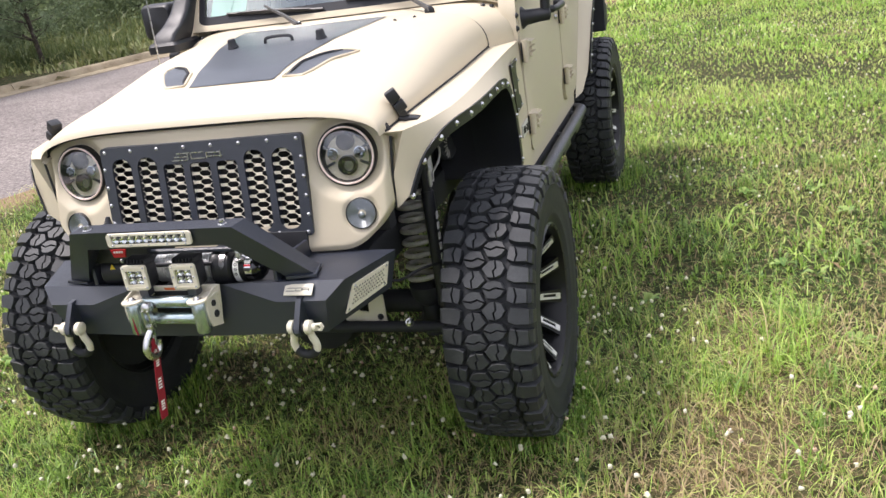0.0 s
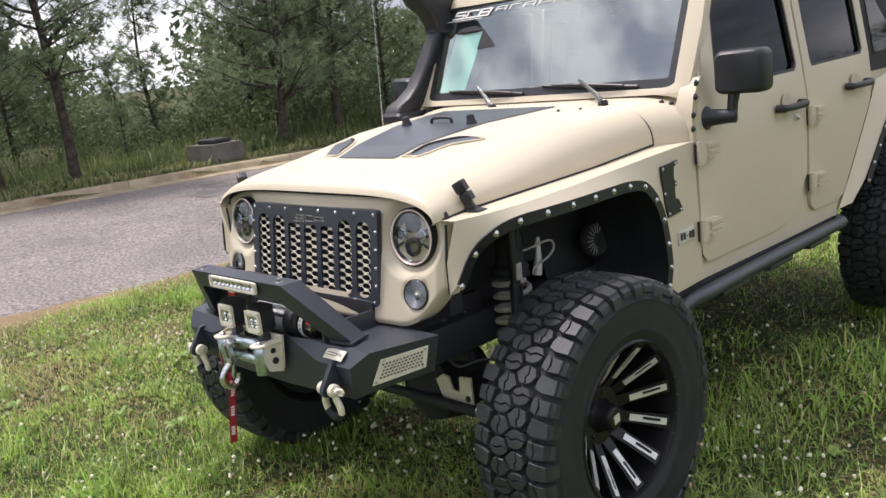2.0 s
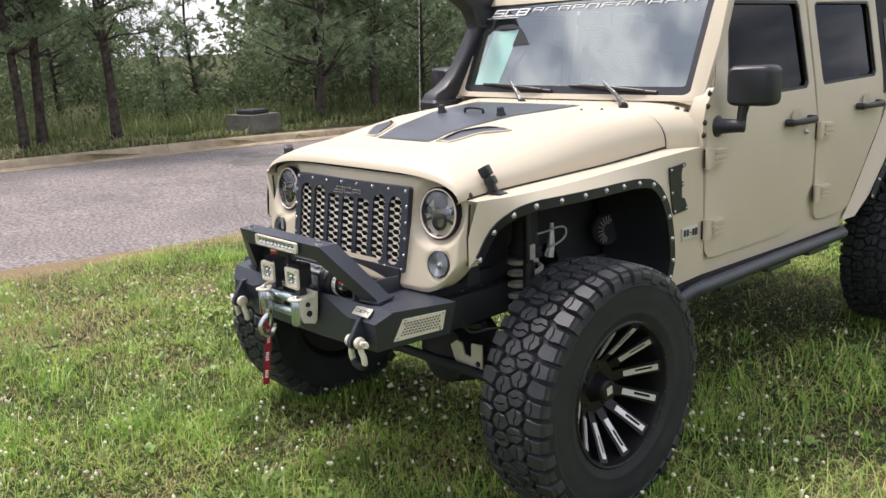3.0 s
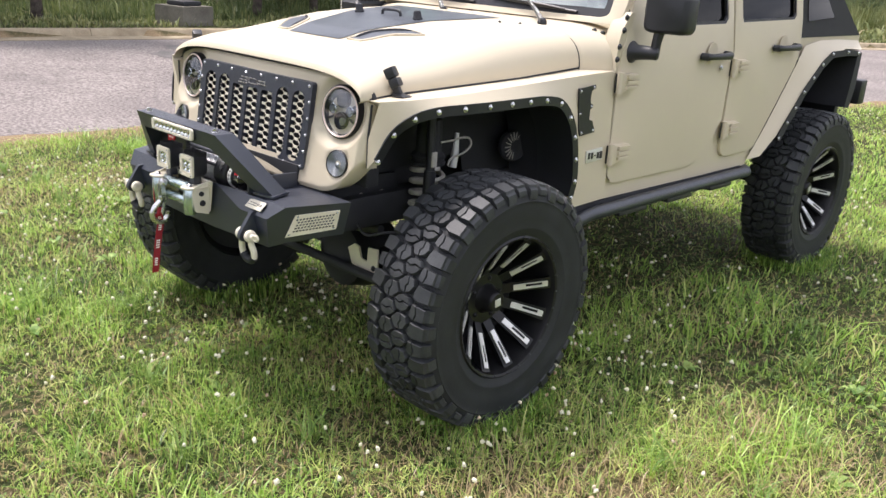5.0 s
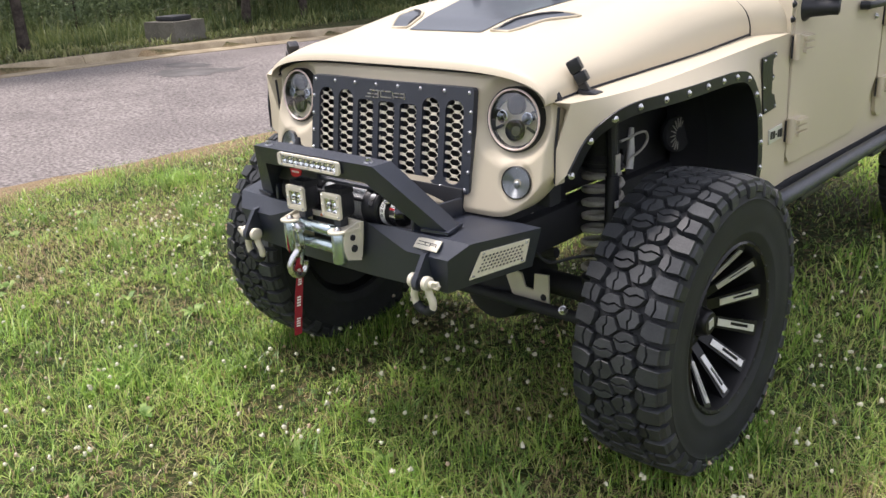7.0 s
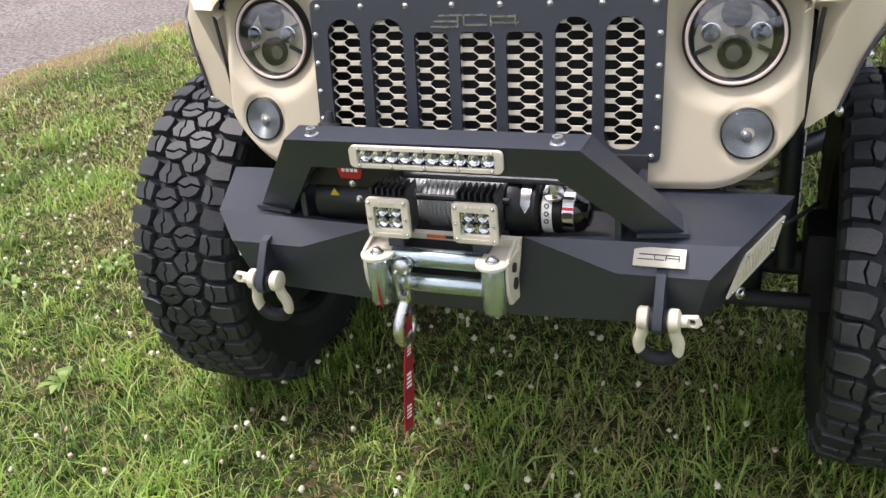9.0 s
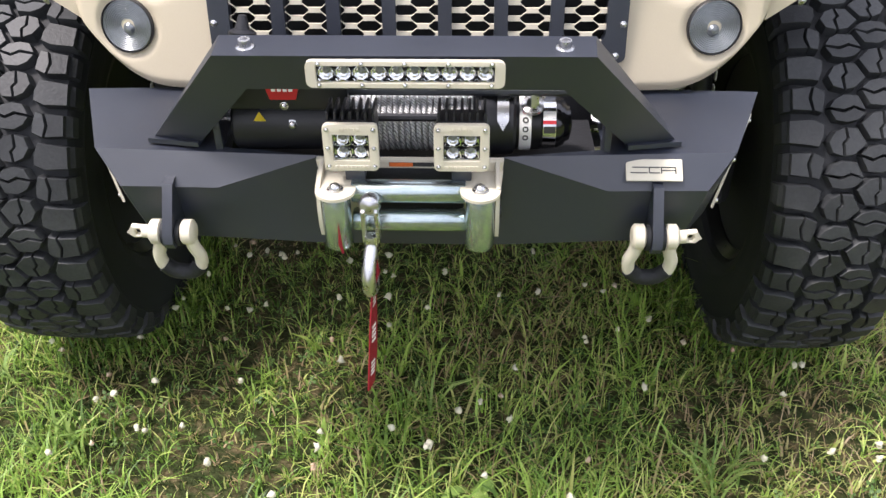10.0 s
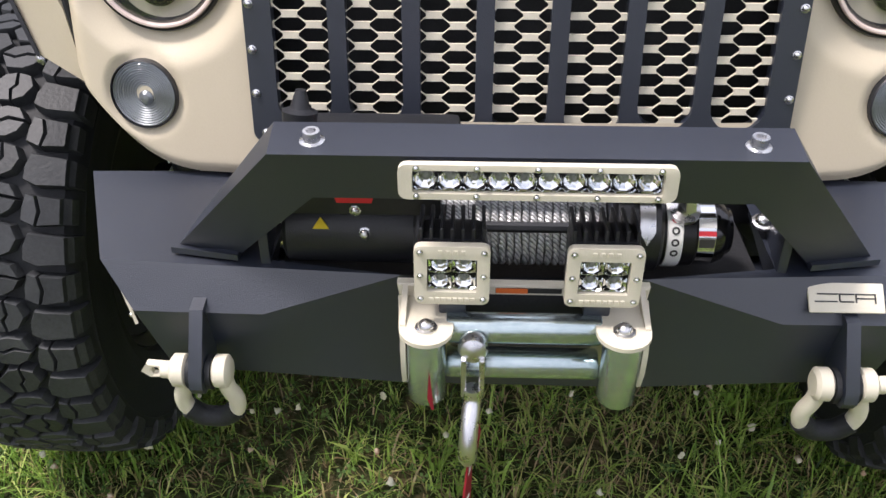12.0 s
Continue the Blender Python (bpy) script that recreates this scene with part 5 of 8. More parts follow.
def make_wheel(m):
    """A wheel with its outer face towards +x."""
    bm = bmesh.new()
    lathe(bm, [(0.262, 0.118), (0.268, 0.127), (0.262, 0.132), (0.254, 0.128), (0.248, 0.110), (0.242, 0.02), (0.234, -0.09), (0.256, -0.113), (0.262, -0.108)], (0, 0, 0), (1, 0, 0), 64, False)
    wheel = part("wheel", bm, GLOSS_BLACK, car, "black alloy wheel with silver-edged spokes and a mud-terrain tyre")
    wheel.matrix_basis = m
    side_bm, tread_bm = tyre_mesh()
    part("tyre", side_bm, RUBBER, wheel, "black mud-terrain tyre", sharp=30)
    part("tread", tread_bm, TREAD, wheel, "chunky dusty tread lugs", sharp=30)
    part("brake_disc", lathe(bmesh.new(), [(0.235, -0.085), (0.235, -0.065), (0.17, -0.055), (0.05, -0.055)], (0, 0, 0), (1, 0, 0), 40), LINER, wheel)
    bm = lathe(bmesh.new(), [(0.105, -0.03), (0.108, -0.004), (0.095, 0.006), (0.058, 0.006), (0.048, 0.02), (0.042, 0.048), (0.038, 0.060), (0.033, 0.064), (0, 0.064)], (0, 0, 0), (1, 0, 0), 40)
    part("hub", bm, GLOSS_BLACK, wheel)
    bm = bmesh.new()
    add_box(bm, (0.065, 0, 0.0), (0.003, 0.030, 0.030), turn(0, 0, 0))
    part("centre_badge", bevel(bm, 0.001), MACHINED, wheel, "small silver centre badge")
    # spokes
    bm = bmesh.new()
    rings = []
    for r, x, w, d in ((0.085, 0.000, 0.020, 0.03), (0.13, 0.030, 0.019, 0.032), (0.19, 0.072, 0.020, 0.034), (0.245, 0.109, 0.024, 0.034), (0.256, 0.117, 0.027, 0.03)):
        rings.append([(x, -w, r), (x, w, r), (x - d, w * 0.8, r), (x - d, -w * 0.8, r)])
    loft(bm, rings)
    bevel(bm, 0.003)
    spoke = part("spoke", bm, GLOSS_BLACK, wheel)
    bm = bmesh.new()
    for w0, w1, pts in ((-0.0115, -0.0070, ((0.128, 0.0300), (0.19, 0.0735), (0.236, 0.1055))), (0.0025, 0.0115, ((0.128, 0.0300), (0.19, 0.0735), (0.236, 0.1055))), (-0.0115, 0.0115, ((0.219, 0.0938), (0.237, 0.1062))), (-0.0115, 0.0115, ((0.128, 0.0300), (0.166, 0.0566)))):
        loft(bm, [[(x + 0.0002, w0, r), (x + 0.0002, w1, r), (x + 0.0030, w1 - 0.0008, r - 0.002), (x + 0.0030, w0 + 0.0008, r - 0.002)] for r, x in pts])
    bar = part("spoke_inlay", bm, MACHINED, wheel, "machined silver spoke face", sharp=30)
    for k in range(12):
        rot = Matrix.Rotation(math.tau * k / 12, 4, 'X')
        if k:
            again(spoke, rot, wheel)
            again(bar, rot, wheel)
    for k in range(5):
        a = math.tau * k / 5
        bolt(wheel, (0.004, 0.076 * math.cos(a), 0.076 * math.sin(a)), (1, 0, 0), 0.010, GLOSS_BLACK, "lug_nut")
    for k in range(24):
        a = math.tau * (k + 0.5) / 24
        bolt(wheel, (0.129, 0.2590 * math.cos(a), 0.2590 * math.sin(a)), (1, 0, 0), 0.0045, PLASTIC, "rim_bolt")
    return wheel


wheel0 = make_wheel(pose(0.832, -0.012, 0.462, 9, 0, 0))


def copy_wheel(m):
    made = {}
    for o in (wheel0, *wheel0.children_recursive):
        c = o.copy()
        scene.collection.objects.link(c)
        made[o] = c
        c.parent = made.get(o.parent, car)
    made[wheel0].matrix_basis = m
    return made[wheel0]


copy_wheel(pose(-0.832, -0.012, 0.462, 0, 0, 180) @ pose(0, 0, 0, 31, 0, 0))
copy_wheel(pose(0.766, 2.905, 0.462, 17, 0, 0))
copy_wheel(pose(-0.766, 2.905, 0.462, 0, 0, 180) @ pose(0, 0, 0, 5, 0, 0))

# ---- axles, springs, steering, frame ----
for y in (0.0, 2.947):
    bm = tube(bmesh.new(), [(-0.70, y, 0.462), (0.70, y, 0.462)], 0.042, 14)
    ax = part("axle", bm, LINER, car, "black axle tube")
    part("differential", lathe(bmesh.new(), [(0.05, -0.16), (0.13, -0.11), (0.155, 0), (0.13, 0.11), (0.06, 0.15)], (0.12, y, 0.45), (0, 1, 0), 20), LINER, ax)
for s in (-1, 1):
    frame_rail = part("frame_rail", box((s * 0.42, 1.45, 0.74), (0.08, 4.1, 0.12), 0.012), LINER, car)
    bm = tube(bmesh.new(), [(s * 0.522 + 0.060 * math.cos(k * math.tau / 14), -0.035 + 0.060 * math.sin(k * math.tau / 14), 0.55 + 0.35 * k / (14 * 8)) for k in range(14 * 8 + 1)], 0.0095, 8)
    spring = part("coil_spring", bm, SPRING, car, "pale grey coil spring behind the bumper")
    part("spring_seat", lathe(bmesh.new(), [(0.03, -0.18), (0.035, -0.06), (0.06, -0.03), (0.066, 0), (0.066, 0.015), (0.03, 0.03)], (s * 0.522, -0.035, 0.530), (0, 0, 1), 20), LINER, spring)
    part("spring_cap", lathe(bmesh.new(), [(0.060, 0), (0.066, 0.004), (0.066, 0.012), (0.058, 0.016), (0.058, 0.024), (0.064, 0.028), (0.064, 0.036), (0.050, 0.05), (0.045, 0.17)], (s * 0.522, -0.035, 0.905), (0, 0, 1), 20), LINER, spring)
    shock = part("shock_absorber", tube(bmesh.new(), [(s * 0.60, -0.115, 0.50), (s * 0.59, -0.09, 0.90)], 0.022, 14), PLASTIC, car, "black shock absorber with white lettering bars")
    part("shock_rod", tube(bmesh.new(), [(s * 0.59, -0.09, 0.90), (s * 0.58, -0.085, 1.10)], 0.017, 10), PLASTIC, shock)
    part("shock_label", box((s * 0.606, -0.088, 0.943), (0.006, 0.026, 0.056), 0.002), SPRING, shock, "small grey label")
    part("reservoir", tube(bmesh.new(), [(s * 0.55, 0.070, 0.885), (s * 0.55, 0.080, 0.935), (s * 0.55, 0.085, 1.015)], [0.016, 0.015, 0.008], 12), MACHINED, shock, "pale fluid canister")
    part("hose", tube(bmesh.new(), spline([(s * 0.58, y, z) for y, z in ((-0.03, 0.996), (0.03, 0.998), (0.075, 1.003), (0.120, 0.998), (0.134, 0.974), (0.115, 0.953), (0.08, 0.94), (0.027, 0.929), (0.012, 0.905))], 5), 0.0042, 8), SPRING, shock, "thin grey hose")
    horn = part("horn", lathe(bmesh.new(), [(0.062, -0.02), (0.066, 0), (0.060, 0.008), (0.045, 0.004), (0.020, 0.010), (0, 0.012)], (s * 0.50, 0.485, 0.915), (s, -0.3, 0.1), 28), LINER, car, "round ribbed horn in the wheel arch")
    for k in range(18):
        a = math.tau * k / 18
        p = Vector((s * 0.508, 0.485 + 0.042 * math.cos(a), 0.915 + 0.042 * math.sin(a)))
        part("horn_rib", box(p, (0.004, 0.034, 0.003), 0, Matrix.Rotation(a, 3, 'X')), SPRING, horn, smooth=False)
    bm = bmesh.new()
    for k in range(6):
        add_box(bm, (s * 0.6175, -0.118 + 0.002 * k, 0.64 + 0.036 * k), (0.003, 0.018, 0.022), turn(0, 0, 0))
    part("lettering_bars", bm, WHITE, shock, smooth=False)
    part("control_arm", tube(bmesh.new(), [(s * 0.50, -0.02, 0.40), (s * 0.43, 0.75, 0.62)], 0.03, 12), LINER, car)
    part("knuckle", box((s * 0.68, 0, 0.46), (0.08, 0.16, 0.22), 0.03), LINER, car)
    # frame horn with a bolted bracket, and the pale axle bracket below it
    part("bump_stop_bracket", bevel(prism(bmesh.new(), [(s * 0.405, y, z) for y, z in ((-0.44, 0.86), (-0.10, 0.86), (-0.08, 0.80), (-0.16, 0.70), (-0.30, 0.66), (-0.44, 0.70))], (s * 0.012, 0, 0)), 0.003), LINER, car, "black bolted frame bracket")
    for dy, dz in ((0.0, 0.0), (0.0, -0.055), (-0.10, 0.0), (-0.10, -0.055), (-0.20, -0.02)):
        bolt(car, (s * 0.417, -0.167 + dy, 0.79 + dz), (s, 0, 0), 0.011, SPRING)
    part("axle_bracket", bevel(prism(bmesh.new(), [(s * (0.30 + a), -0.150, z) for a, z in ((-0.085, 0.515), (-0.050, 0.540), (-0.020, 0.535), (-0.005, 0.490), (0.030, 0.485), (0.035, 0.545), (0.090, 0.550), (0.092, 0.440), (0.04, 0.425), (-0.06, 0.455))], (0, 0.008, 0)), 0.002), SAND_PART, car, "pale sand axle bracket with a bolt")
    bolt(car, (s * 0.372, -0.152, 0.470), (0, -1, 0), 0.010, LINER)
    bolt(car, (s * 0.511, -0.240, 0.490), (s * 0.5, -0.8, 0.3), 0.013)
part("tie_rod", tube(bmesh.new(), [(-0.66, -0.17, 0.44), (0.66, -0.17, 0.44)], 0.02, 12), LINER, car, "black steering tie rod")
part("drag_link", tube(bmesh.new(), [(-0.60, -0.22, 0.50), (0.46, -0.20, 0.66)], 0.017, 10), LINER, car)
part("brake_line", tube(bmesh.new(), spline([(0.42, -0.30, 0.72), (0.52, -0.33, 0.68), (0.60, -0.28, 0.70), (0.66, -0.1, 0.66)], 5), 0.005, 6), LINER, car)

# side steps
for s in (-1, 1):
    pts = [(0.62, 0.46, 0.56), (0.74, 0.54, 0.60), (0.79, 0.66, 0.655), (0.808, 0.78, 0.668), (0.808, 1.3, 0.672), (0.808, 1.95, 0.672), (0.79, 2.08, 0.668), (0.70, 2.17, 0.66)]
    st = part("side_step", tube(bmesh.new(), spline([(s * a, b, c) for a, b, c in pts], 5), 0.029, 14), COAT, car, "black tubular side step below the doors")
    for y in (0.95, 1.35, 1.75):
        bm = box((s * 0.800, y, 0.640), (0.06, 0.22, 0.022), 0.008)
        part("step_plate", bm, PLASTIC, st)
    for y in (0.80, 1.5, 1.95):
        part("mount", tube(bmesh.new(), [(s * 0.80, y, 0.660), (s * 0.52, y, 0.70)], 0.02, 10), LINER, st)


# ---- front bumper, winch, lights ----
bm = bmesh.new()
# folded steel shell, half sections mirrored: rear top, front top edge, lower ridge, bottom, rear bottom
P = {}


def bv(key, p):
    for s in (1, -1):
        P[key, s] = bm.verts.new((s * p[0], p[1], p[2]))


bv("r_out", (0.594, -0.464, 0.838))
bv("t_out", (0.511, -0.670, 0.832))
bv("t_in", (0.140, -0.700, 0.838))
bv("r_in", (0.30, -0.462, 0.842))
bv("o_in", (0.300, -0.672, 0.8365))
bv("k_out", (0.464, -0.714, 0.788))
bv("k_in", (0.308, -0.714, 0.786))
bv("b_out", (0.440, -0.690, 0.680))
bv("b_in", (0.140, -0.712, 0.680))
bv("e_low", (0.565, -0.470, 0.720))
bv("e_mid", (0.485, -0.640, 0.700))
bv("u_in", (0.14, -0.45, 0.70))
for s in (1, -1):
    g = lambda *k: bm.faces.new([P[q, s] for q in k])
    g("r_out", "t_out", "t_in", "o_in", "r_in")
    g("t_out", "k_out", "k_in", "t_in")
    g("k_out", "b_out", "b_in", "t_in", "k_in")
    g("r_out", "e_low", "e_mid", "b_out", "k_out", "t_out")
    g("e_low", "u_in", "b_in", "b_out", "e_mid")
bm.faces.new([P["t_in", 1], P["b_in", 1], P["b_in", -1], P["t_in", -1]])
bm.faces.new([P["b_in", 1], P["u_in", 1], P["u_in", -1], P["b_in", -1]])
bevel(bm, 0.005, 3, 8)
bumper = part("front_bumper", bm, COAT, car, "black textured steel winch bumper", sharp=25)
part("winch_tray", box((0, -0.585, 0.790), (0.60, 0.21, 0.010), 0.002), LINER, bumper)
part("tray_back", box((0, -0.485, 0.85), (0.66, 0.012, 0.13), 0.002), LINER, bumper)
for s in (-1, 1):
    part("tray_cheek", box((s * 0.315, -0.585, 0.845), (0.012, 0.19, 0.09), 0.003, turn(0, 0, s * -6)), COAT, bumper)
    part("hoop_foot", prism(bmesh.new(), [(s * 0.424, -0.662, 0.838), (s * 0.338, -0.680, 0.840), (s * 0.325, -0.61, 0.844), (s * 0.405, -0.580, 0.842)], (0, 0, 0.008)), COAT, bumper)
    bolt(bumper, (s * 0.300, -0.60, 0.856), (0, -0.3, 1), 0.012)
    # mesh panel in the bumper's end face
    o0, u0 = Vector((s * 0.5352, -0.5645, 0.7697)), Vector((s * (0.592 - 0.505), 0.202, 0.006)).normalized()
    n0 = Vector((s * 0.907, -0.382, -0.182)).normalized()
    w0 = n0.cross(u0).normalized()
    if w0.z < 0:
        w0 = -w0
    ends = {}
    outl = [(-0.105, -0.045), (0.068, -0.028), (0.080, 0.042), (-0.072, 0.036)]
    holes = []
    for j in range(7):
        v = -0.031 + 0.0103 * j
        f = (v + 0.045) / 0.087
        lo, hi = -0.105 + 0.033 * f + 0.013, 0.068 + 0.012 * f - 0.013
        for i in range(19):
            cx = -0.105 + 0.0112 * i + (0.0056 if j % 2 else 0)
            cz = v + 0.0008 * (cx + 0.02) / 0.011
            if lo < cx < hi and -0.045 + 0.017 * (cx + 0.105) / 0.173 + 0.011 < cz < 0.036 + 0.006 * (cx + 0.072) / 0.152 - 0.009:
                holes.append([(cx + a, cz + b) for a, b in ((-0.0046, 0), (-0.0024, -0.0040), (0.0024, -0.0040), (0.0046, 0), (0.0024, 0.0040), (-0.0024, 0.0040))])
    fn = lambda u, v, o0=o0, u0=u0, w0=w0, n0=n0: o0 + u0 * u + w0 * v + n0 * 0.007
    pm = part("mesh_panel", holed(bmesh.new(), outl, holes, fn, -n0 * 0.004), SAND_PART, bumper, "sand perforated panel in the bumper end", sharp=30)
    bm = bmesh.new()
    bm.faces.new([bm.verts.new(o0 + u0 * u * 0.98 + w0 * v * 0.96 + n0 * 0.0018) for u, v in outl])
    part("panel_backing", bm, LINER, bumper, smooth=False)
    for u, v in ((-0.094, -0.036), (0.058, -0.022), (0.069, 0.034), (-0.064, 0.029)):
        bolt(bumper, fn(u, v), n0, 0.004)
    # shackle tab
    bm = bmesh.new()
    prism(bm, [(s * 0.385 - 0.008, y, z) for y, z in ((-0.700, 0.800), (-0.722, 0.797), (-0.768, 0.730), (-0.771, 0.714), (-0.764, 0.702), (-0.745, 0.697), (-0.700, 0.705))], (0.016, 0, 0))
    part("shackle_tab", bevel(bm, 0.004, 2), COAT, bumper)
    # shackle: bow, pin, dark isolator sleeve
    cx, cy, cz = s * 0.385, -0.742, 0.716
    bow = [(0.025, 0.0, 0.012), (0.0255, 0.002, -0.008), (0.028, 0.004, -0.028), (0.034, 0.008, -0.048), (0.031, 0.012, -0.070), (0.017, 0.014, -0.084), (0, 0.015, -0.088)]
    pts = [(cx + a, cy + b, cz + c) for a, b, c in bow] + [(cx - a, cy + b, cz + c) for a, b, c in bow[-2::-1]]
    shk = part("shackle", tube(bmesh.new(), spline(pts, 4), 0.0108, 12), SAND_PART, bumper, "sand painted bow shackle with a black sleeve")
    bm = tube(bmesh.new(), spline(pts[4:9], 5), 0.0135, 12)
    part("sleeve", bm, RUBBER, shk, "black rubber sleeve")
    for q in (-1, 1):
        part("eye", lathe(bmesh.new(), [(0.015, -0.011), (0.0205, -0.007), (0.0205, 0.007), (0.015, 0.011), (0.006, 0.012)], (cx + q * 0.0255, cy, cz + 0.004), (1, 0, 0), 20), SAND_PART, shk)
        part("washer", lathe(bmesh.new(), [(0.0215, -0.003), (0.0215, 0.003)], (cx + q * 0.0118, cy, cz + 0.002), (1, 0, 0), 20), RUBBER, shk)
    pin = tube(bmesh.new(), [(cx + s * 0.025, cy, cz + 0.004), (cx + s * 0.048, cy, cz + 0.004)], [0.012, 0.0105], 14)
    part("pin", pin, SAND_PART, shk)
    bm = holed(bmesh.new(), [(0.042, -0.010), (0.064, -0.011), (0.071, 0.0), (0.065, 0.012), (0.042, 0.010)], [[(0.056 + 0.0055 * math.cos(a), 0.006 * math.sin(a)) for a in (0, 1.05, 2.1, 3.14, 4.19, 5.24)]], lambda u, v, cx=cx, cy=cy, cz=cz, s=s: Vector((cx + s * u, cy - 0.004, cz + 0.004 + v)), (0, 0.009, 0))
    part("pin_tab", bevel(bm, 0.002, 1, 50), SAND_PART, shk)

# name plate: pale plate with dark strokes
nrm_p = Vector((0, -0.66, 0.75)).normalized()
up_p = Vector((0, 0.75, 0.66)).normalized()
pc = Vector((0.379, -0.6925, 0.8090)) + nrm_p * 0.0080
rotp = Matrix((Vector((1, 0, 0)), -nrm_p, up_p)).transposed()
part("name_plate", box(pc, (0.088, 0.004, 0.036), 0.002, rotp), SAND_PART, bumper, "small pale plate on the bumper")
bm = bmesh.new()
for x, z, w, h in ((-0.022, 0.004, 0.024, 0.0016), (-0.024, -0.005, 0.026, 0.0016), (0.0, 0.004, 0.018, 0.0016), (0.0, -0.005, 0.016, 0.0016), (0.022, 0.004, 0.024, 0.0016), (0.022, -0.001, 0.024, 0.0016), (0.033, -0.002, 0.0016, 0.010), (0.011, -0.001, 0.0016, 0.010), (-0.008, 0.0, 0.0016, 0.008)):
    add_box(bm, pc + Vector((x, 0, 0)) + up_p * z + nrm_p * 0.0024, (w, 0.001, h), rotp)
part("plate_strokes", bm, PRINT, bumper, smooth=False)

# hoop over the winch: a folded channel, swept
bm = bmesh.new()
def hoop_ring(k):
    legs = {
        0: [(-0.415, -0.655, 0.846), (-0.408, -0.590, 0.846), (-0.345, -0.590, 0.846), (-0.335, -0.672, 0.846)],
        1: [(-0.262, -0.778, 1.037), (-0.268, -0.708, 1.038), (-0.226, -0.700, 0.990), (-0.222, -0.770, 0.984)],
    }
    if k < 2:
        return legs[k]
    return [(-x, y, z) for x, y, z in legs[3 - k]]
loft(bm, [hoop_ring(k) for k in range(4)])
bevel(bm, 0.006, 3, 20)
hoop = part("winch_hoop", bm, COAT, bumper, "black folded steel hoop over the winch", sharp=25)
for s in (-1, 1):
    b_ = part("hoop_bolt", lathe(bmesh.new(), [(0.013, 0), (0.013, 0.003), (0.009, 0.004), (0.0085, 0.014), (0.005, 0.014), (0.005, 0.008), (0, 0.008)], (s * 0.221, -0.750, 1.036), (0, -0.1, 1), 16), STEEL, bumper)

# light bar under the hoop
def lamp_row(parent, c, nx_, nz_, px, pz, r):
    """Reflector cups with clear dies."""
    for i in range(nx_):
        for j in range(nz_):
            q = c + Vector(((i - (nx_ - 1) / 2) * px, 0, (j - (nz_ - 1) / 2) * pz))
            hx, hz = px / 2 * 0.96, min(pz / 2, r) * 0.96
            R_c = min(hx, hz) * 0.94
            # four bright corner facets round a deep cup
            bm = bmesh.new()
            edge = []
            for k in range(16):
                a = math.tau * (k + 0.5) / 16
                ca, sa = math.cos(a), math.sin(a)
                m = max(abs(ca) / hx, abs(sa) / hz)
                edge.append((q + Vector((ca / m, 0.0015, sa / m)), q + Vector((ca * R_c, 0.0085 if k % 4 in (1, 2) else 0.0035, sa * R_c))))
            loft(bm, [[p for p, _ in edge], [p for _, p in edge]], True, False)
            part("corner_facets", bm, SATIN, parent, smooth=False)
            part("reflector_cup", lathe(bmesh.new(), [(R_c, 0.0040), (R_c * 0.86, 0.0052), (R_c * 0.62, 0.0076), (R_c * 0.34, 0.0091)], q, (0, 1, 0), 9, False), MIRRORED, parent, smooth=False)
            part("led", lathe(bmesh.new(), [(r * 0.36, 0.0092), (r * 0.30, 0.0072), (r * 0.16, 0.0056), (0, 0.0052)], q, (0, 1, 0), 10, False), LED_DIE, parent)


bc = Vector((0.003, -0.786, 1.015))
lb = part("light_bar", loft(bmesh.new(), [[(bc.x + a, bc.y + d, bc.z + b) for a, b in rounded(-0.134, -0.020, 0.134, 0.020, 0.010, 4)] for d in (0.0095, 0.045)]), PLASTIC, bumper, "slim light bar with a row of ten lamps")
bm = holed(bmesh.new(), rounded(bc.x - 0.136, bc.z - 0.0195, bc.x + 0.136, bc.z + 0.0195, 0.009, 4), [rounded(bc.x - 0.122, bc.z - 0.0128, bc.x + 0.122, bc.z + 0.0128, 0.002, 2)], lambda u, v: Vector((u, bc.y - 0.004, v)), (0, 0.008, 0))
part("bezel", bevel(bm, 0.0015, 2, 50), SAND_PART, lb, "sand painted bezel")
lamp_row(lb, bc, 10, 1, 0.0243, 0.0252, 0.0126)
bm = bmesh.new()
bm.faces.new([bm.verts.new(bc + Vector((a, -0.002, b))) for a, b in ((-0.122, -0.0112), (0.122, -0.0112), (0.122, 0.0112), (-0.122, 0.0112))])
cv = part("cover", bm, CLEAR, lb, smooth=False)
cv.visible_shadow = False
for k in range(5):
    for z in (-0.0155, 0.0155):
        bolt(lb, bc + Vector((-0.118 + 0.059 * k, -0.0045, z)), (0, -1, 0), 0.003)

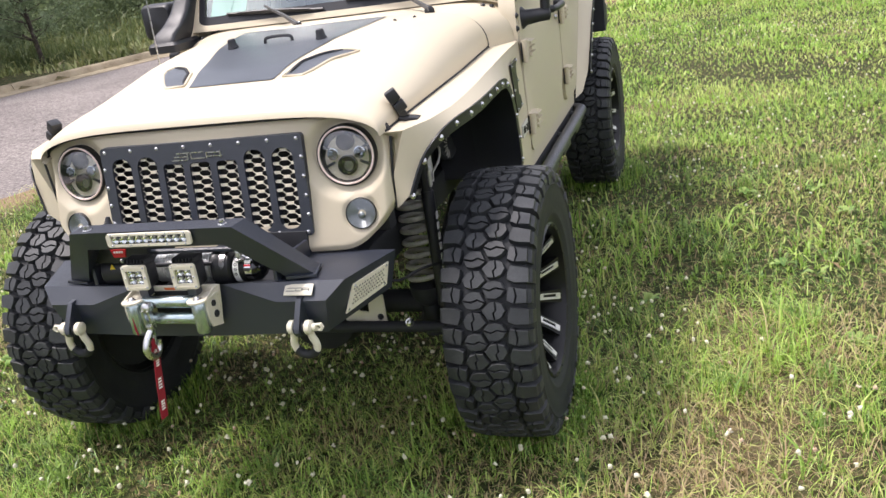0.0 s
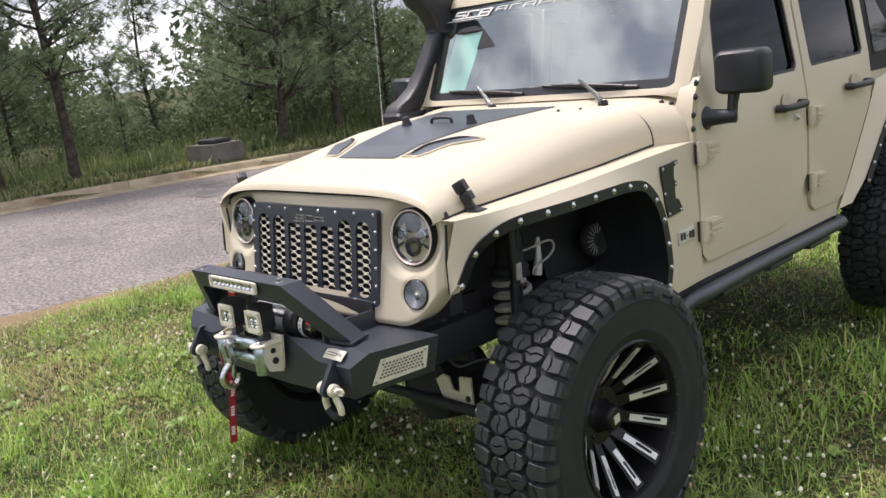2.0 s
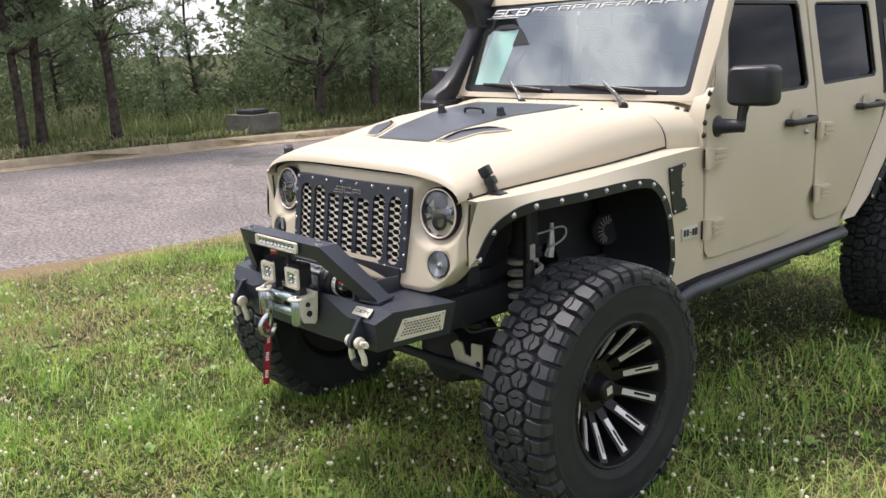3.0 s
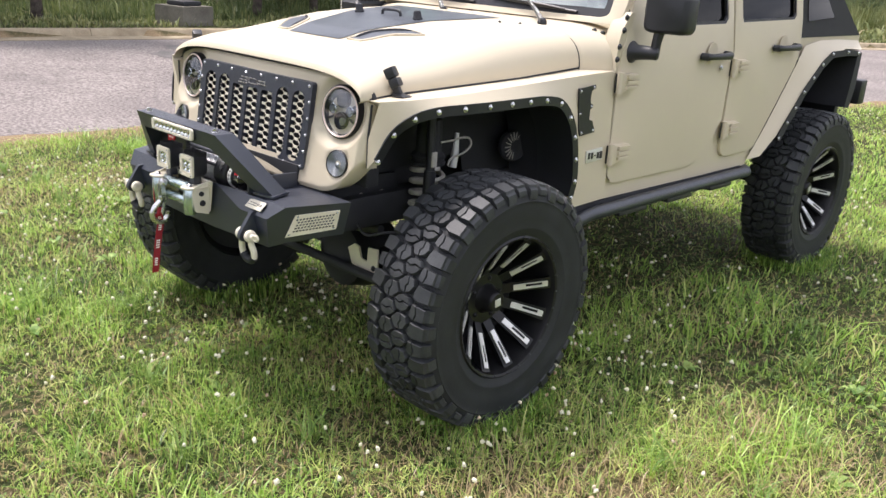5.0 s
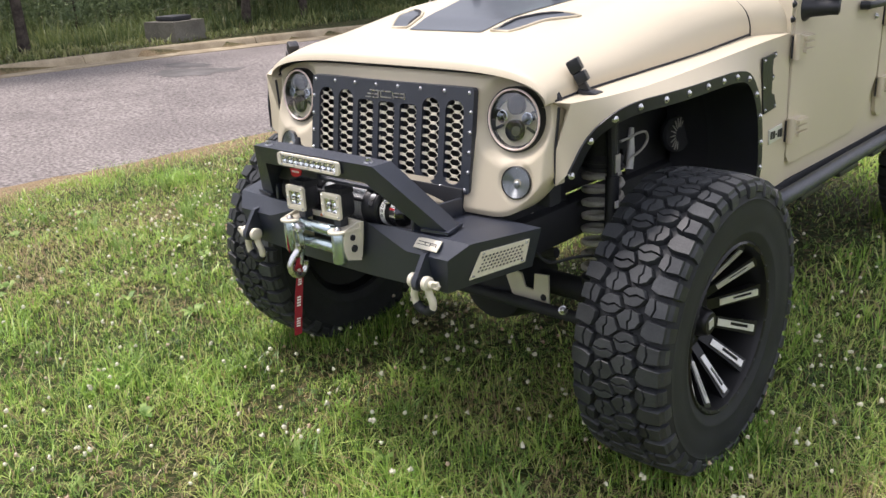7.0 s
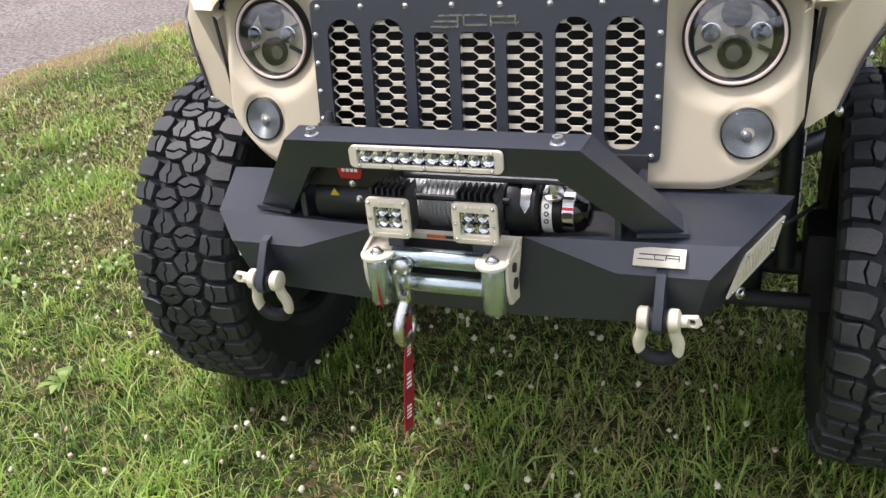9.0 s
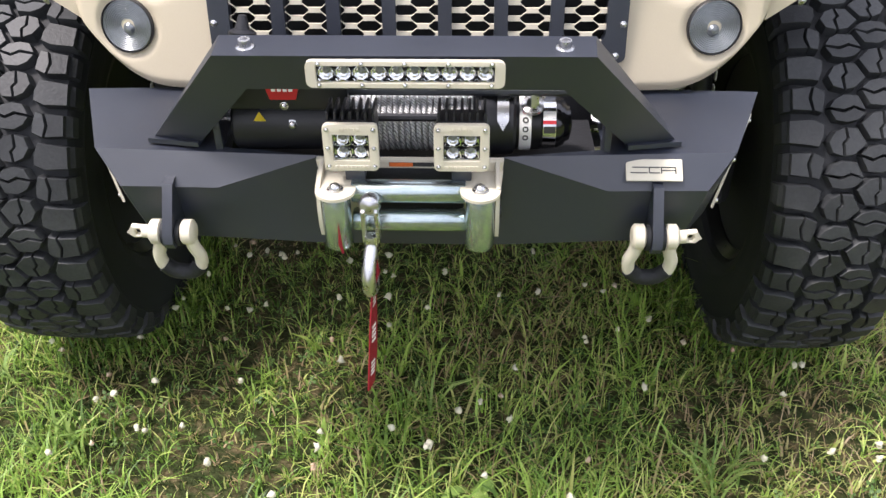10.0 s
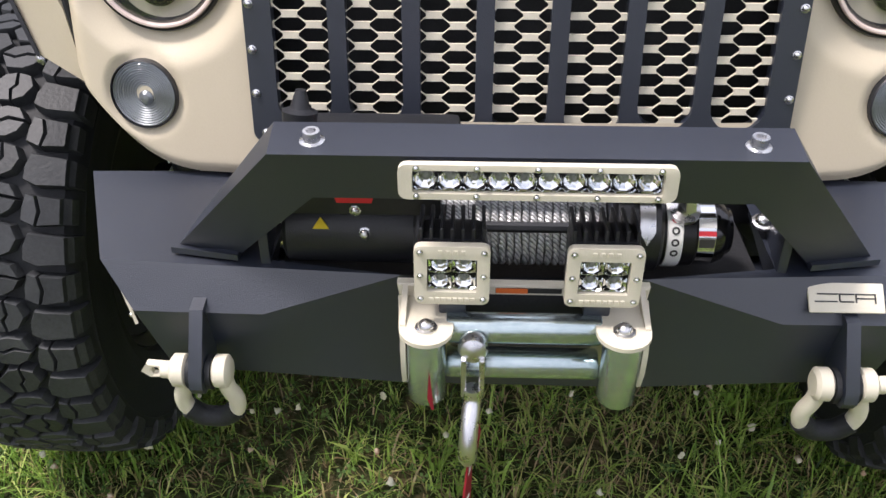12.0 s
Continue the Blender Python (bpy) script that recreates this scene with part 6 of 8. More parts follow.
# two square lamp pods
for s in (-1, 1):
    pc = Vector((0.0 + s * 0.0800, -0.778, 0.897))
    pod = part("lamp_pod", loft(bmesh.new(), [[(pc.x + a, pc.y + d, pc.z + b) for a, b in rounded(-w, -w, w, w, 0.008, 3)] for d, w in ((0.0095, 0.038), (0.05, 0.036), (0.062, 0.030))]), PLASTIC, bumper, "square four-lamp pod with a sand bezel")
    bm = holed(bmesh.new(), rounded(pc.x - 0.040, pc.z - 0.0375, pc.x + 0.040, pc.z + 0.0375, 0.008, 4), [rounded(pc.x - 0.0265, pc.z - 0.0215, pc.x + 0.0265, pc.z + 0.0215, 0.002, 2)], lambda u, v: Vector((u, pc.y - 0.004, v)), (0, 0.009, 0))
    part("bezel", bevel(bm, 0.002, 2, 50), SAND_PART, pod, "sand painted square bezel")
    lamp_row(pod, pc, 2, 2, 0.0255, 0.0208, 0.0125)
    bm = bmesh.new()
    bm.faces.new([bm.verts.new(pc + Vector((a, -0.002, b))) for a, b in ((-0.0265, -0.0215), (0.0265, -0.0215), (0.0265, 0.0215), (-0.0265, 0.0215))])
    cv = part("cover", bm, CLEAR, pod, smooth=False)
    cv.visible_shadow = False
    for a in (-0.0335, 0.0335):
        for b in (-0.030, 0.0, 0.030):
            bolt(pod, pc + Vector((a, -0.0045, b)), (0, -1, 0), 0.0032)
    for k in range(7):
        part("cooling_fin", box(pc + Vector((-0.033 + 0.011 * k, 0.034, 0.042)), (0.004, 0.05, 0.018), 0.001, None, 1), PLASTIC, pod)
    for k in range(12):
        at = Vector((-0.012 + 0.008 * k, -0.0045, 0.0305)) if k < 4 else Vector((-0.022 + 0.0063 * (k - 4), -0.0045, -0.0305))
        if s < 0 and k == 0:
            mark = part("raised_mark", box((0, 0, 0), (0.0048, 0.0015, 0.0048), 0.0004, None, 1), SAND_PART, pod)
            mark.matrix_basis = Matrix.Translation(pc + at)
        else:
            again(mark, Matrix.Translation(pc + at), pod)
    part("pod_bracket", box(pc + Vector((0, 0.032, -0.052)), (0.03, 0.03, 0.03), 0.003), COAT, pod)

# winch
wy, wz = -0.628, 0.868
winch = part("winch", tube(bmesh.new(), [(-0.12, wy, wz), (0.13, wy, wz)], 0.028, 20), COAT, bumper, "electric winch with steel wire rope behind the bumper")
bm = bmesh.new()
for lay, (r, x0, x1) in enumerate(((0.040, -0.098, 0.098), (0.0475, -0.055, 0.098))):
    nturn = int((x1 - x0) / 0.0086)
    steps = nturn * 26
    rope = []
    for k in range(steps + 1):
        a = k * math.tau / 26
        out_ = Vector((0, math.cos(a), math.sin(a)))
        c = Vector((x0 + (x1 - x0) * k / steps, wy, wz)) + out_ * r
        # three strands laid round each other
        rope.append([c + (out_ * math.cos(t) + Vector((1, 0, 0)) * math.sin(t)) * 0.0043 * (0.92 + 0.16 * math.cos(3 * t + k * 1.15)) for t in [math.tau * j / 9 for j in range(9)]])
    loft(bm, rope)
part("wire_rope", bm, ROPE, winch, "silver steel wire rope wound on the drum", sharp=60)
part("drum_core", tube(bmesh.new(), [(-0.1, wy, wz), (0.1, wy, wz)], 0.037, 24), LINER, winch)
bm = bmesh.new()
lathe(bm, [(0.046, -0.155), (0.05, -0.15), (0.05, 0.0), (0.054, 0.004), (0.054, 0.03)], (-0.128, wy, wz - 0.002), (1, 0, 0), 28)
part("motor", bm, PLASTIC, winch, "black winch motor")
bolt(winch, (-0.185, wy - 0.046, wz + 0.010), (0, -1, 0.2), 0.0075)
part("motor_seam", box((-0.185, wy - 0.036, wz + 0.036), (0.10, 0.010, 0.004), 0.001, turn(30, 0, 0)), COAT, winch)
bm = bmesh.new()
tri = [Vector((-0.236 + a, wy - 0.0465, wz + 0.0215 + b)) for a, b in ((-0.010, -0.006), (0.010, -0.006), (0, 0.010))]
prism(bm, tri, (0, 0.002, 0.0))
part("warning_label", bm, YELLOW, winch, "small yellow warning triangle", smooth=False)
bm = lathe(bmesh.new(), [(0.062, 0), (0.062, 0.016), (0.058, 0.022), (0.056, 0.05), (0.050, 0.055)], (0.108, wy, wz), (1, 0, 0), 30)
part("gearbox", bm, PLASTIC, winch)
bm = bmesh.new()
rows = [[bm.verts.new((0.142 + u * (0.009 if d > 22 else 0.0005), wy - 0.0592 * math.cos(radians(d)), wz + 0.0592 * math.sin(radians(d)))) for u in (-1, 1)] for d in (8, 23, 35, 47, 60, 72)]
for r0, r1 in zip(rows, rows[1:]):
    bm.faces.new((r0[0], r0[1], r1[1], r1[0]))
part("pointed_label", bm, STEEL, winch, "silver pointed sticker on the gearbox")
gz = wz - 0.006
part("gear_drum", lathe(bmesh.new(), [(0.044, 0), (0.044, 0.052), (0.041, 0.056)], (0.150, wy, gz), (1, 0, 0), 30), GLOSS_BLACK, winch)
part("label_band", lathe(bmesh.new(), [(0.0442, 0.0), (0.0452, 0.001), (0.0452, 0.018), (0.0442, 0.019)], (0.168, wy, gz), (1, 0, 0), 30), WHITE, winch, "white label band with small marks")
for a, m in ((-6, PRINT), (12, PRINT), (30, PRINT), (48, REDPLATE)):
    d = Vector((0, -math.cos(radians(a)), math.sin(radians(a))))
    part("label_mark", lathe(bmesh.new(), [(0.0048, 0.0), (0.0048, 0.0006), (0.0026, 0.0006), (0.0026, 0.0)], Vector((0.1775, wy, gz)) + d * 0.0452, d, 12, False), m, winch, smooth=False)
part("end_band", lathe(bmesh.new(), [(0.0412, 0.0), (0.0424, 0.001), (0.0424, 0.021), (0.0412, 0.022)], (0.204, wy, gz), (1, 0, 0), 30), CHROME, winch, "chrome band with a red and white label")
part("end_cap", lathe(bmesh.new(), [(0.0405, 0), (0.0405, 0.008), (0.036, 0.018), (0.031, 0.021), (0.028, 0.027), (0.018, 0.030), (0, 0.031)], (0.222, wy, gz), (1, 0, 0), 30), DARKMETAL, winch, "glossy dark end cap")
for a, w, m in ((42, 0.020, WHITE), (26, 0.020, REDPLATE), (10, 0.018, PRINT)):
    d = Vector((0, -math.cos(radians(a)), math.sin(radians(a))))
    part("label_mark", box(Vector((0.215, wy, gz)) + d * 0.0424, (w, 0.0014, 0.0105 if m != REDPLATE else 0.006), 0, d.to_track_quat("-Y", "Z").to_matrix()), m, winch, smooth=False)
lever = part("clutch_lever", lathe(bmesh.new(), [(0.018, 0), (0.018, 0.006), (0.010, 0.009), (0.008, 0.016), (0, 0.017)], (0.188, wy - 0.022, gz + 0.038), (0, -0.5, 1), 18), STEEL, winch, "silver clutch lever")
part("handle", box((0.190, wy - 0.033, gz + 0.066), (0.013, 0.006, 0.040), 0.002, turn(-12, 0, 8)), STEEL, winch)
part("tie_bar", tube(bmesh.new(), [(-0.12, wy - 0.030, wz + 0.062), (0.26, wy - 0.030, wz + 0.062)], 0.0085, 10), COAT, winch)
part("tie_bar", tube(bmesh.new(), [(-0.115, wy - 0.054, wz + 0.028), (0.115, wy - 0.054, wz + 0.028)], 0.0065, 8), PLASTIC, winch)
part("control_box", box((-0.17, -0.595, 0.944), (0.19, 0.07, 0.075), 0.010), PLASTIC, winch, "black control box behind the hoop")
bm = bmesh.new()
add_box(bm, (-0.160, -0.607, 0.9825), (0.080, 0.020, 0.002))
part("box_label", bm, REDPLATE, winch, smooth=False)
bm = bmesh.new()
for k in range(6):
    add_box(bm, (-0.192 + 0.0125 * k, -0.604, 0.9838), (0.009, 0.008, 0.001))
part("box_marks", bm, WHITE, winch, smooth=False)
bm = prism(bmesh.new(), [(-0.174, -0.681, 0.924), (-0.214, -0.681, 0.924), (-0.221, -0.681, 0.949), (-0.167, -0.681, 0.949)], (0, 0.004, 0))
part("red_badge", bm, REDPLATE, winch, "small red enamel badge", smooth=False)
bm = bmesh.new()
for k in range(4):
    add_box(bm, (-0.207 + 0.0088 * k, -0.6818, 0.941), (0.006, 0.001, 0.006))
part("badge_marks", bm, WHITE, winch, smooth=False)
part("badge_holder", box((-0.195, -0.668, 0.945), (0.20, 0.018, 0.080), 0.004), PLASTIC, winch)
bolt(winch, (-0.194, -0.677, 0.912), (0, -1, 0), 0.006)
part("rubber_plug", lathe(bmesh.new(), [(0.02, 0), (0.021, 0.02), (0.012, 0.024), (0.006, 0.045), (0, 0.046)], (-0.262, -0.615, 0.985), (0.1, 0.2, 1), 14), PLASTIC, winch)

# roller fairlead
out = [(-0.144, 0.846), (-0.137, 0.785), (-0.128, 0.734), (-0.110, 0.726), (-0.090, 0.732), (-0.082, 0.742), (0.082, 0.742), (0.090, 0.732), (0.110, 0.726), (0.128, 0.734), (0.137, 0.785), (0.144, 0.846)]
hole = rounded(-0.083, 0.752, 0.083, 0.832, 0.008, 3)
bm = holed(bmesh.new(), out, [hole], lambda u, v: Vector((u, -0.728, v)), (0, 0.012, 0))
fair = part("roller_fairlead", bevel(bm, 0.002, 1, 60), SAND_PART, bumper, "sand painted roller fairlead with zinc rollers")
for s in (-1, 1):
    bm = prism(bmesh.new(), [(s * 0.131, y, z) for y, z in ((-0.728, 0.846), (-0.784, 0.832), (-0.790, 0.80), (-0.788, 0.77), (-0.778, 0.742), (-0.728, 0.728))], (s * 0.006, 0, 0))
    ch = part("side_cheek", bevel(bm, 0.002, 1), SAND_PART, fair)
    for y, z, r in ((-0.758, 0.806, 0.009), (-0.754, 0.772, 0.011)):
        part("cheek_bolt", lathe(bmesh.new(), [(r, 0), (r, 0.004), (r * 0.5, 0.004), (0, 0.002)], (s * 0.137, y, z), (s, 0, 0), 14), LINER, fair)
    # ear carrying the upright roller
    ear = [(s * 0.070, -0.728), (s * 0.076, -0.742), (s * 0.079, -0.762)]
    ear += [(s * (0.108 + 0.030 * math.cos(radians(d))), -0.786 + 0.030 * math.sin(radians(d))) for d in range(180, 361, 20)]
    ear += [(s * 0.140, -0.760), (s * 0.143, -0.728)]
    part("ear", bevel(prism(bmesh.new(), [(x, y, 0.8245) for x, y in ear], (0, 0, 0.005)), 0.0015, 1), SAND_PART, fair)
    part("upright_roller", lathe(bmesh.new(), [(0.0195, 0), (0.0215, 0.003), (0.0215, 0.088), (0.0195, 0.091)], (s * 0.108, -0.786, 0.731), (0, 0, 1), 30), ZINC, fair, "zinc plated upright roller")
    bolt(fair, (s * 0.108, -0.786, 0.829), (0, 0, 1), 0.011)
for z in (0.815, 0.764):
    part("cross_roller", lathe(bmesh.new(), [(0.0165, -0.086), (0.018, -0.083), (0.018, 0.083), (0.0165, 0.086)], (0, -0.765, z), (1, 0, 0), 30), ZINC, fair, "zinc plated cross roller")
part("back_plate", box((0, -0.7165, 0.79), (0.17, 0.006, 0.085), 0.001), LINER, fair)
bm = bmesh.new()
add_box(bm, (0.006, -0.7295, 0.8405), (0.075, 0.001, 0.0065))
part("caution_strip", bm, PRINT, fair, smooth=False)
bm = bmesh.new()
add_box(bm, (-0.013, -0.7302, 0.8405), (0.036, 0.001, 0.0065))
part("caution_patch", bm, ORANGE, fair, smooth=False)
bm = prism(bmesh.new(), [(-0.1065, -0.8080, 0.745), (-0.1015, -0.8080, 0.728), (-0.0990, -0.8070, 0.728), (-0.1040, -0.8080, 0.785)], (0, -0.001, 0))
part("paint_mark", bm, RED, fair, smooth=False)

# hook, thimble and red pull strap
hk = Vector((-0.056, -0.800, 0.806))
bm = lathe(bmesh.new(), [(0.016, 0.0), (0.017, 0.010), (0.014, 0.018), (0.008, 0.021), (0, 0.022)], hk + Vector((0, 0.012, 0.004)), (0, -1, 0.2), 18)
hook = part("winch_hook", bm, STEEL, fair, "forged steel winch hook with a red pull strap")
bm = bmesh.new()
for q in (-1, 1):
    add_box(bm, hk + Vector((q * 0.010, -0.002, -0.028)), (0.006, 0.018, 0.06), turn(6, 0, 0))
part("clevis", bevel(bm, 0.001, 1), STEEL, hook)
hp_ = [hk + Vector(v) for v in ((0, -0.006, -0.045), (0, -0.008, -0.062), (-0.003, -0.030, -0.085), (-0.004, -0.040, -0.110), (-0.004, -0.026, -0.135), (-0.003, -0.002, -0.140), (-0.002, 0.016, -0.125), (-0.002, 0.020, -0.105))]
part("hook_curve", tube(bmesh.new(), spline(hp_, 5), [0.010] + [0.011] * 25 + [0.010] * 5 + [0.008] * 5, 12), STEEL, hook)
part("latch", box(hk + Vector((0, 0.004, -0.085)), (0.012, 0.008, 0.06), 0.002, turn(-14, 0, 0)), ZINC, hook)
bm = bmesh.new()
sp = spline([hk + Vector(v) for v in ((0.004, -0.015, -0.085), (0.008, -0.022, -0.110), (0.000, -0.012, -0.140), (-0.004, -0.020, -0.20), (-0.008, -0.028, -0.27), (-0.014, -0.032, -0.335))], 8)
rings = []
for k, p in enumerate(sp):
    t = k / (len(sp) - 1)
    a = 1.28 + 0.16 * math.sin(t * 6.0)
    d = Vector((math.cos(a), math.sin(a), 0.12)) * (0.0120 if t > 0.15 else 0.007)
    nn = Vector((-math.sin(a), math.cos(a), 0)) * 0.0012
    rings.append([p - d - nn, p + d - nn, p + d + nn, p - d + nn])
loft(bm, rings)
strap = part("pull_strap", bm, RED, hook, "red webbing strap with white marks")
for k0 in (10, 17, 25, 33):
    for k in range(k0, k0 + 4):
        if k + 1 >= len(rings):
            break
        a0, b0, a1, b1 = (Vector(p) for p in (*rings[k][:2], *rings[k + 1][:2]))
        q0, q1, e0, e1 = a0.lerp(b0, 0.25), a0.lerp(b0, 0.75), a1.lerp(b1, 0.25), a1.lerp(b1, 0.75)
        nn = (b0 - a0).cross(a1 - a0).normalized()
        back_ = nn * (0.0030 if nn.dot(Vector(rings[k][3]) - a0) > 0 else -0.0030)
        bm = prism(bmesh.new(), [p - back_ * 0.12 for p in (q0, q1, q1.lerp(e1, 0.55), q0.lerp(e0, 0.55))], back_)
        part("strap_mark", bm, WHITE, hook, smooth=False)


# ---- foliage helpers ----
def tri_mesh(name, verts, tris, tone=None):
    me = bpy.data.meshes.new(name)
    nv, nt = len(verts), len(tris)
    me.vertices.add(nv)
    me.vertices.foreach_set("co", np.asarray(verts, dtype=np.float32).ravel())
    me.loops.add(nt * 3)
    me.loops.foreach_set("vertex_index", np.asarray(tris, dtype=np.int32).ravel())
    me.polygons.add(nt)
    me.polygons.foreach_set("loop_start", np.arange(0, nt * 3, 3, dtype=np.int32))
    if tone is not None:
        a = me.attributes.new("tone", 'FLOAT', 'POINT')
        a.data.foreach_set("value", np.asarray(tone, dtype=np.float32))
    me.update(calc_edges=True)
    me.validate()
    return me


def leaf_material(name, stops, rough=0.55, translucent=0.25):
    """Leaf or blade colour picked by each piece's own tone."""
    m = bpy.data.materials.new(name)
    m.use_nodes = True
    n, l = m.node_tree.nodes, m.node_tree.links
    p = n["Principled BSDF"]
    at = n.new("ShaderNodeAttribute")
    at.attribute_name = "tone"
    ramp = n.new("ShaderNodeValToRGB")
    els = ramp.color_ramp.elements
    for k, (pos, col) in enumerate(stops):
        e = els[k] if k < 2 else els.new(pos)
        e.position, e.color = pos, (*col, 1)
    l.new(at.outputs["Fac"], ramp.inputs[0])
    l.new(ramp.outputs[0], p.inputs["Base Color"])
    p.inputs["Roughness"].default_value = rough
    p.inputs["Specular IOR Level"].default_value = 0.35
    tr = n.new("ShaderNodeBsdfTranslucent")
    l.new(ramp.outputs[0], tr.inputs["Color"])
    mx = n.new("ShaderNodeMixShader")
    mx.inputs[0].default_value = translucent
    l.new(p.outputs[0], mx.inputs[1])
    l.new(tr.outputs[0], mx.inputs[2])
    l.new(mx.outputs[0], n["Material Output"].inputs[0])
    return m


NEEDLES = leaf_material("pine_needles", [(0.0, (0.10, 0.145, 0.085)), (1.0, (0.41, 0.48, 0.27)), (0.5, (0.24, 0.315, 0.175))], 0.42, 0.28)
LEAVES = leaf_material("broad_leaves", [(0.0, (0.05, 0.075, 0.036)), (1.0, (0.25, 0.31, 0.145)), (0.5, (0.125, 0.165, 0.078))], 0.75, 0.3)
BARK = material("pine_bark", (0.050, 0.042, 0.037), 0.95, var=0.4, scale=9, fine=60, bump=0.9, col2=(0.12, 0.10, 0.085), spec=0.1)


def needle_tufts(g, centres, dirs, n, length, width):
    """n thin needles round each shoot."""
    c = np.repeat(np.asarray(centres), n, axis=0)
    d = np.repeat(np.asarray(dirs), n, axis=0)
    m = len(c)
    v = d * 0.75 + g.normal(0, 0.55, (m, 3))
    v /= np.linalg.norm(v, axis=1)[:, None]
    side = np.cross(v, g.normal(0, 1, (m, 3)))
    side /= np.linalg.norm(side, axis=1)[:, None] + 1e-9
    ln = length * g.uniform(0.6, 1.25, (m, 1))
    base = c + v * 0.02
    verts = np.empty((m, 3, 3))
    verts[:, 0] = base - side * width
    verts[:, 1] = base + side * width
    verts[:, 2] = base + v * ln + np.array([0, 0, -0.25]) * ln * ln
    tone = np.repeat(np.clip(np.repeat(g.normal(0.45, 0.2, len(centres)), n) + g.normal(0, 0.1, m), 0, 1), 3)
    return verts.reshape(-1, 3), np.arange(m * 3).reshape(-1, 3), tone


def pine_meshes(seed, height, low, spread, fullness):
    g, r = np.random.default_rng(seed), random.Random(seed)
    bm = bmesh.new()
    lean = Vector((r.uniform(-0.05, 0.05), r.uniform(-0.05, 0.05), 0))
    spine = [Vector((0, 0, -0.2)) + lean * (height * t) ** 1.2 + Vector((0.06 * math.sin(t * 7 + seed), 0.06 * math.cos(t * 5 + seed), (height + 0.2) * t)) for t in np.linspace(0, 1, 14)]
    r0 = 0.0095 * height + 0.02
    tube(bm, spine, [r0 * (1.25 if k == 0 else 1 - 0.93 * k / 13) for k in range(14)], 9)
    cs, ds = [], []
    z = low
    while z < height - 0.2:
        t = z / height
        at = spine[min(12, int(t * 13))].lerp(spine[min(13, int(t * 13) + 1)], (t * 13) % 1)
        for k in range(r.randint(3, 5)):
            a = r.uniform(0, math.tau)
            reach = spread * (1 - 0.75 * max(0, (t - 0.25) / 0.75)) * r.uniform(0.5, 1.1) * (0.75 + 0.25 * min(1, (z - low) / 1.0))
            rise = r.uniform(0.05, 0.45) + 0.45 * t
            pts = [at + Vector((math.cos(a) * reach * q, math.sin(a) * reach * q, rise * reach * q + 0.10 * reach * q * q + 0.05 * math.sin(q * 6 + a))) for q in (0, 0.25, 0.5, 0.75, 1)]
            tube(bm, pts, [r0 * 0.26 * (1 - t * 0.5) * (1 - 0.85 * q) + 0.003 for q in (0, 0.25, 0.5, 0.75, 1)], 5)
            nb = int(fullness * (5.0 + 10.0 * reach / 2.0))
            for _ in range(nb):
                q = r.uniform(0.28, 1.0) ** 0.8
                i = min(3, int(q * 4))
                p = pts[i].lerp(pts[i + 1], q * 4 - i)
                o = Vector((r.gauss(0, 1), r.gauss(0, 1), r.gauss(0.25, 0.6))).normalized() * r.uniform(0.1, 0.55) * (0.5 + 0.5 * reach / 2)
                tip = p + o
                if r.random() < 0.2:
                    tube(bm, [p, tip], [0.006, 0.003], 3)
                d = (o.normalized() + Vector((math.cos(a), math.sin(a), 0.45)) * 0.7).normalized()
                for f in (1.0, 0.7, 0.45):
                    cs.append(tuple(p + o * f + Vector((r.gauss(0, 0.05), r.gauss(0, 0.05), r.gauss(0, 0.05)))))
                    ds.append(tuple(d))
        z += r.uniform(0.22, 0.42)
    return bm, needle_tufts(g, cs, ds, 10, 0.17, 0.0115)


PINES = []
for seed, h, low, spread, full in ((11, 9.5, 1.9, 2.0, 1.0), (12, 8.5, 1.6, 2.3, 1.0), (13, 9.5, 2.2, 1.9, 0.95), (14, 4.6, 0.8, 0.8, 0.6), (15, 9.0, 1.2, 2.7, 1.15)):
    PINES.append(pine_meshes(seed, h, low, spread, full))
pine_obs = []


def plant_pine(kind, x, y, rot, sc=1.0):
    z = ground_z(x, y)
    if kind in [k for k, _ in pine_obs]:
        src = [o for k, o in pine_obs if k == kind][0]
        ob = copy_thing(src, Matrix.Translation((x, y, z)) @ Matrix.Rotation(rot, 4, 'Z'))
        ob.scale = (sc, sc, sc)
        return ob
    bm, (v, t, tone) = PINES[kind]
    tree = thing("pine_tree", "young pine tree with dense green needles beyond the road" if kind == 3 else "tall pine tree with a dark trunk beyond the road", "tree", (x, y, z), "pines beyond the road")
    part("trunk", bm, BARK, tree, "dark furrowed trunk and limbs", sharp=60)
    me = tri_mesh("crown", v, t, tone)
    me.materials.append(NEEDLES)
    cr = new("crown", me)
    cr.parent = tree
    tree.rotation_euler.z = rot
    tree.scale = (sc, sc, sc)
    pine_obs.append((kind, tree))
    return tree


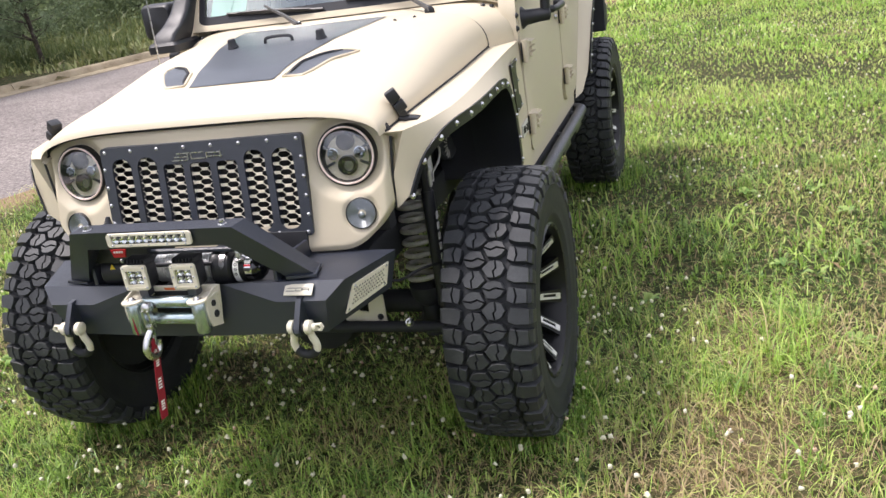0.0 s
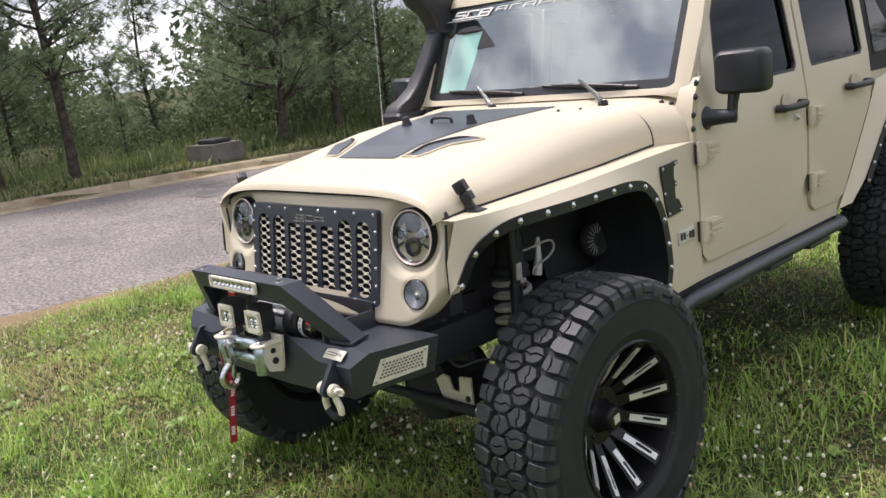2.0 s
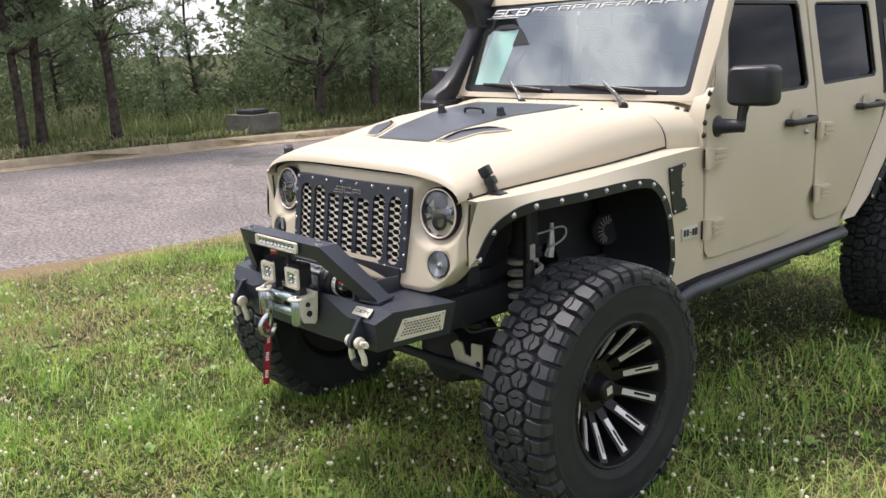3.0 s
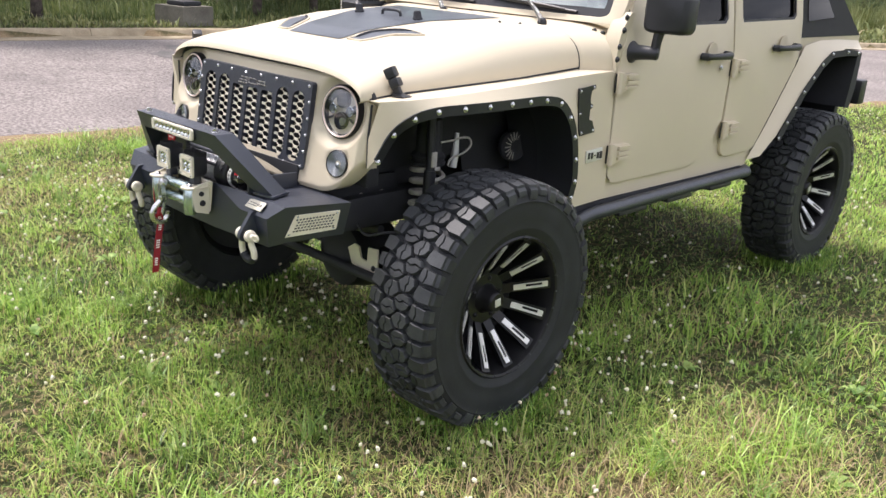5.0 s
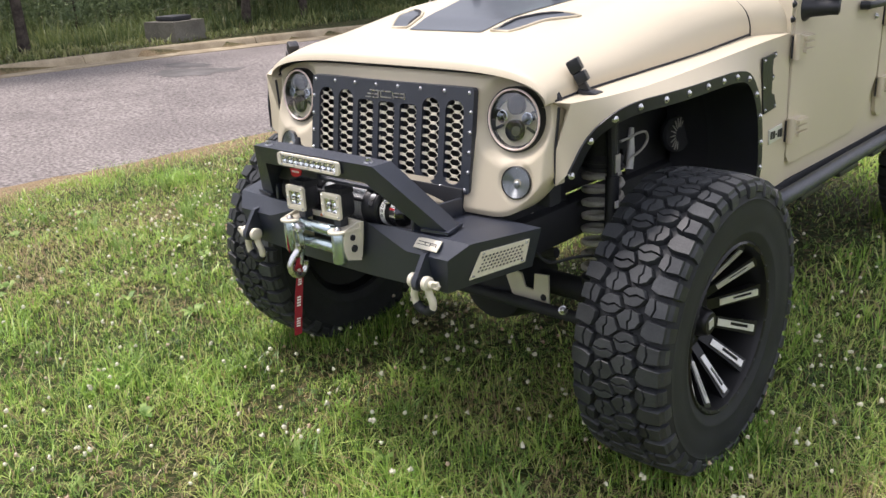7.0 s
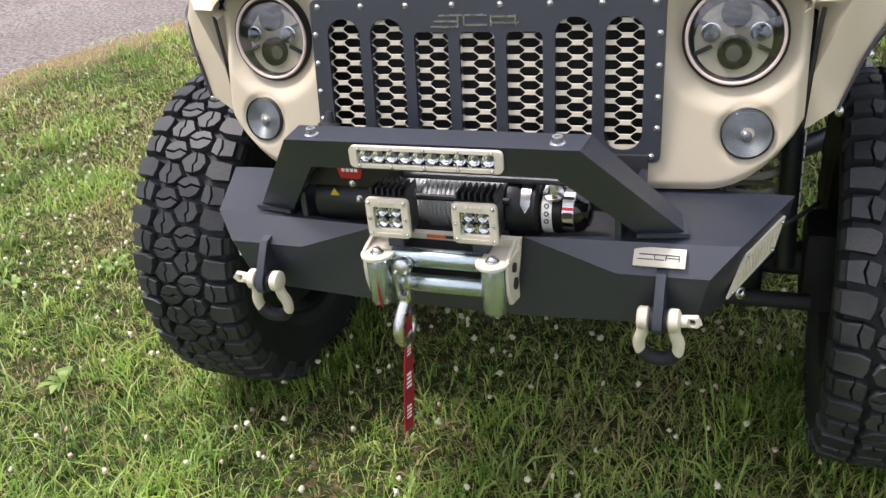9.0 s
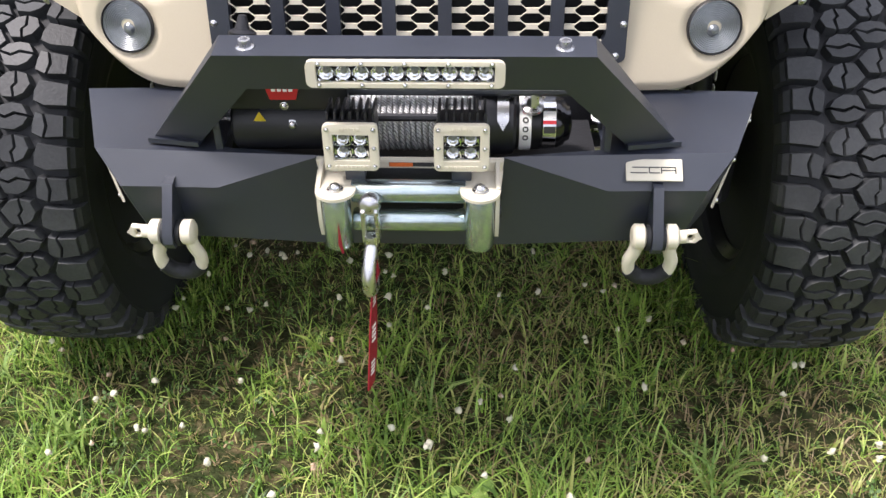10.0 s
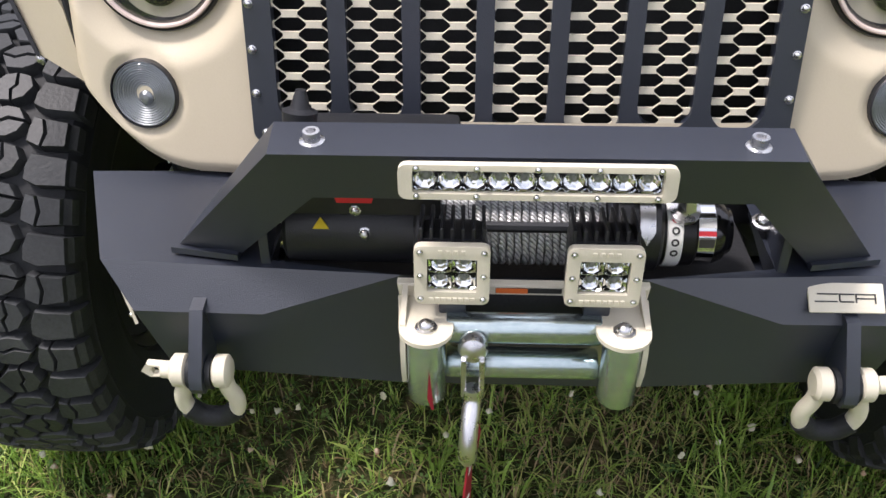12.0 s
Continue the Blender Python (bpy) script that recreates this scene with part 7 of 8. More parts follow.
NEAR_PINES = [(0, -16.2, 3.75, 0.3, 1.0), (2, -15.9, 3.29, 2.0, 0.9), (2, -15.6, 5.0, 1.2, 1.0), (3, -20.6, 9.5, 0.5, 1.15), (4, -15.7, 10.2, 2.4, 1.05), (4, -18.6, 12.2, 0.7, 0.95), (1, -19.2, 11.7, 4.9, 0.75), (1, -16.4, 14.4, 2.9, 0.62), (4, -14.0, 15.2, 5.5, 0.6), (2, -15.9, 12.2, 4.0, 1.0), (0, -17.5, 0.2, 3.3, 1.05), (1, -16.6, -2.8, 5.1, 1.1)]
FAR_PINES = [(4, -18.5, -6.0, 0.9, 1.0), (0, -19.5, 13.8, 1.9, 0.36), (1, -17.5, 17.5, 3.0, 0.40), (4, -15.5, 22.0, 4.4, 1.0), (0, -14.5, 26.5, 0.2, 1.1), (1, -12.0, 30.5, 1.5, 1.1), (2, -10.2, 34.5, 2.8, 1.0), (0, -20.5, 5.6, 3.9, 0.6), (3, -18.2, 7.4, 2.6, 0.55), (4, -8.2, 42.0, 1.1, 1.1), (1, -3.5, 52.0, 2.1, 1.1)]
for kind, x, y, rot, sc in NEAR_PINES + FAR_PINES:
    near = 0.9 if y < 20 else 1.0
    plant_pine(kind, 2.5 + (x - 2.5) * near, -2.3 + (y + 2.3) * near, rot, sc * near)


# ---- undergrowth and far woods ----
def leaf_clumps(g, centres, radii, n, size, flat=0.8):
    """n leaves through each clump, denser towards its skin."""
    k = len(centres)
    c = np.repeat(np.asarray(centres, float), n, axis=0)
    rad = np.repeat(np.asarray(radii, float), n)[:, None]
    m = len(c)
    d = g.normal(0, 1, (m, 3))
    d /= np.linalg.norm(d, axis=1)[:, None]
    pos = c + d * rad * g.uniform(0.45, 1.08, (m, 1)) * np.array([1, 1, flat])
    u = np.cross(d + g.normal(0, 0.7, (m, 3)), g.normal(0, 1, (m, 3)))
    u /= np.linalg.norm(u, axis=1)[:, None] + 1e-9
    w = np.cross(u, d + g.normal(0, 0.5, (m, 3)))
    w /= np.linalg.norm(w, axis=1)[:, None] + 1e-9
    s = np.repeat(np.broadcast_to(np.asarray(size, float), (k,)), n)[:, None] * g.uniform(0.6, 1.3, (m, 1))
    v = np.empty((m, 4, 3))
    v[:, 0], v[:, 1], v[:, 2], v[:, 3] = pos - u * s, pos - w * s * 0.45, pos + u * s, pos + w * s * 0.45
    i = np.arange(m)[:, None] * 4
    tris = np.concatenate([i + [0, 1, 2], i + [0, 2, 3]], axis=1).reshape(-1, 3)
    tone = np.repeat(np.clip(np.repeat(g.normal(0.42, 0.18, k), n) + g.normal(0, 0.12, m), 0, 1), 4)
    return v.reshape(-1, 3), tris, tone


def joined(name, chunks, mat, label, category):
    off, vs, ts, tn = 0, [], [], []
    for v, t, a in chunks:
        vs.append(v)
        ts.append(t + off)
        tn.append(a)
        off += len(v)
    me = tri_mesh(name, np.concatenate(vs), np.concatenate(ts), np.concatenate(tn))
    me.materials.append(mat)
    return tagged(new(name, me), label, category, kind="stuff")


def in_clearing(x, y, half):
    """The open lane between the pines where the sky shows down to the horizon."""
    return abs(math.degrees(math.atan2(y + 2.3, x - 2.5)) - 153.4) < half


g = np.random.default_rng(21)
r = random.Random(21)
cs, rs = [], []
for _ in range(560):
    y = r.uniform(-12, 46)
    d = 4.2 + abs(r.gauss(0, 1)) * 5 + max(0.0, y - 15) * 0.22
    x = kerb_line(y) - d
    big = 0.45 + 0.09 * min(d, 12) * r.random()
    base = ground_z(x, y)
    for _k in range(r.randint(2, 5)):
        rad = big * r.uniform(0.5, 1.0)
        cx, cy, up = x + r.gauss(0, 0.5), y + r.gauss(0, 0.5), r.uniform(0.25, 0.6 + 0.16 * d * r.random())
        if in_clearing(cx, cy, 2.3):
            rad = min(rad, 0.55)
            up = min(up, 0.95 - rad * 0.8 - base)
        cs.append((cx, cy, base + up))
        rs.append(rad)
joined("undergrowth", [leaf_clumps(g, cs, rs, 64, 0.060)], LEAVES, "dense green shrubs below the pines", "shrubs")

cs, rs, sz = [], [], []
back_cs, back_rs = [], []
for ring_d, cnt in ((0, 190), (1, 190), (2, 150)):
    for k in range(cnt):
        a = math.tau * (k + r.random()) / cnt
        # woods lie close behind the pines and farther off on the other sides
        vx, vy = math.cos(a), math.sin(a)
        dist = 27 if vx < -0.72 else 34 if vx < -0.5 else 62 if vy > 0 else 55
        dist = dist * (1 + 0.22 * ring_d) * r.uniform(0.92, 1.12)
        x, y = vx * dist, 4 + vy * dist
        if kerb_line(y) - 7 < x < near_edge(y) + 12:
            if vy > 0.2:
                x = kerb_line(y) - r.uniform(9, 16)
            else:
                continue
        h = r.uniform(4.5, 7.5) * (0.5 if vx < -0.72 else 0.8 if dist < 42 else 1.25)
        if in_clearing(x, y, 4.2):
            continue
        if -20 < x < -9 and 9 < y < 19:
            h *= 0.55
        for _k in range(11):
            f = r.random()
            seen = 78 < math.degrees(a) < 200
            (cs if seen else back_cs).append((x + r.gauss(0, 1.3) * (1.2 - f), y + r.gauss(0, 1.3) * (1.2 - f), 0.4 + h * f))
            (rs if seen else back_rs).append(r.uniform(0.9, 1.7) * (1.25 - 0.6 * f))
            if seen:
                sz.append(0.16 if dist < 46 else 0.20)
for k in range(70):
    y = 44 + 1.35 * k + r.uniform(-1, 1)
    x = kerb_line(y) - r.uniform(9, 22)
    h = r.uniform(6, 11)
    for _k in range(12):
        f = r.random()
        cs.append((x + r.gauss(0, 1.6) * (1.2 - f), y + r.gauss(0, 1.6) * (1.2 - f), 0.4 + h * f))
        rs.append(r.uniform(1.0, 2.0) * (1.25 - 0.6 * f))
        sz.append(0.17)
joined("far_woods", [leaf_clumps(g, cs, rs, 38, [q * 1.22 for q in sz]), leaf_clumps(g, back_cs, back_rs, 14, 0.55)], LEAVES, "far mixed green woods along the horizon", "woods")


# ---- grass, clover and weeds ----
GRASS = leaf_material("grass_blades", [(0.0, (0.030, 0.070, 0.016)), (1.0, (0.54, 0.42, 0.25)), (0.30, (0.170, 0.310, 0.056)), (0.55, (0.43, 0.64, 0.130)), (0.70, (0.66, 0.72, 0.24)), (0.86, (0.36, 0.25, 0.14))], 0.34, 0.38)
CLOVER = leaf_material("clover_leaves", [(0.0, (0.06, 0.13, 0.035)), (1.0, (0.20, 0.31, 0.08)), (0.5, (0.12, 0.21, 0.05))], 0.5, 0.25)
PETAL = leaf_material("clover_petals", [(0.0, (0.84, 0.80, 0.62)), (1.0, (0.58, 0.36, 0.24)), (0.75, (0.88, 0.85, 0.68))], 0.6, 0.2)
WEEDS = leaf_material("verge_weeds", [(0.0, (0.055, 0.085, 0.030)), (1.0, (0.36, 0.29, 0.17)), (0.35, (0.16, 0.20, 0.070)), (0.6, (0.27, 0.29, 0.11))], 0.5, 0.3)
STALK = leaf_material("weed_leaves", [(0.0, (0.13, 0.25, 0.05)), (1.0, (0.36, 0.48, 0.14))], 0.5, 0.3)


def patch_noise(x, y, scale, seed):
    """Smooth value noise in 0..1 for arrays."""
    g = np.random.default_rng(seed)
    tab = g.random((64, 64))
    u, v = np.asarray(x) * scale + 31.7, np.asarray(y) * scale + 17.3
    i, j = np.floor(u).astype(int), np.floor(v).astype(int)
    fu, fv = u - i, v - j
    fu, fv = fu * fu * (3 - 2 * fu), fv * fv * (3 - 2 * fv)
    a, b, c, d = tab[i % 64, j % 64], tab[(i + 1) % 64, j % 64], tab[i % 64, (j + 1) % 64], tab[(i + 1) % 64, (j + 1) % 64]
    return (a * (1 - fu) + b * fu) * (1 - fv) + (c * (1 - fu) + d * fu) * fv


EDGE_Y = np.array([k for k, _ in NEAR], float)
EDGE_X = np.array([v for _, v in NEAR], float)
KERB_Y = np.array([k for k, _ in FAR], float)
KERB_X = np.array([v for _, v in FAR], float)


def blades(g, x, y, z, h, w, lean, tone, curl=0.5):
    """Bent, tapered blades: three triangles each."""
    n = len(x)
    a = g.uniform(0, math.tau, n)
    d = np.stack([np.cos(a), np.sin(a), np.zeros(n)], 1)
    s = np.stack([-np.sin(a), np.cos(a), np.zeros(n)], 1) * w[:, None]
    tw = g.uniform(-0.8, 0.8, n)[:, None]
    b = np.stack([x, y, z], 1)
    up = np.array([0, 0, 1.0])
    midp = b + up * (h * 0.62)[:, None] + d * (h * lean * 0.35)[:, None]
    tip = b + up * (h * (1 - 0.28 * lean * curl))[:, None] + d * (h * lean * 1.05)[:, None]
    v = np.empty((n, 5, 3))
    v[:, 0], v[:, 1] = b - s, b + s
    v[:, 2], v[:, 3] = midp - s * 0.8 + d * tw * w[:, None] * 0.6, midp + s * 0.8 - d * tw * w[:, None] * 0.6
    v[:, 4] = tip
    i = np.arange(n)[:, None] * 5
    t = np.concatenate([i + [0, 1, 3], i + [0, 3, 2], i + [2, 3, 4]], 1).reshape(-1, 3)
    return v.reshape(-1, 3), t, np.repeat(np.clip(tone, 0, 1), 5)


def ground_fast(x, y):
    """The ground's height for many points, from the grid."""
    gxs, gys = np.array(gx), np.array(gy)
    zz = np.array([v[2] for v in gverts]).reshape(len(gys), len(gxs))
    i = np.clip(np.searchsorted(gxs, x) - 1, 0, len(gxs) - 2)
    j = np.clip(np.searchsorted(gys, y) - 1, 0, len(gys) - 2)
    fx, fy = (x - gxs[i]) / (gxs[i + 1] - gxs[i]), (y - gys[j]) / (gys[j + 1] - gys[j])
    return (zz[j, i] * (1 - fx) + zz[j, i + 1] * fx) * (1 - fy) + (zz[j + 1, i] * (1 - fx) + zz[j + 1, i + 1] * fx) * fy


def lawn(seed, x0, x1, y0, y1, density, h_mid, w_mid, verge=False):
    g = np.random.default_rng(seed)
    n = int((x1 - x0) * (y1 - y0) * density)
    x, y = g.uniform(x0, x1, n), g.uniform(y0, y1, n)
    # blades stand in small tufts
    cx, cy = np.round(x / 0.06) * 0.06, np.round(y / 0.06) * 0.06
    pull = patch_noise(cx, cy, 16, seed + 7) * 0.75
    x, y = x + (cx + 0.03 * np.sin(cy * 91) - x) * pull, y + (cy + 0.03 * np.cos(cx * 83) - y) * pull
    edge = np.interp(y, EDGE_Y, EDGE_X)
    kerb_x = np.interp(y, KERB_Y, KERB_X)
    worn = patch_noise(x, y, 0.9, 3) * 0.6 + patch_noise(x, y, 3.5, 4) * 0.4
    if verge:
        keep = x < kerb_x - 0.22
    else:
        d = x - edge
        bare = np.clip(1 - (d - 0.1) / (0.35 + 0.6 * patch_noise(y * 0, y, 1.1, 8)), 0, 1)
        keep = (d > 0.02) & (g.random(n) > bare * 0.93) & (g.random(n) > np.clip((worn - 0.62) * 3.0, 0, 0.55))
    x, y, worn = x[keep], y[keep], worn[keep]
    n = len(x)
    tall = patch_noise(x, y, 1.6, 5)
    h = h_mid * g.lognormal(0, 0.38, n) * (0.4 + 1.0 * tall)
    w = w_mid * g.lognormal(0, 0.38, n)
    lean = np.abs(g.normal(0.9, 0.65, n))
    tone = 0.02 + 0.42 * patch_noise(x, y, 2.2, 6) + 0.34 * patch_noise(x, y, 7.0, 16) + g.normal(0, 0.12, n) + np.clip((worn - 0.48) * 2.2, 0, 0.5) * (g.random(n) < 0.75)
    tone += g.normal(0, 0.19, n)
    tone = np.where(g.random(n) < 0.12, g.uniform(0.56, 0.72, n), tone)
    # brown worn spots and lush clumps a hand or two wide
    brown = np.clip((patch_noise(x, y, 3.4, 91) * 0.7 + patch_noise(x, y, 9.0, 93) * 0.3 - 0.645) * 6, 0, 1)
    brown *= np.where(y > 3.5, 0.15, 0.85)
    lush = np.clip((patch_noise(x, y, 4.2, 92) - 0.58) * 5, 0, 1) * (1 - brown)
    h *= (1 - 0.55 * brown) * (1 + 0.4 * lush)
    w *= 1 + 0.35 * lush
    tone = np.where(g.random(n) < lush * 0.8, g.normal(0.48, 0.10, n), tone)
    tone = np.where(g.random(n) < brown * 0.75, g.uniform(0.74, 1.0, n), tone)
    # the far lawn reads as an even mat
    tone = np.where(y > 3.5, 0.20 + 0.62 * np.clip(tone, 0, 0.75), tone)
    dry = g.random(n) < 0.07
    tone = np.where(dry, g.uniform(0.70, 1.0, n), tone)
    drop = (g.random(n) < brown * 0.18) | ((np.abs(x) < 0.6) & (y > 0.5) & (y < 3.2) & (g.random(n) < 0.6))
    x, y, h, w, lean, tone = (q[~drop] for q in (x, y, h, w, lean, tone))
    return blades(g, x, y, ground_fast(x, y) - 0.003, h, w, lean, tone)


chunks = [lawn(31, -4.6, 3.4, -1.9, 1.2, 5400, 0.046, 0.00155), lawn(32, -5.0, 6.0, 1.2, 5.5, 2400, 0.042, 0.0024), lawn(33, -5.0, 9.0, 5.5, 12, 1050, 0.036, 0.0040), lawn(38, -1.3, 1.7, -1.7, 0.5, 2600, 0.048, 0.0014),
          lawn(34, -2.5, 16.0, 12, 24, 270, 0.08, 0.012), lawn(37, -5.4, 9.0, -7, -1.9, 800, 0.048, 0.0046), lawn(39, 3.4, 9.0, -1.9, 1.2, 1200, 0.046, 0.0034)]
joined("grass", chunks, GRASS, "uneven mown lawn grass with dry patches", "grass")
far_chunks = [lawn(35, -17.5, -12.4, -14, 12, 220, 0.09, 0.009, True), lawn(36, -16, 4, 12, 46, 64, 0.14, 0.021, True)]
joined("verge_grass", far_chunks, WEEDS, "short green grass on the far verge", "grass")

# tall weeds behind the far verge
g = np.random.default_rng(41)
n = 44000
y = g.uniform(-18, 48, n)
d = 1.3 + np.abs(g.normal(0, 1.7, n)) + 1.2 * patch_noise(y, y * 0, 0.5, 2) + np.where(y > 24, (y - 24) * 0.5, 0)
x = np.interp(y, KERB_Y, KERB_X) - d
h = np.clip(0.10 + 0.10 * (d - 1.2), 0.10, 0.5) * g.lognormal(0, 0.35, n) * (0.5 + patch_noise(x, y, 0.9, 12))
tone = 0.0 + 0.40 * patch_noise(x, y, 1.1, 14) + g.normal(0, 0.10, n) + np.where(y > 18, 0.30, 0)
joined("tall_weeds", [blades(g, x, y, ground_fast(x, y), h, g.uniform(0.005, 0.011, n), np.abs(g.normal(0.45, 0.3, n)), tone)], WEEDS, "tall green weeds below the trees", "weeds")

# dry litter lying between the blades
g = np.random.default_rng(45)
n = 60000
x, y = g.uniform(-4.6, 4.6, n), g.uniform(-2.2, 4.0, n)
keep = patch_noise(x, y, 0.9, 3) * 0.6 + patch_noise(x, y, 3.5, 4) * 0.4 + g.normal(0, 0.1, n) > 0.47
x, y = x[keep], y[keep]
n = len(x)
joined("dry_litter", [blades(g, x, y, ground_fast(x, y) + g.uniform(0.0, 0.034, n), g.uniform(0.012, 0.032, n), g.uniform(0.0009, 0.0019, n), g.uniform(1.5, 3.0, n), g.uniform(0.62, 1.0, n), 0.2)], GRASS, "dry straw litter between the grass blades", "litter")

# taller grass left standing round the tyres
g = np.random.default_rng(46)
xs, ys = [], []
for wx, wy in ((0.84, 0.0), (-0.84, 0.0), (0.78, 2.93), (-0.78, 2.93)):
    m = 1500
    a = g.uniform(0, math.tau, m)
    rad = 1 + np.abs(g.normal(0, 0.35, m))
    xs.append(wx + np.cos(a) * 0.17 * rad)
    ys.append(wy + np.sin(a) * 0.20 * rad)
x, y = np.concatenate(xs), np.concatenate(ys)
n = len(x)
joined("tyre_grass", [blades(g, x, y, ground_fast(x, y), g.uniform(0.05, 0.11, n), g.uniform(0.0016, 0.003, n), np.abs(g.normal(0.5, 0.3, n)), g.normal(0.35, 0.2, n))], GRASS, "longer grass standing round the tyres", "grass")

# coarse tufts among the lawn
g = np.random.default_rng(51)
xs, ys, hs = [], [], []
for k in range(330):
    cx, cy = g.uniform(-4.2, 5.0), g.uniform(-2.9, 3.5)
    if abs(cx) < 1.05 and -0.4 < cy < 3.4:
        continue
    m = int(g.uniform(14, 34))
    big = g.uniform(0.06, 0.13)
    xs.append(cx + g.normal(0, 0.03, m))
    ys.append(cy + g.normal(0, 0.03, m))
    hs.append(big * g.uniform(0.6, 1.2, m))
x, y, h = np.concatenate(xs), np.concatenate(ys), np.concatenate(hs)
joined("grass_tufts", [blades(g, x, y, ground_fast(x, y), h, g.uniform(0.0025, 0.0048, len(x)), np.abs(g.normal(0.8, 0.35, len(x))), g.normal(0.5, 0.25, len(x)))], STALK, "coarse bright green grass tufts in the lawn", "grass tufts")

# clover leaves
g = np.random.default_rng(61)
n = 36000
x, y = g.uniform(-4.6, 5.0, n), g.uniform(-2.9, 3.0, n)
keep = patch_noise(x, y, 1.3, 62) + g.normal(0, 0.12, n) + 0.2 * np.exp(-((x - 0.2) ** 2 + (y + 0.5) ** 2) / 1.2) > 0.50
x, y = x[keep], y[keep]
n = len(x)
z = ground_fast(x, y) + g.uniform(0.018, 0.055, n)
vs, tone = [], np.repeat(np.clip(g.normal(0.5, 0.25, n), 0, 1), 12)
a0 = g.uniform(0, math.tau, n)
tilt = g.normal(0, 0.35, (n, 2))
size = g.uniform(0.006, 0.012, n)
v = np.empty((n, 3, 4, 3))
for k in range(3):
    a = a0 + k * math.tau / 3
    for q, (rad, da) in enumerate(((0.05, 0), (0.8, -0.55), (1.05, 0.0), (0.8, 0.55))):
        px, py = np.cos(a + da) * rad * size, np.sin(a + da) * rad * size
        v[:, k, q] = np.stack([x + px, y + py, z + px * tilt[:, 0] + py * tilt[:, 1] - (0.0015 if q in (1, 3) else 0)], 1)
i = np.arange(n * 3)[:, None] * 4
t = np.concatenate([i + [0, 1, 2], i + [0, 2, 3]], 1).reshape(-1, 3)
joined("clover_leaves", [(v.reshape(-1, 3), t, tone)], CLOVER, "low green clover leaves in the lawn", "clover")

# clover flowers on thin stalks
g = np.random.default_rng(71)
px = np.concatenate([g.uniform(-4.6, 7.5, 9000), g.uniform(-0.8, 1.3, 900), g.uniform(-4.4, -0.6, 1500)])
py = np.concatenate([g.uniform(-2.9, 10.0, 9000), g.uniform(-0.9, 1.0, 900), g.uniform(-1.6, 2.2, 1500)])
dens = 0.22 + patch_noise(px, py, 0.7, 72) * 0.45 + patch_noise(px, py, 2.0, 73) * 0.1
dens += 0.09 * np.exp(-((px - 0.05) ** 2 + (py - 0.0) ** 2) / 0.8) + 0.15 * np.exp(-((px + 2.1) ** 2 + (py + 0.1) ** 2) / 2.2) - 0.14 * np.exp(-((px - 0.6) ** 2 + (py + 1.9) ** 2) / 0.7)
keep = (g.random(len(px)) < np.clip((dens - 0.36) * 2.1, 0.03, 0.5)) & (px - np.interp(py, EDGE_Y, EDGE_X) > 0.9)
px, py = px[keep], py[keep]
n = len(px)
fz = ground_fast(px, py) + g.uniform(0.06, 0.12, n)
fr = g.uniform(0.0058, 0.0090, n)
rings_ = [(0.55, 0.85), (1.0, 0.15), (0.80, -0.50)]
seg_ = 6
ball = [(0.0, 0.0, 1.05)] + [(r_ * math.cos(math.tau * (k + 0.5 * (q % 2)) / seg_), r_ * math.sin(math.tau * (k + 0.5 * (q % 2)) / seg_), z_) for q, (r_, z_) in enumerate(rings_) for k in range(seg_)]
tri_ = [(0, 1 + k, 1 + (k + 1) % seg_) for k in range(seg_)]
for q in range(2):
    a_, b_ = 1 + q * seg_, 1 + (q + 1) * seg_
    tri_ += [t_ for k in range(seg_) for t_ in ((a_ + k, b_ + k, a_ + (k + 1) % seg_), (a_ + (k + 1) % seg_, b_ + k, b_ + (k + 1) % seg_))]
M_ = len(ball)
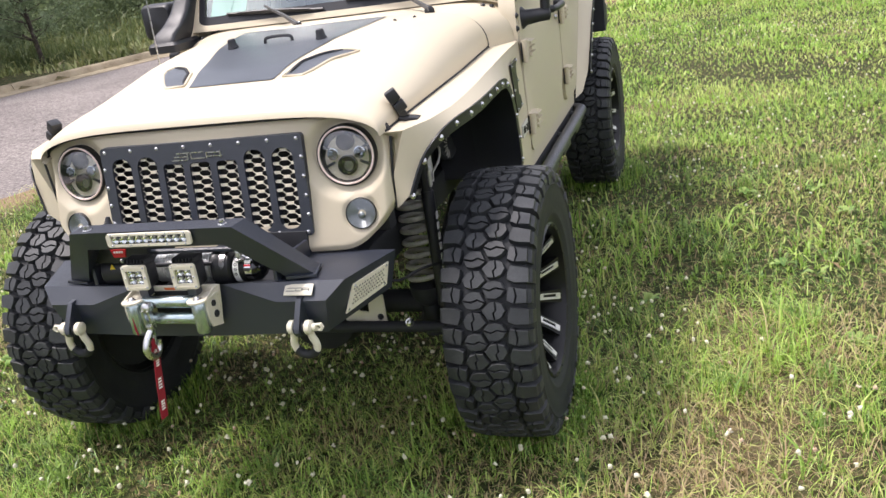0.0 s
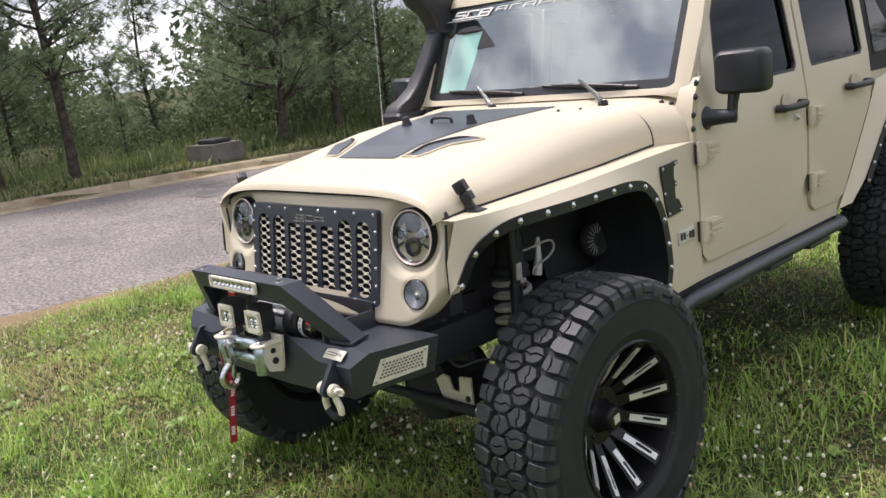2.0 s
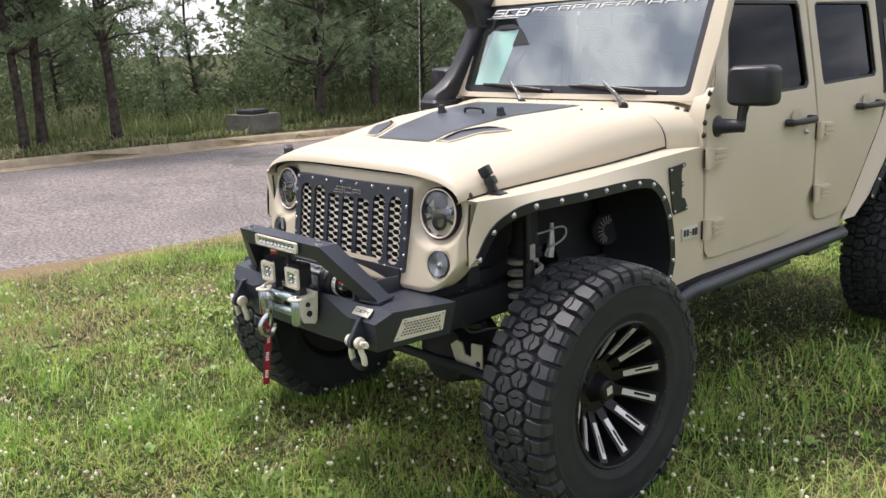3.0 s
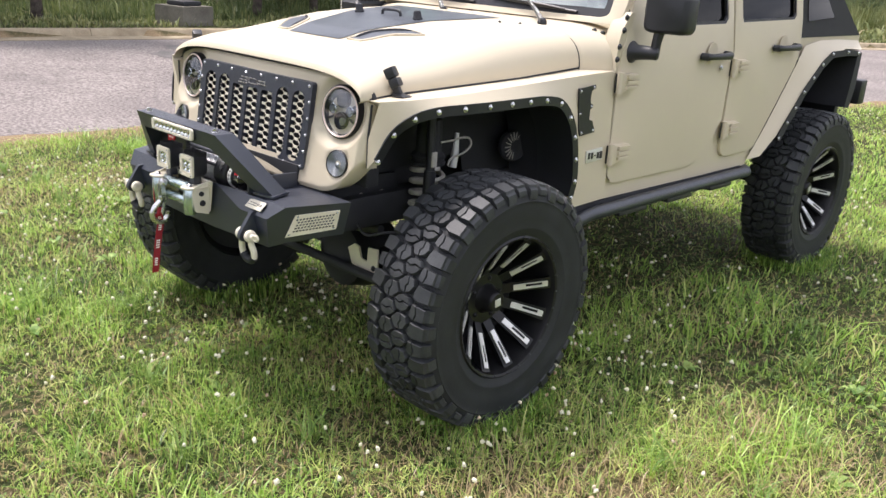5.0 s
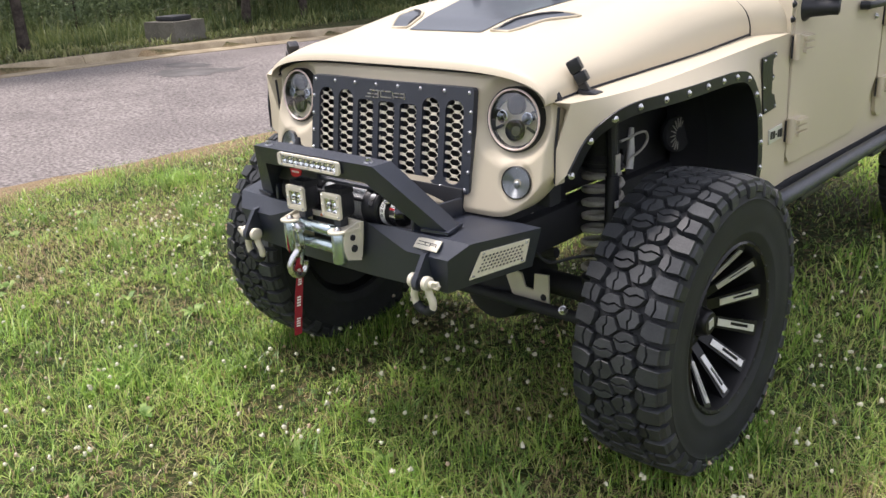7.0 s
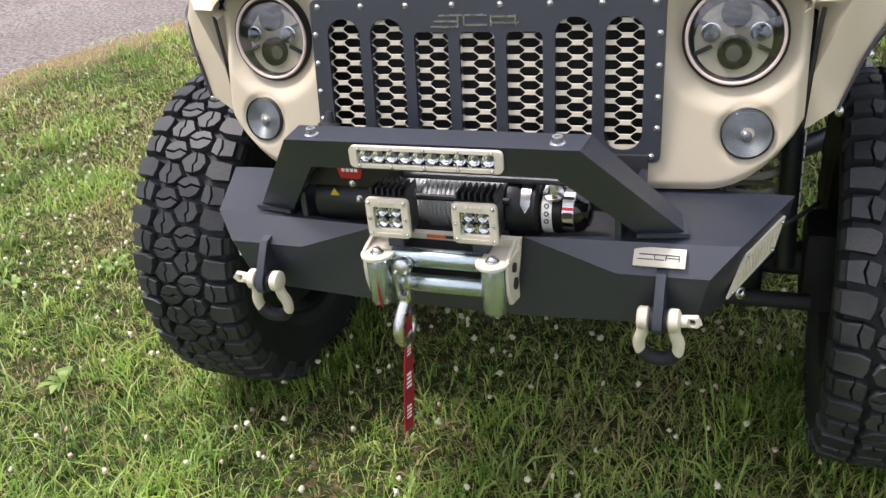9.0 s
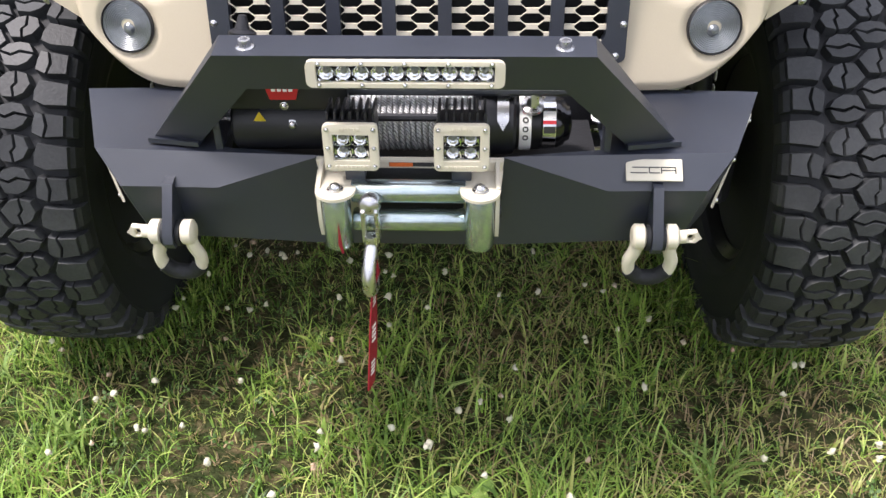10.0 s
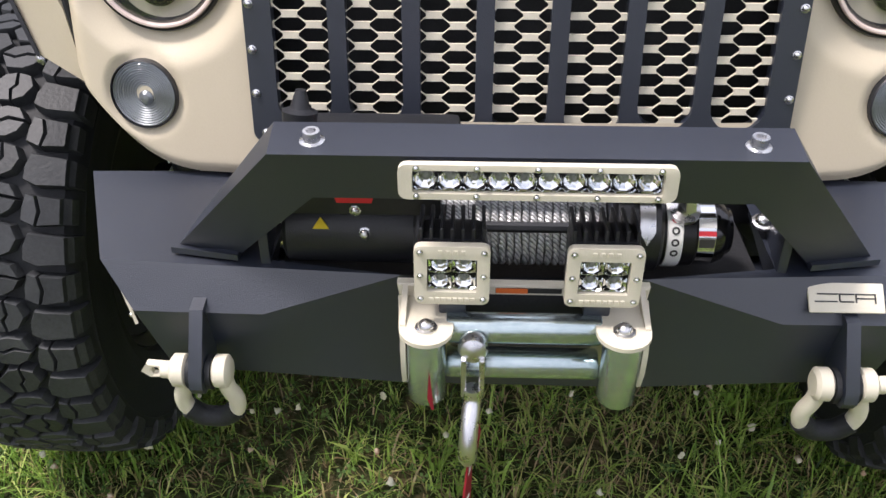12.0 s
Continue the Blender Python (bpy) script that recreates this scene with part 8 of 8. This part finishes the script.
v = np.stack([px, py, fz], 1)[:, None, :] + (np.array(ball)[None] * (1 + g.normal(0, 0.28, (n, M_, 1)))) * fr[:, None, None]
flower_tris = (np.array(tri_)[None] + np.arange(n)[:, None, None] * M_).reshape(-1, 3)
ft = np.where(g.random(n) < 0.2, g.uniform(0.85, 1.0, n), g.uniform(0, 0.7, n))
joined("clover_flowers", [(v.reshape(-1, 3), flower_tris, np.clip(np.repeat(ft, M_) + g.normal(0, 0.08, n * M_), 0, 1))], PETAL, "small white clover flower heads in the grass", "clover flowers")
sx = g.normal(0, 0.012, n)
v = np.empty((n, 3, 3))
v[:, 0] = np.stack([px + sx - 0.0011, py, fz * 0], 1)
v[:, 1] = np.stack([px + sx + 0.0011, py, fz * 0], 1)
v[:, 2] = np.stack([px, py, fz], 1)
joined("clover_stalks", [(v.reshape(-1, 3), np.arange(n * 3).reshape(-1, 3), np.full(n * 3, 0.4))], STALK, "thin green clover stalks", "clover stalks")

# broad-leaved weeds: rosettes
g = np.random.default_rng(81)
cv, ct, ctn = [], [], []
off = 0
for k in range(90):
    cx, cy = g.uniform(-4.0, 4.6), g.uniform(-2.8, 2.5)
    if abs(cx) < 1.1 and cy > -0.5:
        continue
    for q in range(int(g.uniform(5, 10))):
        a, ln, wd = g.uniform(0, math.tau), g.uniform(0.035, 0.085), g.uniform(0.008, 0.016)
        dx, dy = math.cos(a), math.sin(a)
        pts = []
        for f, ww, zz in ((0.05, 0.2, 0.01), (0.35, 0.9, 0.035), (0.7, 1.0, 0.045), (1.0, 0.1, 0.035)):
            for sg in (-1, 1):
                pts.append((cx + dx * ln * f - dy * wd * ww * sg, cy + dy * ln * f + dx * wd * ww * sg, zz))
        cv.append(np.array(pts))
        ct.append(np.array([(0, 1, 3), (0, 3, 2), (2, 3, 5), (2, 5, 4), (4, 5, 7), (4, 7, 6)]) + off)
        ctn.append(np.full(8, g.uniform(0, 1)))
        off += 8
me = tri_mesh("weeds", np.concatenate(cv), np.concatenate(ct), np.concatenate(ctn))
me.materials.append(STALK)
tagged(new("weeds", me), "pale broad-leaved weeds in the lawn", "weeds", kind="stuff")
